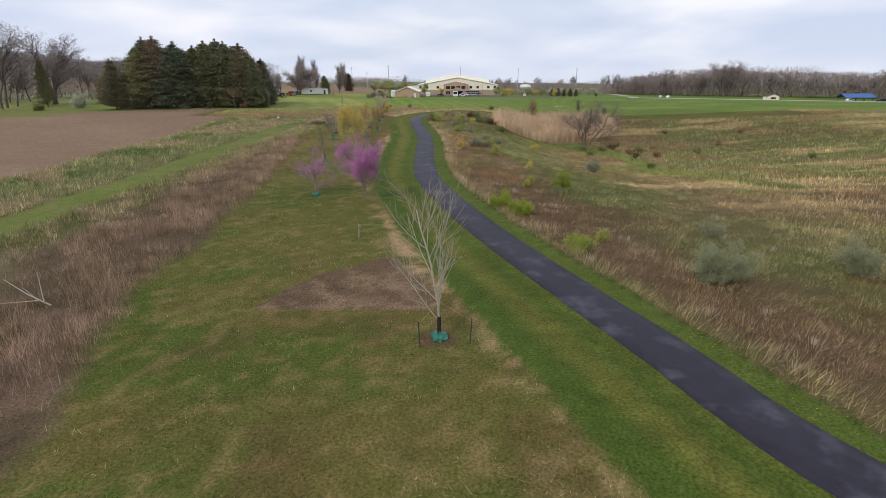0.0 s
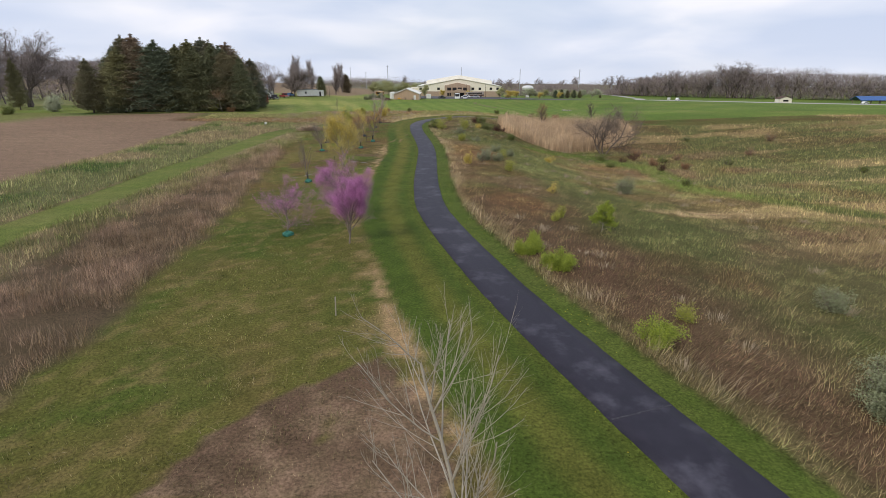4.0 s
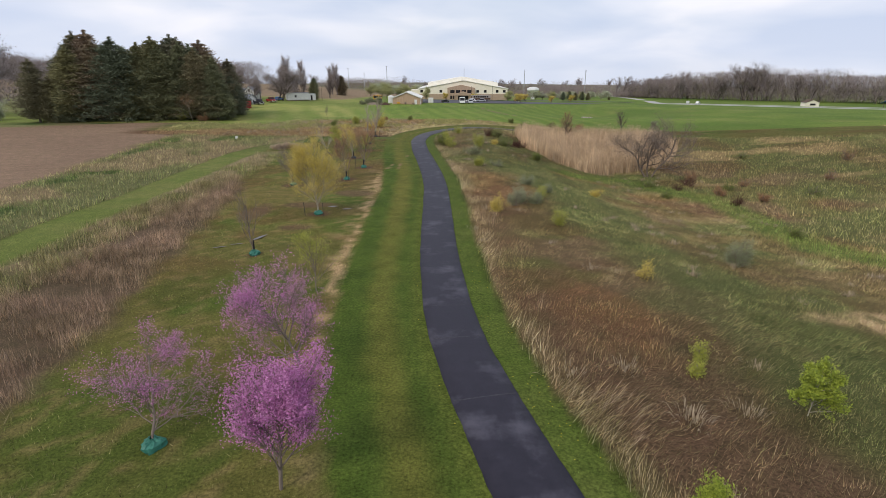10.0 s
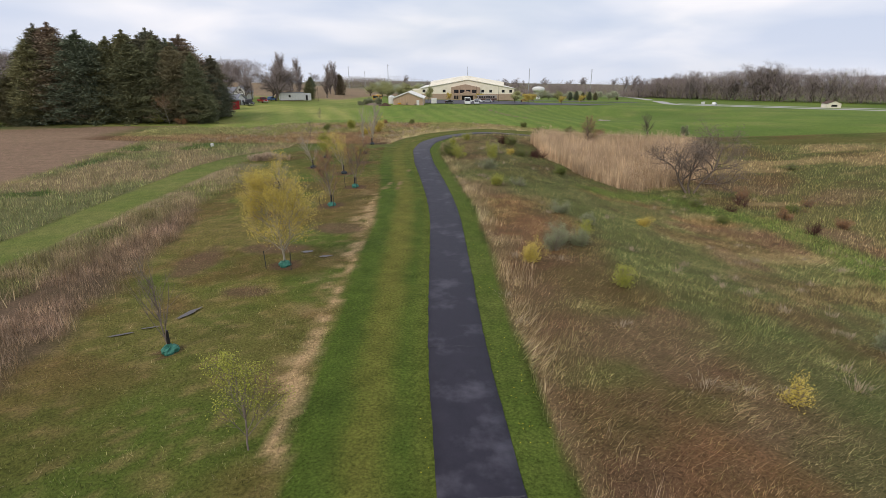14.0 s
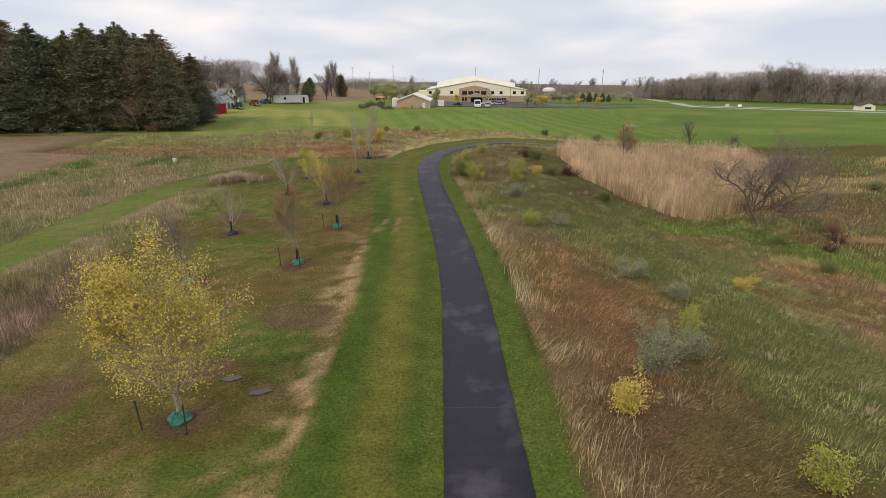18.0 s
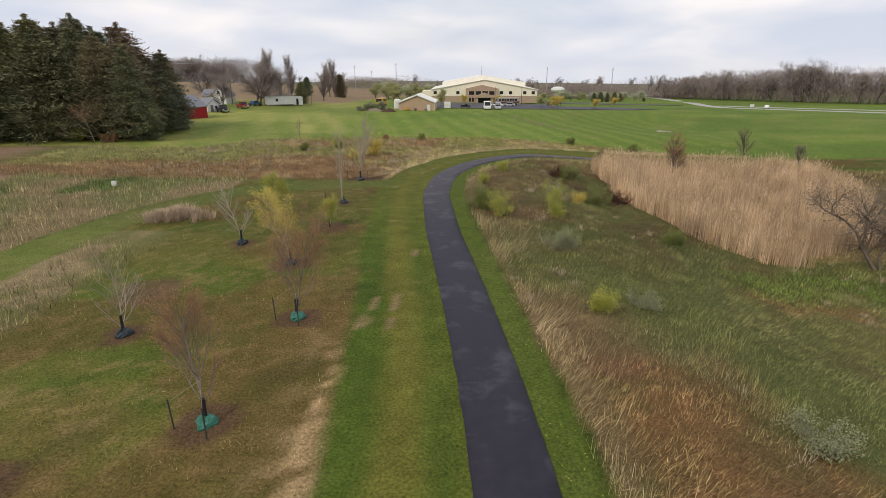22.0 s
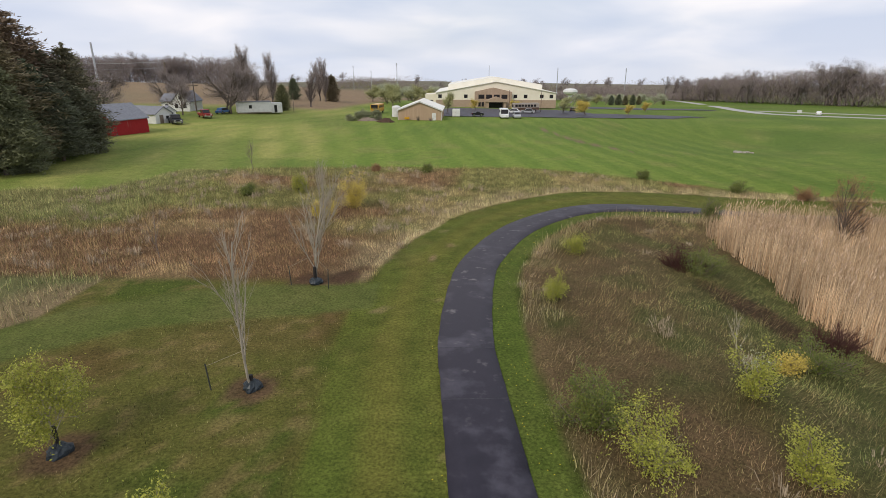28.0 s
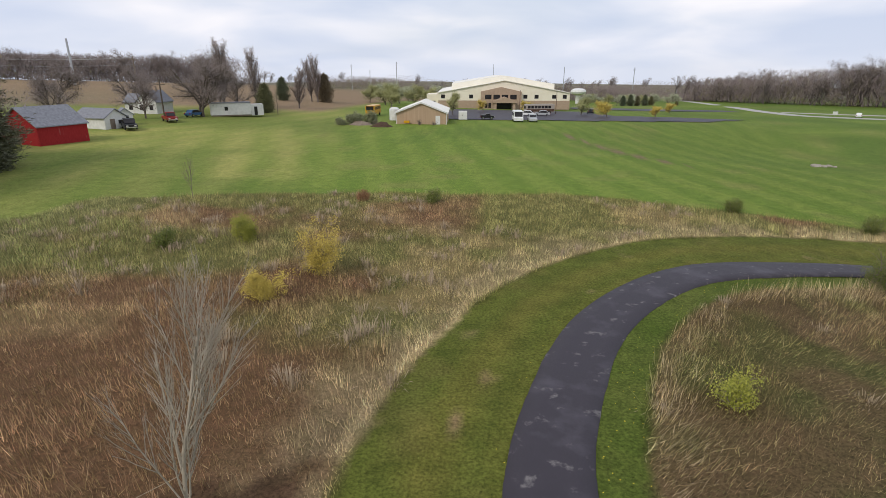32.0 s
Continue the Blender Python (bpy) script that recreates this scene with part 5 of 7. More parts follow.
# shrubs beside the trail and in the meadow: x, y, height, width, leaf material, label
for i, (x, y, h, w, lm, dens, label) in enumerate((
    (5.3, 30.2, 1.15, 2.9, BRIGHT, 12, "low bright green leafy shrub at the meadow's edge"),
    (6.5, 27.2, 1.0, 2.2, BRIGHT, 10, "low bright green leafy shrub beside the verge"),
    (9.2, 18.0, 1.0, 1.3, BRIGHT, 4, "spreading yellow-green shrub at the verge"),
    (11.2, 20.5, 1.1, 0.7, LIME, 1, "thin yellowish shrub in dry grass"),
    (15.8, 13.6, 2.5, 4.4, GREY_LEAF, 9, "rounded grey-green olive shrub in dry meadow"),
    (24.2, 14.8, 2.0, 2.6, GREY_LEAF, 6, "rounded grey-green olive shrub further out"),
    (19.5, 22.5, 1.2, 1.4, GREY_LEAF, 2, "thin grey-green shrub in dry meadow"),
    (8.5, 38.3, 0.6, 0.5, LIME, 1, "small yellow-green sapling in brown grass"),
    (9.2, 39.7, 0.8, 0.45, LIME, 1, "small lime-leaved sapling in rusty grass"),
    (10.4, 50.2, 1.0, 1.0, YELLOW, 1, "thin yellow-budded shrub in the meadow"),
    (7.8, 62.3, 1.7, 0.7, LIME, 2, "slender lime-leaved sapling in the meadow"),
    (20.1, 57.3, 2.0, 2.2, GREY_LEAF, 3, "silvery grey shrub in green meadow"),
    (2.9, 65.9, 1.5, 0.7, YELLOW, 3, "small yellow-leaved shrub at the meadow's edge"),
    (5.0, 69.0, 1.5, 1.2, GREY_LEAF, 1, "thin silvery shrub almost without leaves"),
    (8.1, 73.7, 1.5, 1.6, LIME, 2, "open lime-leaved shrub with bare stems"),
    (5.7, 70.9, 1.5, 1.7, GREY_LEAF, 2, "silvery twiggy shrub in rust-brown grass"),
    (7.3, 71.1, 1.1, 1.5, GREY_LEAF, 2, "low silvery shrub in rust-brown grass"),
    (7.6, 81.6, 1.2, 2.2, GREY_LEAF, 2, "spreading grey-green shrub in the meadow"),
    (9.6, 78.9, 0.9, 1.0, GREY_LEAF, 2, "small pale silvery shrub in the meadow"),
    (16.6, 84.9, 1.1, 1.0, YELLOW, 2, "small yellow-green shrub above the ditch"),
    (13.0, 107.9, 1.4, 2.4, LEAF, 4, "spreading dark green shrub below the reeds"),
    (2.9, 90.9, 1.1, 1.5, LIME, 3, "low lime-leaved shrub in the meadow"),
    (5.3, 91.8, 1.1, 1.8, GREY_LEAF, 1, "spreading silvery shrub in the meadow"),
    (2.3, 100.6, 1.6, 2.4, GREY_LEAF, 2, "spreading silvery shrub in brown grass"),
    (-2.2, 111.2, 1.8, 2.2, LEAF, 5, "dense green shrub close to the trail"),
    (-0.9, 109.3, 1.9, 2.0, LIME, 4, "yellow-green leafy shrub close to the trail"),
    (4.2, 113.5, 1.8, 0.9, LIME, 3, "slender green shrub in white blossom"),
    (3.6, 108.7, 1.8, 1.3, LIME, 4, "upright yellow-green shrub in the meadow"),
    (8.7, 116.3, 1.5, 2.2, LEAF, 3, "low olive shrub beside the reeds"),
    (6.9, 115.7, 1.0, 1.4, YELLOW, 2, "low yellow-budded shrub beside the reeds"),
    (8.3, 127.1, 1.9, 2.2, LEAF, 3, "olive shrub grown into dark red brush"),
    (0.7, 129.3, 1.5, 1.2, LIME, 3, "yellow-green shrub inside the bend"),
    (-1.7, 121.9, 1.4, 1.0, LIME, 3, "low yellow-green shrub inside the bend"),
    (15.8, 143.2, 2.6, 1.7, LEAF, 3, "dark green upright shrub at the trail"),
    (30.0, 103.5, 1.3, 2.4, LEAF, 2, "low green brush along the ditch"),
    (33.5, 101.0, 1.5, 2.6, None, 0, "dark leafless brush along the ditch"),
    (36.6, 90.2, 2.2, 2.6, None, 0, "dark leafless shrub in the hollow"),
    (38.0, 97.0, 1.5, 2.8, RUSSET, 2, "brownish brush along the ditch"),
    (36.5, 104.0, 1.7, 2.8, None, 0, "dark leafless brush beside the old tree"),
    (41.0, 101.0, 1.5, 2.8, LEAF, 2, "olive brush beyond the ditch"),
    (42.0, 93.0, 1.4, 2.4, RUSSET, 2, "brownish brush beyond the ditch"),
    (38.5, 108.0, 1.8, 2.6, RUSSET, 2, "brownish brush beside the old tree"),
    (-16.4, 141.2, 2.8, 1.7, YELLOW, 6, "yellow-leaved shrub in the meadow ahead"),
    (-18.2, 137.6, 1.5, 1.2, YELLOW, 6, "small yellow-green shrub in the meadow ahead"),
    (-22.6, 146.5, 1.8, 0.9, LIME, 6, "yellow-green sapling in the meadow ahead"),
    (-27.5, 145.5, 1.2, 1.3, LEAF, 4, "dark green shrub in rust-brown weeds"),
    (-11.1, 158.0, 1.1, 1.3, LEAF, 3, "round dark shrub at the lawn's edge"),
    (-17.0, 158.6, 0.8, 1.0, RUSSET, 3, "round brownish shrub at the lawn's edge"),
    (14.4, 158.6, 1.1, 1.4, LEAF, 3, "round dark shrub at the lawn's edge"),
    (24.0, 155.4, 1.4, 1.7, LEAF, 3, "dark shrub above the trail's bend"),
    (30.5, 153.5, 1.5, 2.4, RUSSET, 3, "reddish shrub above the trail's bend"),
    (29.5, 95.0, 1.2, 2.2, LEAF, 2, "low green brush along the creek"),
    (33.4, 72.0, 1.2, 1.5, LEAF, 2, "low green brush along the creek"),
    (45.0, 104.0, 1.6, 2.4, RUSSET, 1, "brownish brush in the hollow"),
    (52.0, 98.0, 1.8, 2.6, LEAF, 1, "olive brush in the hollow"),
    (61.0, 108.0, 2.0, 3.0, RUSSET, 1, "brownish brush in the hollow"),
    (56.0, 126.0, 1.6, 2.6, LEAF, 1, "olive brush in the hollow"),
    (72.0, 120.0, 2.2, 3.0, RUSSET, 1, "brownish brush in the hollow"),
    (66.0, 84.0, 1.5, 2.0, LEAF, 2, "dark green bush on the dry slope"),
)):
    made = shrub(x, y, h, w, 200 + i, label, leaf_mat=lm, per=max(dens, 1), bark=RED_TWIG if lm is None else BARK, stems=16 if lm is None else 10 if dens > 5 else 7 if lm in (LIME, YELLOW) else 12, size=(0.022, 0.052), scatter=0.12)
    if "white blossom" in label:
        rb = np.random.default_rng(3)
        part("blossom", leaf_mesh(rb, [(np.array([rb.normal(0, 0.25), rb.normal(0, 0.25), rb.uniform(0.9, 1.75)]), None) for _ in range(90)], 3, (0.02, 0.045), 0.05), WHITE_PETAL, made, "white blossom")

young_tree(-31.8, 158.2, 4.2, 29, "thin leafless sapling at the edge of the lawn", dict(OPT_YOUNG, spread=(0.4, 0.4, 0.4, 0.4), kids=(2, 2, 1, 0)), 0.03, BARK, guard=False, name="sapling", category="sapling")
young_tree(11.5, 35.9, 2.3, 33, "slender sapling in fresh lime-green leaf in dry meadow", dict(OPT_YOUNG, spread=(0.85, 0.6, 0.5, 0.4), kids=(3, 2, 2, 0), up=(0.0, 0.05, 0.05, 0.03)), 0.03, PALE_BARK, (3, (0.028, 0.055), 0.07), BRIGHT, guard=False, name="sapling", category="sapling")
young_tree(5.3, 116.8, 2.3, 31, "small pale leafless sapling in the meadow", dict(OPT_YOUNG, kids=(2, 1, 1, 0)), 0.022, PALE_BARK, guard=False, name="sapling", category="sapling")
# dark red thicket along the reeds
rq = np.random.default_rng(91)
for k in range(11):
    cx, cy, spread = ((7.4, 127.4, 1.2), (11.0, 119.2, 1.0))[k > 6]
    x, y = cx + rq.normal(0, spread), cy + rq.normal(0, spread * 0.7)
    shrub(x, y, rq.uniform(1.0, 1.9), 1.8, 640 + k, "dark red leafless thicket beside the reeds", bark=RED_TWIG, stems=12, name="thicket")
# the old spreading tree at the reeds, dark and leafless
old = thing("dead_tree", "old dark leafless spreading tree beside the reeds", "tree", 32.7, 111.4, ground_z(32.7, 111.4) - 0.1)
old.scale = (1.22, 1.22, 1.12)
OLD_BARK = plain("weathered_bark", (0.13, 0.098, 0.075), (0.22, 0.17, 0.13), 6.0, 0.95, bump=0.4)
DEAD_TWIGS = tinted("dead_twigs", (0.13, 0.10, 0.08), (0.24, 0.19, 0.15), 0.9)
OPT_GNARLED = dict(OPT_OLD, wiggle=0.22, kids=(2, 2, 1, 0), up=(-0.02, 0.09, 0.07, 0.04), ratio=(0.9, 0.62, 0.5, 0.4), thin=0.66)
for k, (ox, hh, rad, lean) in enumerate(((-0.3, 6.6, 0.15, (-0.85, 0.1, 0.8)), (0.0, 8.8, 0.16, (-0.35, -0.1, 1)), (0.4, 9.8, 0.17, (0.5, 0.15, 0.95)))):
    w2, lv = tree_meshes(330 + k, hh, rad, OPT_GNARLED, 3, lean, (3, (0.02, 0.085), 0.45))
    ob = part("trunk", w2, OLD_BARK, old)
    part("crown", lv, DEAD_TWIGS, old).location = (ox, 0, 0)
    ob.location = (ox, 0, 0)
for x, y, h, seed, label, leafm in ((23.8, 137.6, 6.8, 320, "slender bare tree with a haze of buds in the reeds", RUSSET), (40.2, 151.5, 5.6, 321, "thin dark leafless tree beyond the reeds", None),
                                    (46.5, 148.0, 3.2, 322, "small tree in pale leaf beyond the reeds", GREY_LEAF)):
    t = thing("slender_tree", label, "tree", x, y, ground_z(x, y) - 0.1)
    w2, lv = tree_meshes(seed, h, 0.13, dict(OPT_YOUNG, spread=(0.6, 0.6, 0.5, 0.4)), 3, (0, 0, 1), (2, (0.02, 0.05), 0.12) if leafm else None)
    part("trunk", w2, DARK_BARK, t)
    if lv:
        part("crown", lv, leafm, t)

# ---- conifers, woods and far trees: a few shapes, each planted many times ----


def conifer_meshes(seed, h=15.0, spread=3.3, droop=0.25, bare=0.0, n=360, per=17):
    """Whorls of drooping boughs, each set with tufts of needles, up to a pointed leader."""
    r = np.random.default_rng(seed)
    v, f = tubes([((0, 0, -0.2), (0, 0, h * 0.5), 0.24, 0.15), ((0, 0, h * 0.5), (0, 0, h * 0.99), 0.15, 0.03)], 6)
    trunk = raw_mesh("trunk", v, f)
    whorls = int(h / 0.62)
    fz = bare + (1 - bare) * (np.floor(r.random(n) ** 0.85 * whorls) + r.normal(0, 0.16, n)) / whorls
    fz = np.clip(fz, 0.0, 0.985)
    ang = r.uniform(0, 2 * math.pi, n)
    bulge = 1 + 0.22 * np.sin(3 * ang + seed) * np.sin(7 * fz + seed)
    reach = spread * (1 - fz ** 2.0) ** 0.9 * (1 - 0.25 * ss(0.25, 0.0, fz)) * bulge * r.uniform(0.55, 1.12, n) + 0.12
    pts = []
    for f0, a, rr in zip(fz, ang, reach):
        m = max(2, int(rr * 2.2))
        lift = 0.35 * max(0.0, f0 - 0.45)
        for j in range(m):
            s = (j + 1) / m
            pts.append((math.cos(a) * rr * s, math.sin(a) * rr * s, h * (0.03 + 0.95 * f0) + rr * ((0.2 + lift) * s - droop * s * s), (0.16 + 0.24 * min(1.0, rr / 2)) * r.uniform(0.8, 1.3), a))
    for k in range(6):
        pts.append((0, 0, h * (0.95 + 0.012 * k), 0.10, r.uniform(0, 6.28)))
    pts = np.array(pts)
    c = np.repeat(pts, per, 0)
    k = len(c)
    p = c[:, :3] + r.normal(0, 1, (k, 3)) * c[:, 3:4] * np.array([1.0, 1.0, 0.5])
    u = np.stack([np.cos(c[:, 4]), np.sin(c[:, 4]), 0.35 + 0 * c[:, 4]], 1) + r.normal(0, 0.5, (k, 3))
    u /= np.linalg.norm(u, axis=1, keepdims=True)
    w = np.cross(u, r.normal(0, 1, (k, 3)))
    w /= np.linalg.norm(w, axis=1, keepdims=True) + 1e-9
    u *= r.uniform(0.16, 0.40, (k, 1))
    w *= r.uniform(0.035, 0.085, (k, 1))
    vv = np.stack([p - w - u * 0.4, p + w - u * 0.4, p + u], 1).reshape(-1, 3)
    return trunk, raw_mesh("crown", vv, np.arange(len(vv)).reshape(-1, 3))


def conifer_kind(seed, h, spread, droop, bare):
    t = thing("pine_tree", "tall dark green pine in a dense stand", "pine tree", group="pine stand by the ploughed field")
    a, b = conifer_meshes(seed, h, spread, droop, bare)
    part("trunk", a, DARK_BARK, t)
    part("crown", b, NEEDLES, t)
    return t


def plant(kind, x, y, s=1.0, rz=0.0, sink=0.15, sx=None):
    m = pose(x, y, ground_z(x, y) - sink, 0, 0, rz) @ Matrix.Diagonal((sx or s, sx or s, s, 1))
    return copy_thing(kind, m)


rp = np.random.default_rng(77)
pines = [conifer_kind(401, 15.2, 3.9, 0.2, 0.0), conifer_kind(402, 15.6, 3.3, 0.14, 0.05), conifer_kind(403, 14.6, 4.3, 0.28, 0.0), conifer_kind(404, 15.8, 3.6, 0.1, 0.03)]
stand = []
for row in range(5):
    for k in range(14):
        x = -55.6 - k * 2.8 - (row % 2) * 1.7 - row * 0.5 + rp.normal(0, 0.7)
        y = 153.8 - k * 0.9 + row * 3.9 + rp.normal(0, 0.8)
        stand.append((x, y, row, k))
for i, (x, y, row, k) in enumerate(stand):
    src = pines[int(rp.integers(0, 4))] if i > 3 else pines[i]
    s = rp.uniform(0.92, 1.14) * (0.62 if k == 0 else 0.88 if k == 1 else 1.0)
    rz = rp.uniform(0, 360)
    if i < 4:
        src.matrix_basis = pose(x, y, ground_z(x, y) - 0.15, 0, 0, rz) @ Matrix.Diagonal((s * 1.1, s * 1.1, s, 1))
    else:
        plant(src, x, y, s, rz, sx=s * (1.4 if k == 0 else rp.uniform(1.1, 1.4)))
plant(pines[1], -119, 151, 0.95, 40, sx=0.7)
shrub(-106, 146, 4.2, 3.4, 423, "cream-white blossoming bush beyond the ploughed field", leaf_mat=WHITE_PETAL, per=6, size=(0.06, 0.13), scatter=0.25)
shrub(-112, 138, 2.2, 3.4, 424, "olive brush beyond the ploughed field", leaf_mat=LEAF, per=4, size=(0.05, 0.1), scatter=0.2)
young_tree(-61.6, 149.0, 6.4, 420, "small pale tree with russet buds before the pines", dict(OPT_WIDE, kids=(2, 2, 2, 0), spread=(0.8, 0.7, 0.6, 0.5), up=(0.0, 0.06, 0.04, 0.0)), 0.09, PALE_BARK, (1, (0.04, 0.08), 0.15), RUSSET, guard=False, name="budding_tree", category="tree")
shrub(-58.8, 149.0, 2.0, 3.4, 421, "low russet brush before the pines", leaf_mat=RUSSET, per=4)
shrub(-64.2, 149.2, 2.8, 2.6, 422, "low lime-green bush before the pines", leaf_mat=LIME, per=7, size=(0.04, 0.08))

OPT_FAR = dict(segs=(5, 4, 3), wiggle=0.12, up=(0.0, 0.07, 0.05), kids=(3, 3, 0), spread=(0.75, 0.65, 0.5), ratio=(0.62, 0.6, 0.4), thin=0.6)
OPT_FAR["from"] = (0.3, 0.25, 0.3)
OPT_WOODS = dict(segs=(6, 4, 3, 2), wiggle=0.12, up=(0.0, 0.09, 0.07, 0.04), kids=(2, 2, 2, 0), spread=(0.6, 0.6, 0.55, 0.5), ratio=(0.6, 0.6, 0.55, 0.4), thin=0.62)
OPT_WOODS["from"] = (0.34, 0.25, 0.3, 0.3)
OPT_POPLAR = dict(segs=(9, 5, 3), wiggle=0.06, up=(0.0, 0.28, 0.2), kids=(6, 3, 0), spread=(0.6, 0.4, 0.35), ratio=(0.42, 0.5, 0.4), thin=0.4)
OPT_POPLAR["from"] = (0.15, 0.2, 0.3)
OPT_TWIGGY = dict(segs=(6, 5, 4, 2), wiggle=0.12, up=(0.0, 0.05, 0.05, 0.0), kids=(3, 2, 2, 0), spread=(0.85, 0.7, 0.6, 0.5), ratio=(0.8, 0.6, 0.5, 0.4), thin=0.62)
OPT_TWIGGY["from"] = (0.3, 0.25, 0.25, 0.3)


def bare_kind(name, seed, h, radius, opt, label, category, top=2, leaf=None, leaf_mat=None, bark=FAR_BARK, group="bare woods on the skyline"):
    t = thing(name, label, category, group=group)
    w, lv = tree_meshes(seed, h, radius, opt, top, leaf=leaf, sides=3)
    part("trunk", w, bark, t)
    if lv:
        part("crown", lv, leaf_mat, t)
    return t


TWIGS = tinted("far_twigs", (0.18, 0.145, 0.13), (0.33, 0.275, 0.245), 0.9)
woods = [bare_kind("bare_tree", 500 + k, 20.0, 0.34, OPT_WOODS, "leafless grey-brown woodland tree", "tree", 3, leaf=(3, (0.06, 0.20), 0.5), leaf_mat=TWIGS, bark=FAR_BARK) for k in range(4)]
spots = []
for k in range(130):
    f = k / 129
    # woods closing the view to the right
    x = np.interp(f, [0, 0.25, 0.6, 1], [172, 206, 268, 430]) + rp.normal(0, 5)
    y = np.interp(f, [0, 0.25, 0.6, 1], [560, 515, 440, 330]) + rp.uniform(0, 40)
    spots.append((x, y, rp.uniform(0.85, 1.25) * (0.6 + 0.4 * min(1.0, f / 0.08)) * (0.72 + 0.5 * float(vnoise(np.array([f * 60]), np.array([0.0]), 7.0, 95)[0]))))
for k in range(70):
    f = k / 69
    # woods on the rise behind the farm
    x = np.interp(f, [0, 0.5, 1], [-420, -250, -165]) + rp.normal(0, 5)
    y = np.interp(f, [0, 0.5, 1], [330, 400, 450]) + rp.uniform(0, 30)
    spots.append((x, y, rp.uniform(0.6, 0.92)))
for k in range(26):
    # bare trees left of the pines
    spots.append((rp.uniform(-190, -112), rp.uniform(150, 230), rp.uniform(0.5, 0.8)))
for k in range(9):
    # tall trees beyond the end of the ploughed field
    spots.append((rp.uniform(-158, -124), rp.uniform(138, 172), rp.uniform(0.95, 1.2)))
for k in range(30):
    # low line far behind the hall
    spots.append((rp.uniform(-60, 150), rp.uniform(640, 760), rp.uniform(0.45, 0.8)))
for k in range(30):
    spots.append((rp.uniform(-420, 420), rp.uniform(860, 1150), rp.uniform(0.7, 1.1)))
for i, (x, y, s) in enumerate(spots):
    if i < 4:
        woods[i].matrix_basis = pose(x, y, ground_z(x, y) - 0.3, 0, 0, 90 * i)
    else:
        plant(woods[i % 4], x, y, s, rp.uniform(0, 360), 0.3, sx=s * 1.35)



def woods_mass(name, line, depth, n, height, label, seed, green=0.1):
    """The tangle of far twigs and stems between and below the single trees."""
    r = np.random.default_rng(seed)
    p = np.array(line, float)
    t = np.r_[0, np.cumsum(np.hypot(*np.diff(p, axis=0).T))]
    s = r.uniform(0, t[-1], n)
    x = np.interp(s, t, p[:, 0]) + r.uniform(-depth, depth, n) * 0.4
    y = np.interp(s, t, p[:, 1]) + r.uniform(0, depth, n)
    crown = height * (0.40 + 0.55 * np.sqrt(vnoise(s, 0 * s, 12.0, seed)) * (0.85 + 0.3 * vnoise(s, 0 * s, 4.0, seed + 5)) + 0.45 * (vnoise(s, 0 * s, 42.0, seed + 1) - 0.5)) * (0.5 + 0.5 * ss(0, 45, s))
    f = r.random(n) ** 0.75
    z = land(x, y) + crown * f
    ln = r.uniform(0.04, 0.13, n) * height
    a = r.uniform(0, 2 * math.pi, n)
    lean = r.normal(0, 0.6, (n, 2)) * ln[:, None]
    w = r.uniform(0.07, 0.22, n) * (1.3 - 0.7 * f)
    q = np.stack([x, y, z], 1)
    side = np.stack([np.cos(a), np.sin(a), 0 * a], 1) * w[:, None]
    top = q + np.stack([lean[:, 0], lean[:, 1], ln], 1)
    v = np.stack([q - side, q + side, top], 1).reshape(-1, 3)
    base = np.where((r.random(n) < green * (1.4 - f))[:, None], np.array([[0.26, 0.25, 0.10]]), np.array([[0.27, 0.22, 0.20]])) * r.uniform(0.6, 1.3, (n, 1))
    tagged(part(name, raw_mesh(name, v, np.arange(3 * n).reshape(-1, 3), np.repeat(base, 3, 0)), BLADE), label, "woods", kind="stuff")


woods_mass("far_woods", [(172, 560), (206, 515), (268, 440), (430, 325)], 40, 105000, 21, "hazy grey-brown mass of leafless woods", 701, 0.12)
woods_mass("far_woods", [(-430, 330), (-250, 400), (-160, 455)], 35, 110000, 17, "hazy grey-brown mass of leafless woods behind the farm", 702, 0.03)
woods_mass("far_woods", [(100, 690), (172, 600), (210, 560)], 40, 22000, 12, "low leafless wood at the end of the road", 706, 0.2)
woods_mass("far_woods", [(70, 560), (118, 520)], 25, 12000, 15, "dark leafless clump behind the parking lot", 707, 0.1)
woods_mass("far_woods", [(-200, 150), (-150, 190), (-112, 215)], 22, 16000, 9, "leafless brush and trees beyond the ploughed field", 703, 0.12)
woods_mass("far_woods", [(-150, 640), (-20, 650), (160, 640)], 60, 60000, 13, "low distant tree line behind the hall", 704, 0.3)
woods_mass("far_woods", [(-520, 900), (0, 1050), (520, 900)], 60, 30000, 15, "low distant tree line on the horizon", 705, 0.15)
poplar = bare_kind("poplar", 520, 16.0, 0.28, OPT_POPLAR, "tall columnar leafless poplar by the farm", "poplar tree", leaf=(2, (0.05, 0.16), 0.22), leaf_mat=tinted("poplar_twigs", (0.24, 0.19, 0.16), (0.38, 0.30, 0.26), 0.9), group="poplars by the farm")
poplar.matrix_basis = pose(-65.4, 264, ground_z(-65.4, 264) - 0.2)
for x, y, s, wx in ((-69.5, 252.8, 1.08, 1.2), (-71.5, 255, 0.9, 1.2), (-54.7, 268, 0.72, 1.5), (-58.1, 301, 1.0, 1.1), (-60.8, 303, 0.9, 1.1)):
    plant(poplar, x, y, s, rp.uniform(0, 360), 0.2, sx=s * wx)
yard = bare_kind("yard_tree", 530, 9.0, 0.26, OPT_TWIGGY, "broad leafless yard tree by the farmhouse", "tree", 3, leaf=(4, (0.03, 0.11), 0.4), leaf_mat=TWIGS, bark=DARK_BARK, group="bare yard trees at the farm")
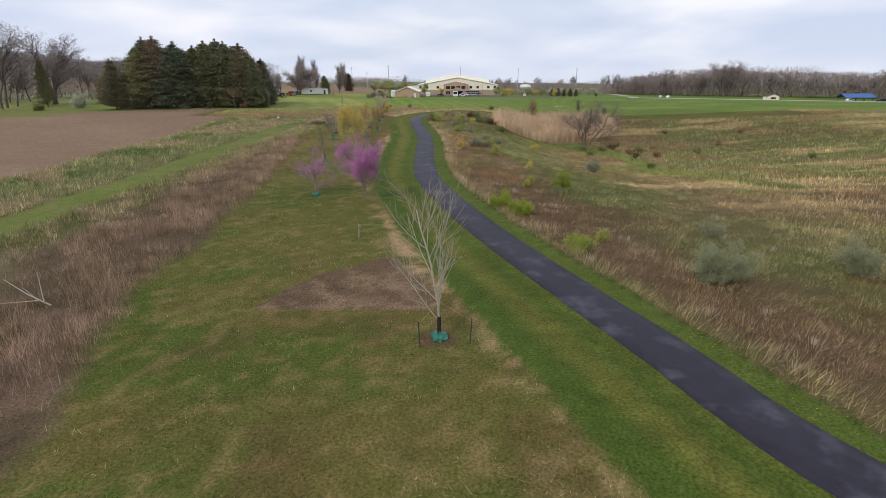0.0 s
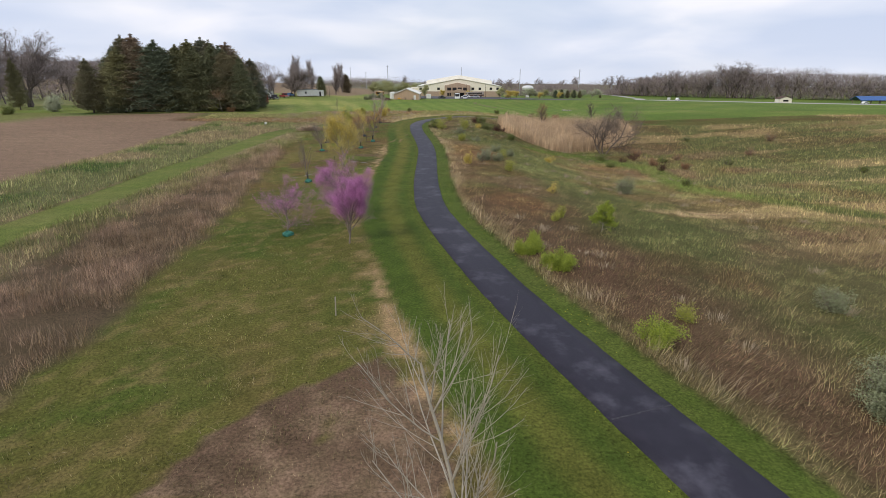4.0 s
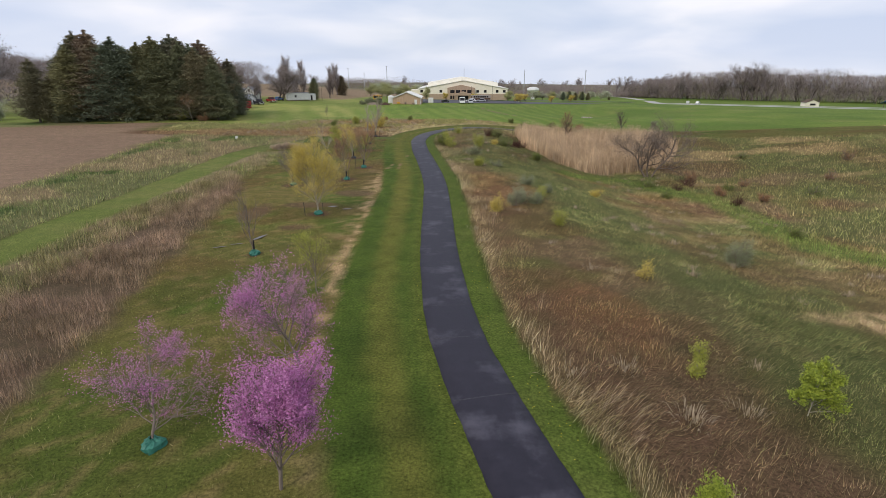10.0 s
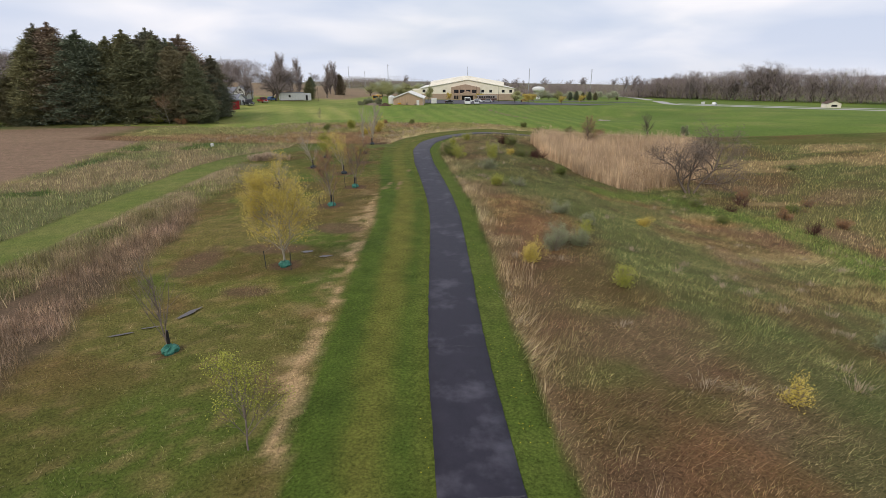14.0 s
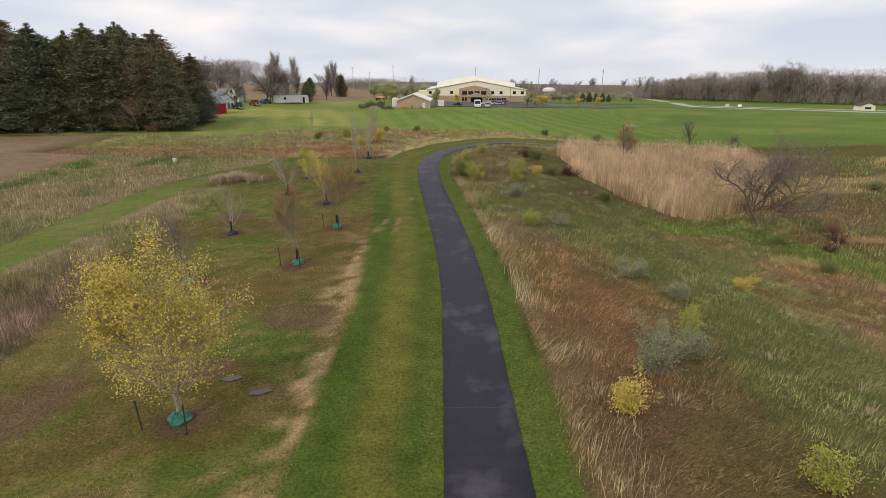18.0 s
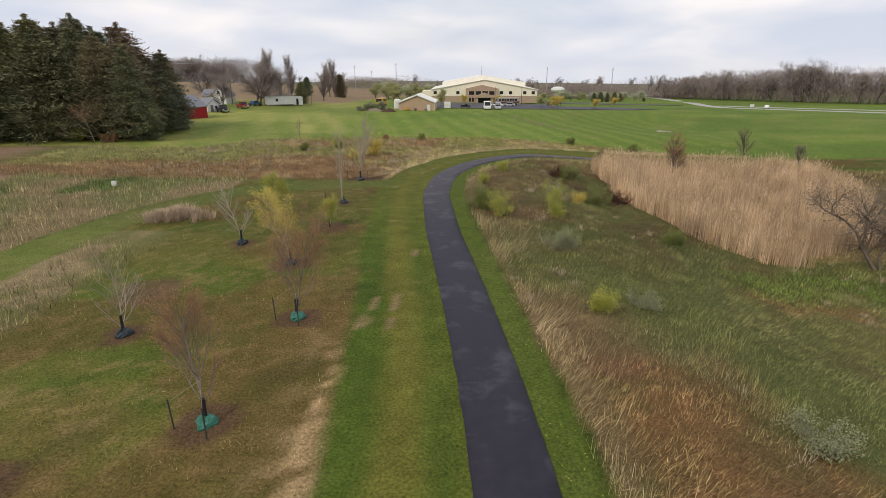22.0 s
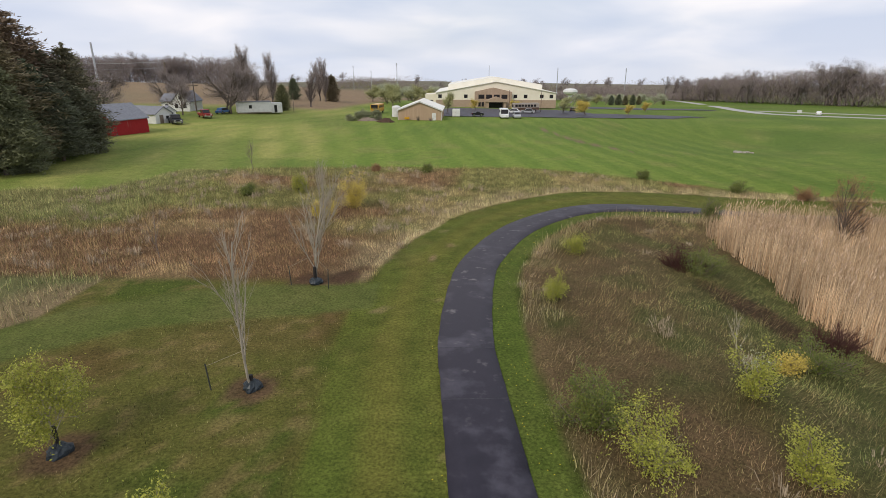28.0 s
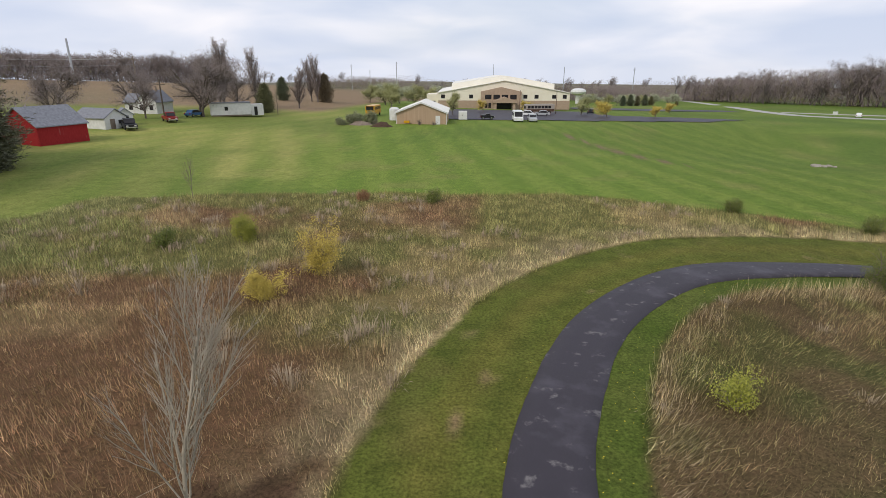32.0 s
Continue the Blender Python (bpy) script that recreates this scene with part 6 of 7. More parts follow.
yard.matrix_basis = pose(-72.5, 222, ground_z(-72.5, 222) - 0.1)
for x, y, s in ((-64.3, 229.5, 1.5), (-66.5, 233, 1.4), (-68, 243, 1.15), (-86, 240, 1.2), (-92, 222, 1.0), (-100, 235, 1.3), (-105, 205, 1.3), (-64, 247, 1.1), (-115, 190, 1.4), (-97, 178, 1.2)):
    plant(yard, x, y, s, rp.uniform(0, 360))
haze = bare_kind("budding_tree", 540, 6.0, 0.14, OPT_FAR, "rounded tree in pale yellow-green bud", "tree", leaf=(9, (0.06, 0.15), 0.3), leaf_mat=tinted("pale_opening_buds", (0.24, 0.25, 0.08), (0.46, 0.45, 0.20), 0.6), bark=BARK, group="budding trees about the hall")
haze.matrix_basis = pose(-11.4, 261.5, ground_z(-11.4, 261.5))
for x, y, s in ((25, 272, 0.95), (-33, 300, 1.3), (-38, 322, 1.5), (-28, 336, 1.5), (-22, 330, 1.3), (-46, 335, 1.3), (-45, 420, 1.5), (62, 430, 1.2), (75, 440, 1.2), (90, 452, 1.2), (104, 468, 1.2)):
    plant(haze, x, y, s * 0.9, rp.uniform(0, 360), sx=s * 1.45)
pear = bare_kind("blossom_tree", 541, 6.5, 0.14, OPT_FAR, "rounded tree in cream-white blossom", "tree", leaf=(9, (0.07, 0.16), 0.3), leaf_mat=WHITE_PETAL, bark=BARK, group="blossoming trees about the hall")
pear.matrix_basis = pose(-30, 352, ground_z(-30, 352))
for x, y, s in ((-36, 352, 1.5), (-25, 345, 1.3), (-42, 348, 1.4), (-20, 362, 1.4), (120, 470, 1.3), (58, 424, 1.1), (68, 434, 1.1), (82, 446, 1.1), (97, 460, 1.2), (112, 478, 1.2), (-40, 430, 1.4)):
    plant(pear, x, y, s * 0.9, rp.uniform(0, 360), sx=s * 1.6)
plum = bare_kind("lot_tree", 542, 3.6, 0.10, OPT_FAR, "small spreading tree in yellowish bud by the lot", "tree", leaf=(6, (0.05, 0.12), 0.22), leaf_mat=YELLOW, bark=BARK, group="small trees about the lot")
plum.matrix_basis = pose(-2.4, 281, ground_z(-2.4, 281))
for x, y, s in ((11.6, 284, 1.0), (30, 262, 1.1), (44, 266, 0.9), (60, 300, 1.0), (36, 290, 1.1)):
    plant(plum, x, y, s, rp.uniform(0, 360), sx=s * 1.4)
arbor = conifer_meshes(430, 7.5, 2.0, 0.1, 0.0)
ever = thing("arborvitae", "rounded dark evergreen by the farm lane", "evergreen tree", -68.6, 296.7, ground_z(-68.6, 296.7), group="evergreens")
part("trunk", arbor[0], DARK_BARK, ever)
part("crown", arbor[1], NEEDLES, ever)
for x, y, s in ((-56.7, 305.4, 1.3), (-57.0, 247.5, 0.95), (-100, 200, 0.9), (84, 440, 0.8), (90, 446, 0.9), (96, 452, 0.8), (103, 460, 0.9), (110, 470, 0.8), (130, 480, 0.5), (-110, 165, 1.2)):
    plant(ever, x, y, s, rp.uniform(0, 360))

# ---- buildings ----
RED = Mat("weathered_red_boards", 0.85)
f1, f2 = RED.noise(1.2, 6.0, 0.65, (1, 1, 0.25)), RED.noise(6, 4.0, 0.6, (4, 4, 0.3))
RED.base(RED.blend(RED.ramp(f1, [(0.62, (0, 0, 0)), (0.75, (0.8, 0.8, 0.8))]), RED.ramp(f2, [(0.3, (0.26, 0.012, 0.016)), (0.7, (0.38, 0.03, 0.03))]), (0.36, 0.22, 0.2)))
RED = RED.m
SHINGLE = plain("grey_shingles", (0.17, 0.175, 0.195), (0.27, 0.275, 0.30), 3.0, 0.85, bump=0.3)
WHITE = plain("white_siding", (0.62, 0.61, 0.58), (0.76, 0.75, 0.72), 1.5, 0.7)
CREAM = plain("cream_metal_panels", (0.78, 0.71, 0.56), (0.85, 0.79, 0.65), 0.5, 0.5)
ROOF_CREAM = plain("cream_metal_roof", (0.80, 0.76, 0.65), (0.87, 0.83, 0.73), 0.4, 0.4)
TAN = plain("tan_masonry", (0.36, 0.26, 0.185), (0.45, 0.335, 0.245), 1.4, 0.85)
TAN_METAL = plain("tan_metal_siding", (0.42, 0.29, 0.19), (0.50, 0.36, 0.245), 0.8, 0.6, stretch=(6, 6, 0.2))
WINDOW = plain("dark_window_glass", (0.018, 0.017, 0.02), (0.04, 0.036, 0.036), 0.6, 0.12)
BROWN_TRIM = plain("brown_trim", (0.08, 0.045, 0.03), (0.13, 0.08, 0.055), 2.0, 0.7)
WOODGREY = plain("weathered_wood", (0.17, 0.13, 0.10), (0.28, 0.22, 0.17), 3.0, 0.9, stretch=(1, 1, 0.2))
METAL = plain("galvanised_steel", (0.38, 0.39, 0.40), (0.5, 0.51, 0.52), 2.0, 0.4, 0.6)
BLUE_ROOF = plain("blue_metal_roof", (0.03, 0.09, 0.26), (0.05, 0.14, 0.36), 0.6, 0.4)


def gable_house(name, label, category, x, y, w, l, eave, ridge, wall, roof, rz=0, over=0.3, roof_label=""):
    """A house with its gable towards -y: w wide, l long. Returns the thing; y is the front wall."""
    t = thing(name, label, category, x, y, min(ground_z(x, y), ground_z(x + w, y + l)) - 0.05, rz)
    part("wall", prism([(0, 0), (w, 0), (w, eave), (w / 2, ridge), (0, eave)], "y", 0, l), wall, t)
    s = (ridge - eave) / (w / 2)
    th = 0.14
    for side in (0, 1):
        e, m = (-over, w / 2) if side == 0 else (w + over, w / 2)
        ez = eave - over * s
        bm = prism([(e, ez + 0.01), (m, ridge + 0.01), (m, ridge + th), (e, ez + th)], "y", -over, l + over)
        part("roof", bm, roof, t, roof_label)
    return t


def slab(parent, name, mat, x0, y0, z0, x1, y1, z1, label="", bevel=0.0):
    return part(name, box_mesh(x0, y0, z0, x1, y1, z1, bevel), mat, parent, label)


# red barn
barn = gable_house("barn", "weathered red wooden barn with grey shingle roof", "barn", -70.9, 184.9, 6.7, 7.2, 2.6, 4.9, RED, SHINGLE, rz=-16.5, over=0.25)
slab(barn, "corner_board", RED, 6.62, -0.06, 0.05, 6.76, 0.1, 2.55)
slab(barn, "door", RED, 4.9, -0.05, 0.05, 6.5, -0.002, 1.9, "sagging red board door")
slab(barn, "door", WOODGREY, 1.4, -0.05, 0.05, 3.3, -0.002, 2.1, "grey weathered board door")
for k in range(22):
    slab(barn, "board", RED, 0.02 + k * 0.302, -0.022, 0.02, 0.30 + k * 0.302, 0.0, 2.6 + (2.2 * (1 - abs(k - 10.5) / 10.5)) - 0.15)

# white sheds and farmhouse
shed1 = gable_house("shed", "white wooden shed with dull brown roof", "shed", -67.9, 202.0, 4.2, 7.0, 2.1, 3.4, WHITE, SHINGLE, rz=72)
slab(shed1, "door", WOODGREY, 1.0, -0.05, 0.05, 1.9, -0.004, 1.85)
slab(shed1, "window", WINDOW, 2.6, -0.04, 1.0, 3.3, -0.004, 1.6)
shed2 = gable_house("shed", "small white open-fronted shed by the yard", "shed", -69.6, 208.4, 2.4, 2.8, 2.0, 3.0, WHITE, SHINGLE, rz=40)
# dark slab on the wall stands in for the shaded inside
slab(shed2, "doorway", WINDOW, 0.6, -0.05, 0.05, 1.7, -0.004, 1.8)
house = gable_house("farmhouse", "white farmhouse with grey roof and side wing", "house", -80.6, 233.0, 4.4, 7.0, 2.7, 4.9, WHITE, SHINGLE, rz=0)
for wx in (0.6, 2.8):
    slab(house, "window", WINDOW, wx, -0.04, 0.9, wx + 0.8, -0.004, 2.0)
slab(house, "window", WINDOW, 1.8, -0.04, 3.0, 2.6, -0.004, 3.9)
slab(house, "porch", WHITE, -3.4, 1.0, 0.0, -0.02, 6.0, 2.4, "white low wing with windows")
part("porch_roof", prism([(0.6, 2.35), (3.5, 4.2), (6.4, 2.35), (6.4, 2.5), (3.5, 4.35), (0.6, 2.5)], "x", -3.7, -0.03), SHINGLE, house)
slab(house, "window", WINDOW, -2.4, 0.95, 0.9, -1.6, 0.996, 1.8)
slab(house, "chimney", TAN, 1.9, 4.0, 4.2, 2.5, 4.6, 5.9)
trailer = thing("mobile_home", "long white mobile home with patchy siding", "mobile home", -63.0, 230.6, ground_z(-62, 231), 28)
slab(trailer, "body", WHITE, 0, 0, 0.25, 8.3, 3.2, 2.75, bevel=0.05)
slab(trailer, "skirt", WOODGREY, 0.1, 0.1, 0.0, 8.1, 3.1, 0.25)
slab(trailer, "roof", SHINGLE, -0.1, -0.1, 2.75, 8.3, 3.3, 2.9)
slab(trailer, "window", WINDOW, 2.8, -0.03, 1.2, 3.5, -0.003, 2.0)
slab(trailer, "lean_to", WHITE, 8.35, 0.3, 0.0, 11.0, 3.0, 2.4, "white lean-to shed")
# the lean-to's opening is a dark slab, its inner shade as colour
slab(trailer, "doorway", WINDOW, 9.0, 0.26, 0.05, 9.7, 0.297, 1.9)

# tan shed by the lot
tan = gable_house("storage_shed", "tan metal storage shed with white roof trim", "shed", -22.6, 228.4, 10.6, 15.0, 2.75, 4.75, TAN_METAL, ROOF_CREAM, over=0.35)
slab(tan, "door", WHITE, 8.3, -0.06, 0.02, 9.25, -0.004, 2.1, "white metal door")
for e, m in ((-0.36, 5.3), (10.96, 5.3)):
    part("trim", prism([(e, 2.46), (m, 4.62), (m, 4.92), (e, 2.76)], "y", -0.40, -0.352), WHITE, tan, "white roof trim")
for k in range(24):
    xk = 0.2 + k * 0.444
    slab(tan, "rib", TAN_METAL, xk, -0.025, 0.02, xk + 0.05, 0.0, 2.7 + 1.95 * (1 - abs(xk - 5.3) / 5.3))
slab(tan, "corner_trim", WHITE, 10.52, -0.03, 0.0, 10.64, 0.02, 2.7)
slab(tan, "corner_trim", WHITE, -0.04, -0.03, 0.0, 0.08, 0.02, 2.7)

# the hall
hz = ground_z(6, 314) - 0.1
hall = thing("hall", "large cream metal hall with tan masonry base and low gables", "building", -17.6, 314, hz)
hall.scale = (1.045, 1.045, 1.045)
HW = 45.0
part("wall", prism([(0, 0.0), (HW, 0.0), (HW, 5.4), (HW / 2, 9.4), (0, 5.4)], "y", 0, 48), CREAM, hall, "cream metal wall")
slab(hall, "base_wall", TAN, -0.05, -0.12, 0.0, 14.6, -0.003, 2.9, "tan masonry base")
slab(hall, "base_wall", TAN, 28.4, -0.12, 0.0, HW + 0.05, -0.003, 2.9, "tan masonry base")
part("roof", prism([(-0.4, 5.35), (HW / 2, 9.42), (HW / 2, 9.62), (-0.4, 5.55)], "y", -0.5, 48.5), ROOF_CREAM, hall)
part("roof", prism([(HW + 0.4, 5.35), (HW / 2, 9.42), (HW / 2, 9.62), (HW + 0.4, 5.55)], "y", -0.5, 48.5), ROOF_CREAM, hall)
part("high_roof", prism([(4.5, 5.0), (HW - 4.5, 5.0), (HW - 4.5, 8.3), (HW / 2 + 1, 11.0), (HW / 2 - 1, 11.0), (4.5, 8.3)], "y", 6, 44), ROOF_CREAM, hall, "higher cream roof behind the front gable")
part("wing", box_mesh(-4.2, 3.0, 0.0, -0.02, 20, 4.8), CREAM, hall, "lower side wing")
slab(hall, "wing_door", WINDOW, -3.2, 2.94, 0.05, -1.2, 2.997, 2.6)
part("entrance_block", prism([(14.6, 0), (28.4, 0), (28.4, 5.9), (21.5, 7.4), (14.6, 5.9)], "y", -1.6, -0.004), TAN, hall, "tan projecting entrance block")
for k in range(4):
    w0 = 16.0 + k * 2.85
    slab(hall, "window", WINDOW, w0, -1.66, 3.4, w0 + 2.2, -1.603, 4.9)
for w0 in (0.9, 4.6, 10.6, 0, 29.2, 33.0, 39.0, 42.6):
    if w0:
        slab(hall, "window", WINDOW, w0, -0.06, 3.6, w0 + 1.35, -0.003, 4.85)
        slab(hall, "window_frame", WHITE, w0 - 0.06, -0.05, 3.50, w0 + 1.41, -0.004, 3.6)
for a in (18.9, 25.2):
    slab(hall, "portico_post", TAN, a, -5.4, 0.0, a + 0.9, -4.6, 2.4)
part("portico_roof", prism([(18.5, 2.4), (26.5, 2.4), (26.5, 2.9), (22.5, 4.3), (18.5, 2.9)], "y", -5.8, -1.605), TAN, hall)
slab(hall, "entrance_doors", WINDOW, 19.9, -1.68, 0.05, 25.1, -1.603, 2.3)
slab(hall, "window", WINDOW, 16.0, -1.68, 0.6, 16.9, -1.603, 2.2)
slab(hall, "window", WINDOW, 17.2, -1.68, 0.6, 18.1, -1.603, 2.2)

# pavilion with blue roof across the road
pav = thing("pavilion", "open picnic pavilion with blue metal roof", "pavilion", 236, 318, ground_z(240, 320))
pav.scale = (0.78, 0.78, 0.78)
for px in (0, 7, 14, 20):
    for py in (0, 9):
        slab(pav, "post", WOODGREY, px, py, -0.5, px + 0.35, py + 0.35, 3.0)
part("roof", prism([(-1.5, 2.9), (4.5, 5.6), (10.5, 2.9), (10.5, 3.1), (4.5, 5.8), (-1.5, 3.1)], "x", -1.5, 22), BLUE_ROOF, pav)
slab(pav, "gable", WOODGREY, 21.6, 0, 3.0, 21.9, 9, 3.5)
kiosk = gable_house("kiosk", "small cream kiosk with brown roof across the road", "kiosk", 192, 322, 7, 5, 2.6, 3.9, CREAM, BROWN_TRIM)
slab(kiosk, "window", WINDOW, 2, -0.05, 1.0, 5, -0.004, 2.0)

# ---- vehicles ----
TYRE = plain("black_rubber", (0.012, 0.012, 0.013), (0.025, 0.025, 0.025), 8.0, 0.8)
CHROME = plain("dull_chrome", (0.5, 0.5, 0.5), (0.62, 0.62, 0.62), 4.0, 0.25, 0.9)
LAMP = plain("clear_lamp_glass", (0.55, 0.54, 0.5), (0.65, 0.64, 0.6), 4.0, 0.2)
TAIL = plain("red_lamp_glass", (0.35, 0.02, 0.02), (0.45, 0.03, 0.03), 4.0, 0.3)


def paint(name, c):
    return plain(name, tuple(v * 0.9 for v in c), tuple(min(v * 1.1, 0.9) for v in c), 1.0, 0.3)


def wheel(parent, x, y, r=0.34, w=0.22):
    bm = cyl(r, r, -w / 2, w / 2, 16)
    bmesh.ops.rotate(bm, verts=bm.verts, matrix=Matrix.Rotation(radians(90), 3, "X"))
    bmesh.ops.translate(bm, verts=bm.verts, vec=(x, y, r))
    wh = part("wheel", bm, TYRE, parent)
    bm = cyl(r * 0.55, r * 0.55, -w / 2 - 0.01, w / 2 + 0.01, 12)
    bmesh.ops.rotate(bm, verts=bm.verts, matrix=Matrix.Rotation(radians(90), 3, "X"))
    bmesh.ops.translate(bm, verts=bm.verts, vec=(x, y, r))
    part("rim", bm, CHROME, wh)


def car(x, y, rz, mat, label, kind="car", category="car", l=4.5, w=1.8, h=1.5):
    """A car, pickup or van, its nose towards +x before turning."""
    t = thing(kind, label, category, x, y, ground_z(x, y) + 0.06, rz, group="parked vehicles")
    belt = h * 0.58
    if kind == "pickup":
        outline = [(0, 0.35), (l, 0.35), (l, 0.85), (l - 1.3, 0.98), (l * 0.42, 1.0), (0, 1.0)]
        cabin = [(l * 0.36, 0.98), (l * 0.75, 0.98), (l * 0.64, h), (l * 0.40, h)]
    elif kind in ("van", "minibus"):
        outline = [(0, 0.35), (l, 0.35), (l, 0.95), (l - 0.6, 1.15), (l - 1.0, h), (0.05, h)]
        cabin = None
    else:
        outline = [(0, 0.32), (l, 0.32), (l, 0.72), (l - 0.9, belt + 0.02), (l * 0.12, belt + 0.05), (0, 0.78)]
        cabin = [(l * 0.10, belt), (l * 0.76, belt), (l * 0.60, h), (l * 0.22, h)]
    bm = prism([(p, q) for p, q in outline], "y", -w / 2, w / 2)
    bmesh.ops.bevel(bm, geom=list(bm.edges), offset=0.06, segments=2, affect="EDGES")
    part("body", bm, mat, t)
    if cabin:
        bm = prism(cabin, "y", -w / 2 + 0.12, w / 2 - 0.12)
        bmesh.ops.bevel(bm, geom=list(bm.edges), offset=0.05, segments=2, affect="EDGES")
        part("cabin", bm, mat, t)
        for s in (-1, 1):
            ys = sorted((s * (w / 2 - 0.115), s * (w / 2 - 0.10)))
            zz = (belt if kind != "pickup" else 0.98)
            part("side_window", prism([(cabin[0][0] + 0.15, zz + 0.06), (cabin[1][0] - 0.18, zz + 0.06), (cabin[2][0] - 0.06, h - 0.08), (cabin[3][0] + 0.06, h - 0.08)], "y", *ys), WINDOW, t)
        a, b = cabin[1], cabin[2]
        part("windscreen", prism([(a[0] - 0.03, a[1] + 0.06), (a[0] + 0.02, a[1] + 0.07), (b[0] + 0.05, b[1] - 0.07), (b[0], b[1] - 0.08)], "y", -w / 2 + 0.22, w / 2 - 0.22), WINDOW, t)
    else:
        part("windscreen", prism([(l - 0.62, 1.18), (l - 0.57, 1.2), (l - 0.93, h - 0.12), (l - 0.98, h - 0.14)], "y", -w / 2 + 0.15, w / 2 - 0.15), WINDOW, t)
        for s in (-1, 1):
            ys = sorted((s * w / 2, s * (w / 2 + 0.012)))
            for k in range(3):
                slab(t, "side_window", WINDOW, 0.4 + k * (l - 1.9) / 3, ys[0], h * 0.55, 0.25 + (k + 1) * (l - 1.9) / 3, ys[1], h * 0.82)
    for px in (l * 0.18, l * 0.80):
        for s in (-1, 1):
            wheel(t, px, s * (w / 2 - 0.1))
    for s in (-1, 1):
        slab(t, "headlight", LAMP, l - 0.05, s * 0.6 - 0.17, 0.6, l + 0.012, s * 0.6 + 0.17, 0.78)
        slab(t, "tail_light", TAIL, -0.012, s * 0.68 - 0.1, 0.65, 0.05, s * 0.68 + 0.1, 0.85)
    slab(t, "bumper", CHROME if kind == "pickup" else mat, l - 0.02, -w / 2 + 0.1, 0.36, l + 0.06, w / 2 - 0.1, 0.52)
    return t


SILVER, CAR_WHITE, CAR_BLACK, CAR_RED, CAR_BLUE = paint("silver_paint", (0.4, 0.41, 0.42)), paint("white_paint", (0.74, 0.74, 0.72)), paint("black_paint", (0.02, 0.02, 0.022)), paint("red_paint", (0.26, 0.02, 0.02)), paint("blue_paint", (0.05, 0.12, 0.25))
BUS_YELLOW = paint("school_bus_yellow", (0.62, 0.33, 0.02))
car(-66.4, 205.6, -52, CAR_BLACK, "dark pickup truck with silver cab parked on grass", "pickup", "pickup truck", 5.4, 1.9, 1.75)
car(-66.6, 219.0, -50, CAR_RED, "dark red pickup truck parked on grass", "pickup", "pickup truck", 5.2, 1.9, 1.75)
car(-66.2, 226.4, 75, CAR_BLUE, "small blue car parked beside the farm lane", "car", "car", 4.2, 1.7, 1.4)
car(4.0, 243.2, -90, CAR_WHITE, "white minibus parked facing the lawn", "minibus", "minibus", 5.6, 2.1, 2.4)
car(7.4, 243.0, -90, SILVER, "dark silver sport utility car parked beside the minibus", "car", "car", 4.6, 1.85, 1.7)
car(-4.4, 244.4, 5, CAR_BLACK, "small dark utility truck parked by the lot", "pickup", "pickup truck", 3.2, 1.4, 1.3)
car(10.5, 262.0, 170, CAR_WHITE, "white car parked in the lot", "car", "car", 4.4, 1.8, 1.4)
car(15.0, 264.0, 175, SILVER, "silver car parked in the lot", "car", "car", 4.4, 1.8, 1.4)
car(30.0, 282.0, 80, CAR_BLACK, "dark car parked beside the hall", "car", "car", 4.4, 1.8, 1.4)
car(126, 306, 55, CAR_WHITE, "white car on the bending road", "car", "car", 4.5, 1.8, 1.45)
car(205, 246, 150, CAR_BLACK, "dark car on the far road", "car", "car", 4.5, 1.8, 1.45)
car(228, 306, 20, CAR_WHITE, "white car parked before the pavilion", "car", "car", 4.5, 1.8, 1.45)
car(250, 300, 20, CAR_BLACK, "dark car parked before the pavilion", "car", "car", 4.5, 1.8, 1.45)


def bus(x, y, rz, mat, label, name, category, l=8.5, w=2.4, h=2.9, stripe=None):
    t = thing(name, label, category, x, y, ground_z(x, y) + 0.08, rz, group="parked vehicles")
    slab(t, "body", mat, 0, -w / 2, 0.45, l, w / 2, h, bevel=0.12)
    for s in (-1, 1):
        ys = sorted((s * (w / 2 + 0.002), s * (w / 2 + 0.015)))
        for k in range(7):
            slab(t, "side_window", WINDOW, 0.5 + k * (l - 1.4) / 7, ys[0], 1.6, 0.2 + (k + 1) * (l - 1.4) / 7 + 0.1, ys[1], 2.3)
        if stripe:
            slab(t, "stripe", stripe, 0.15, ys[0], 0.7, l - 0.15, ys[1], 1.4)
        for px in (l * 0.2, l * 0.82):
            wheel(t, px, s * (w / 2 - 0.1), 0.46, 0.28)
    slab(t, "windscreen", WINDOW, l - 0.02, -w / 2 + 0.2, 1.5, l + 0.015, w / 2 - 0.2, 2.5)
    slab(t, "rear_window", WINDOW, -0.015, -w / 2 + 0.4, 1.5, 0.02, w / 2 - 0.4, 2.3)
    return t


bus(-31.0, 256.0, -95, BUS_YELLOW, "yellow school bus with dark windows behind the shed", "school_bus", "bus", 7.0, 2.3, 2.6)
bus(9.0, 272.0, 12, paint("beige_paint", (0.38, 0.33, 0.28)), "beige motor home with broad dark brown stripes in the lot", "motor_home", "motor home", 8.5, 2.4, 2.7, BROWN_TRIM)

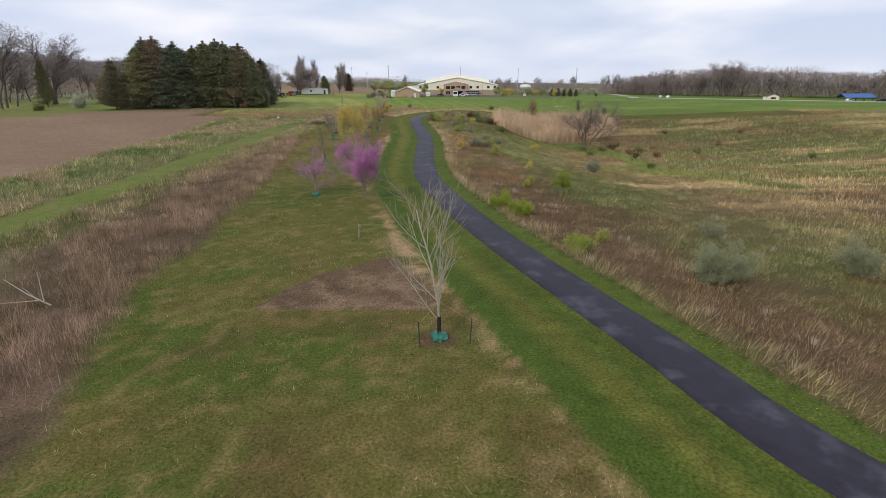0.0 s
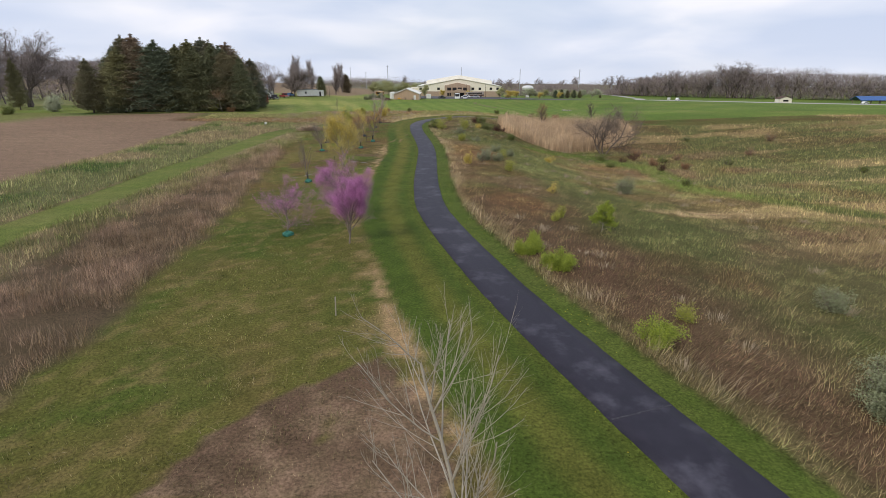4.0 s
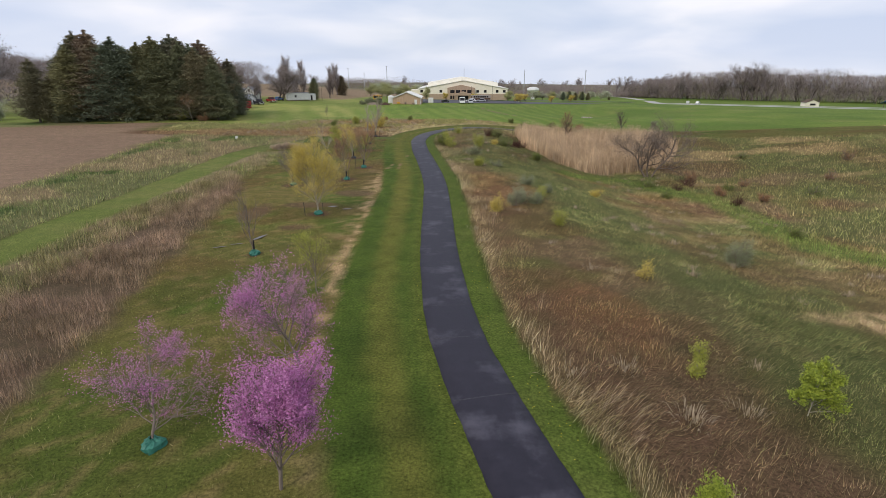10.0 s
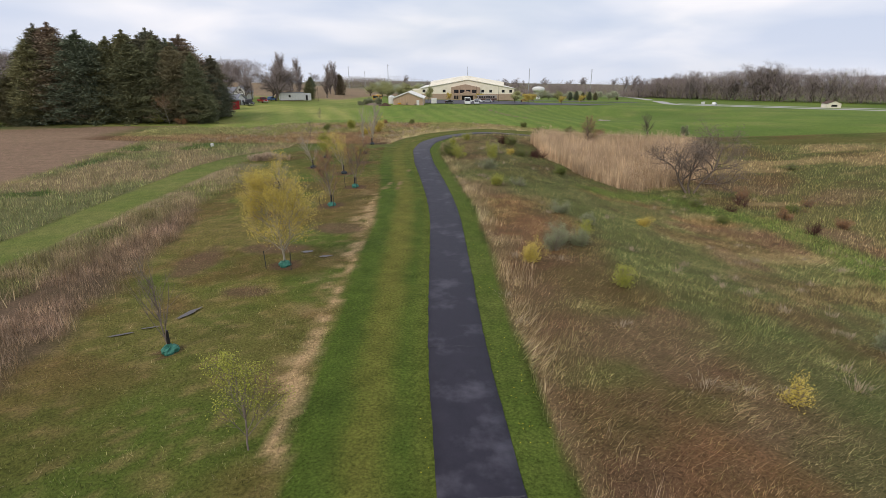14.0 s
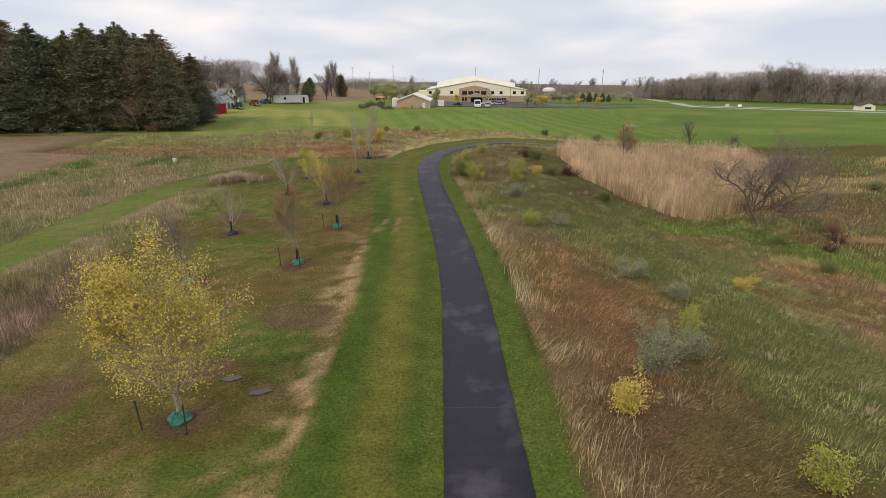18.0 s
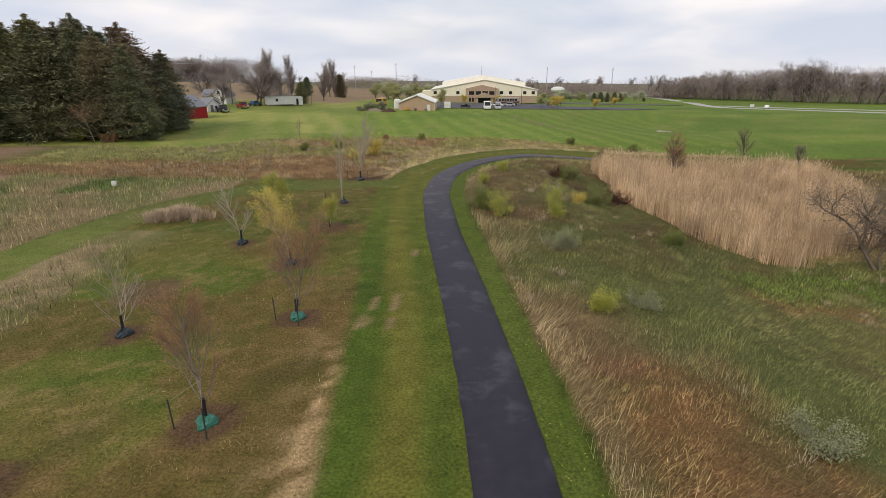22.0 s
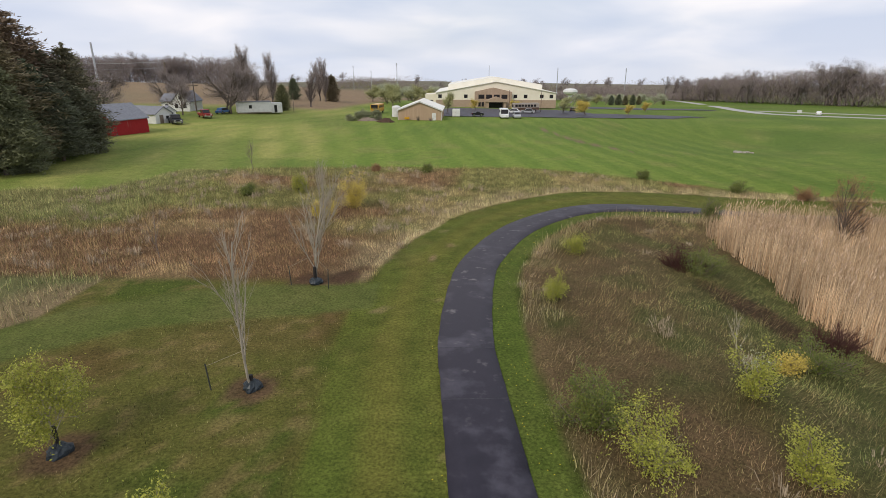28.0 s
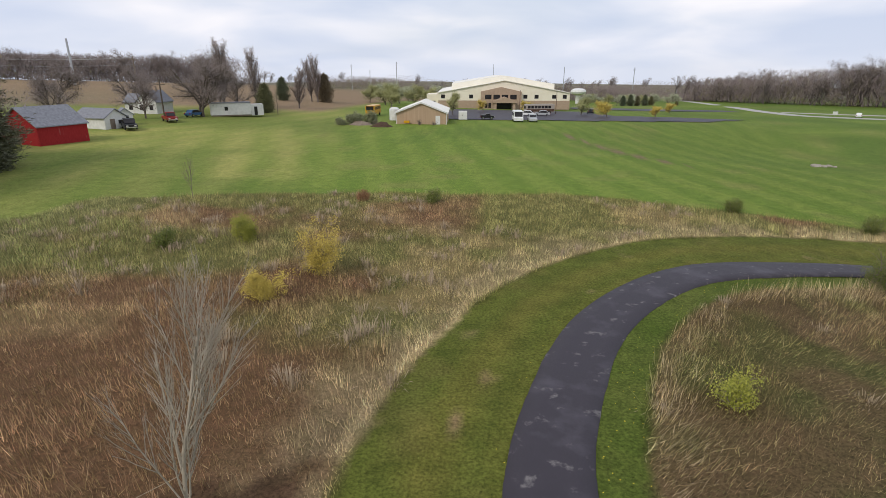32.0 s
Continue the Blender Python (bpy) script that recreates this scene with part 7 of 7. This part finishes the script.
# ---- yard things about the tan shed ----
tank = thing("storage_tank", "white upright storage tank with domed top", "tank", -24.2, 238.6, ground_z(-24.2, 238.6))
part("shell", cyl(1.15, 1.15, 0, 2.4, 24), WHITE, tank)
bm = bmesh.new()
rows = [[bm.verts.new((1.15 * math.cos(b) * math.cos(a), 1.15 * math.cos(b) * math.sin(a), 2.4 + 0.5 * math.sin(b))) for a in np.arange(24) * 2 * math.pi / 24] for b in (0, 0.5, 1.0, 1.45)]
for lo, hi in zip(rows, rows[1:]):
    for k in range(24):
        bm.faces.new((lo[k], lo[(k + 1) % 24], hi[(k + 1) % 24], hi[k]))
part("dome", bm, WHITE, tank)
portable = thing("storage_box", "white storage box with double doors at the lawn's edge", "storage box", -9.6, 241.4, ground_z(-9, 241.6))
slab(portable, "body", WHITE, 0, 0, 0.1, 2.0, 1.8, 2.0, bevel=0.03)
for a in (0.06, 1.02):
    slab(portable, "door", WHITE, a, -0.04, 0.2, a + 0.92, -0.003, 1.9)
slab(portable, "handle", BROWN_TRIM, 0.9, -0.07, 1.0, 0.94, -0.042, 1.25)


def heap(name, label, category, x, y, rx, ry, h, mat, seed):
    r = np.random.default_rng(seed)
    n, m = 22, 6
    bm = bmesh.new()
    rows = []
    for j in range(m):
        f = j / (m - 1)
        rows.append([bm.verts.new(((rx * (1 - f) * (1 + r.normal(0, 0.1))) * math.cos(2 * math.pi * k / n), (ry * (1 - f) * (1 + r.normal(0, 0.1))) * math.sin(2 * math.pi * k / n), -0.05 + h * math.sin(f * math.pi / 2) * (1 + r.normal(0, 0.08)))) for k in range(n)])
    for lo, hi in zip(rows, rows[1:]):
        for k in range(n):
            bm.faces.new((lo[k], lo[(k + 1) % n], hi[(k + 1) % n], hi[k]))
    ob = part(name, bm, mat)
    ob.matrix_basis = pose(x, y, ground_z(x, y))
    return tagged(ob, label, category)


heap("earth_pile", "low pile of dark earth beside the shed", "pile", -24.6, 221.5, 2.2, 1.4, 1.0, MULCH, 1)
heap("gravel_pile", "low pile of rubble in rough grass", "pile", -29.5, 225.0, 2.6, 1.6, 0.8, WOODGREY, 2)
for k, (x, y, h, w) in enumerate(((-31, 226.5, 2.2, 3.8), (-28, 228, 2.5, 3.6), (-33.5, 224.5, 1.3, 3.4), (-26.5, 224.5, 1.2, 1.8), (-17.5, 226.6, 1.4, 1.2), (-14.5, 226.8, 1.0, 1.6))):
    shrub(x, y, h, w, 600 + k, "tangled brown brush about the shed", leaf_mat=GREY_LEAF if k < 3 else None, per=4, size=(0.05, 0.11), scatter=0.2, bark=BARK, stems=16)
slab(thing("yellow_cart", "small yellow cart against the shed wall", "cart", -20.9, 227.3, ground_z(-20.9, 227.3)), "tub", BUS_YELLOW, 0, 0, 0.25, 1.2, 0.7, 0.75, bevel=0.06)

# ---- poles, wires and masts ----


def pole(x, y, h, label, r=0.16, mat=WOODGREY, arms=1, name="utility_pole", rz=0):
    t = thing(name, label, "pole", x, y, ground_z(x, y) - 0.3, rz, group="poles")
    part("shaft", cyl(r, r * 0.7, 0, h, 10), mat, t)
    for k in range(arms):
        slab(t, "crossarm", mat, -1.2, -0.06, h - 0.9 - k * 0.9, 1.2, 0.06, h - 0.75 - k * 0.9)
    return t


line_poles = [(-94, 257, 12.8), (-150, 262, 13), (-205, 268, 13.5), (-262, 275, 14)]
for x, y, h in line_poles:
    pole(x, y, h, "grey wooden utility pole behind the farm", 0.2)
for (ax, ay, ah), (bx, by, bh) in zip(line_poles, line_poles[1:]):
    for off, lift in ((-1.0, -0.75), (1.0, -0.75), (0, -2.4)):
        segs = []
        for k in range(10):
            a, b = k / 10, (k + 1) / 10
            q = [np.array([ax + (bx - ax) * f, ay + off + (by - ay) * f, (ground_z(ax, ay) + ah) * (1 - f) + (ground_z(bx, by) + bh) * f + lift - 3.2 * f * (1 - f)]) for f in (a, b)]
            segs.append((q[0], q[1], 0.025, 0.025))
        v, f = tubes(segs, 3)
        tagged(part("power_line", raw_mesh("power_line", v, f), METAL), "sagging power line between wooden poles", "cable")
pole(-178, 352, 19, "thick pale steel transmission pole", 0.55, METAL, 0, "transmission_pole")
pole(172, 596, 19, "pale leaning steel transmission pole by the woods", 0.5, METAL, 0, "transmission_pole")
pole(144, 626, 27, "tall grey transmission pole with arms", 0.4, METAL, 3, "transmission_pole")
pole(70, 560, 26, "tall grey mast behind the hall", 0.35, METAL, 0, "mast")
pole(10, 470, 24, "thin tall mast behind the hall", 0.2, METAL, 0, "mast")
pole(-62, 560, 26, "tall grey transmission pole on the skyline", 0.35, METAL, 1, "transmission_pole")
pole(-110, 620, 22, "sports field light pole on the skyline", 0.25, METAL, 2, "light_pole")
pole(-90, 600, 18, "sports field light pole on the skyline", 0.25, METAL, 2, "light_pole")
pole(-52.6, 243, 5.2, "wooden lamp post by the farm lane", 0.1, WOODGREY, 0, "lamp_post")
pole(-73.2, 230.2, 7.5, "dark utility pole beside the farmhouse", 0.18, DARK_BARK, 1)
pole(18.5, 276, 7.0, "slim parking lot light pole", 0.09, BROWN_TRIM, 0, "light_pole")
pole(9.5, 292, 7.0, "slim parking lot light pole", 0.09, BROWN_TRIM, 0, "light_pole")
tower = thing("water_tower", "white water tower with a flat domed tank on the skyline", "water tower", 70, 500, ground_z(70, 500) - 2.5)
part("shaft", cyl(1.6, 1.6, -0.5, 8.5, 16), WHITE, tower)
bm = bmesh.new()
rows = [[bm.verts.new((rr * math.cos(a), rr * math.sin(a), zz)) for a in np.arange(24) * 2 * math.pi / 24] for rr, zz in ((1.6, 8.0), (4.6, 9.2), (5.3, 10.4), (4.8, 11.6), (3.0, 12.5), (0.3, 12.8))]
for lo, hi in zip(rows, rows[1:]):
    for k in range(24):
        bm.faces.new((lo[k], lo[(k + 1) % 24], hi[(k + 1) % 24], hi[k]))
part("tank", bm, WHITE, tower)
sign = thing("road_sign", "white sign board beside the road", "sign", 127, 319.7, ground_z(127, 319.7))
slab(sign, "board", WHITE, -0.9, -0.05, 0.5, 0.9, 0.05, 1.7)
slab(sign, "post", METAL, -0.06, -0.04, -0.2, 0.06, 0.04, 0.5)

# ---- small things in the grass ----
STONE = plain("pale_field_stone", (0.24, 0.21, 0.17), (0.42, 0.38, 0.32), 3.0, 0.9, bump=0.4)
for k, (x, y, s) in enumerate(((40.0, 188.6, 0.42), (40.7, 189.0, 0.5), (41.3, 188.7, 0.36), (42.2, 189.1, 0.45), (40.3, 189.3, 0.5), (41.7, 189.4, 0.34), (42.8, 188.8, 0.3), (40.5, 188.7, 0.3))):
    bm = bmesh.new()
    bmesh.ops.create_icosphere(bm, subdivisions=2, radius=s)
    for v in bm.verts:
        v.co *= 1 + 0.22 * noise.noise(v.co * 2.1 + Vector((k * 7, 0, 0)))
        v.co.z *= 0.6
    ob = part("boulder", bm, STONE)
    ob.matrix_basis = pose(x, y, ground_z(x, y) + 0.15 * s)
    tagged(ob, "pale boulder in a small heap on the lawn", "rock", "boulders on the lawn")
stk = part("marker_stake", box_mesh(-0.03, -0.02, -0.2, 0.03, 0.02, 0.95, 0.005), PALE_BARK)
stk.matrix_basis = pose(-5.05, 20.5, ground_z(-5.05, 20.5), 3, 2, 15)
tagged(stk, "pale wooden marker stake standing in rough grass", "stake")
# rain water standing in wheel ruts
WATER = Mat("rain_water", 0.3)
WATER.base((0.09, 0.072, 0.06))
WATER.b.inputs["Specular IOR Level"].default_value = 0.5
for k, (x, y, rx, ry, rz) in enumerate(((-11.6, 67.7, 0.42, 0.2, 12), (-10.2, 66.7, 0.45, 0.18, 20), (-15.1, 56.9, 0.16, 0.75, -22), (-17.2, 54.4, 0.55, 0.08, 28), (-16.2, 55.2, 0.5, 0.07, 24))):
    r = np.random.default_rng(300 + k)
    bm = bmesh.new()
    bm.faces.new([bm.verts.new((rx * math.cos(a) * r.uniform(0.7, 1.15), ry * math.sin(a) * r.uniform(0.7, 1.15), 0.0)) for a in np.arange(20) * 0.314159])
    ob = part("puddle", bm, WATER.m)
    ob.matrix_basis = pose(x, y, ground_z(x, y) + 0.06, 0, 0, rz)
    tagged(ob, "shallow puddle of rain water in rough grass", "puddle", "puddles in the rough grass")
box_ob = part("marker_box", box_mesh(-0.22, -0.15, -0.1, 0.22, 0.15, 0.55, 0.02), WHITE)
box_ob.matrix_basis = pose(*at(-39.9, 116.6), 0.0, 0, 0, 10)
tagged(box_ob, "small white utility marker box among weeds", "marker")
# fallen pale branch at the weeds
v, f = tubes([((0, 0, 0.1), (-1.2, 0.3, 0.5), 0.04, 0.03), ((-1.2, 0.3, 0.5), (-2.4, 0.5, 1.2), 0.03, 0.015), ((-0.6, 0.1, 0.3), (-2.2, -0.4, 0.35), 0.03, 0.012), ((-0.3, 0, 0.2), (-0.7, 0.5, 1.6), 0.03, 0.012), ((-0.8, 0.2, 0.35), (-1.9, 0.9, 0.6), 0.025, 0.01)], 6)
fb = part("fallen_branch", raw_mesh("fallen_branch", v, f), PALE_BARK)
fb.matrix_basis = pose(-17.6, 8.9, ground_z(-17.6, 8.9) + 0.1)
tagged(fb, "pale fallen branch lying in brown weeds", "branch")

# ---- the plan laid out on the ground ----
bpy.context.view_layer.update()
for ob in list(scene.objects):
    if ob.type in ("CAMERA", "LIGHT"):
        continue
    p = ob.matrix_basis.translation
    whole = ob.type == "MESH" and p.length < 1e-6 and ob.parent is None
    if whole:
        co = np.empty(3 * len(ob.data.vertices), np.float32)
        ob.data.vertices.foreach_get("co", co)
        co = co.reshape(-1, 3)
        sx, sy, sz, _ = site(co[:, 0], co[:, 1], co[:, 2])
        ob.data.vertices.foreach_set("co", np.stack([sx, sy, sz], 1).astype(np.float32).ravel())
        ob.data.update()
    elif ob.parent is None or ob.parent == trail:
        sx, sy, sz, sc = site(p.x, p.y, p.z)
        m = ob.matrix_basis.copy()
        m.translation = (0, 0, 0)
        ob.matrix_basis = Matrix.Translation((float(sx), float(sy), float(sz))) @ Matrix.Scale(float(sc), 4) @ m
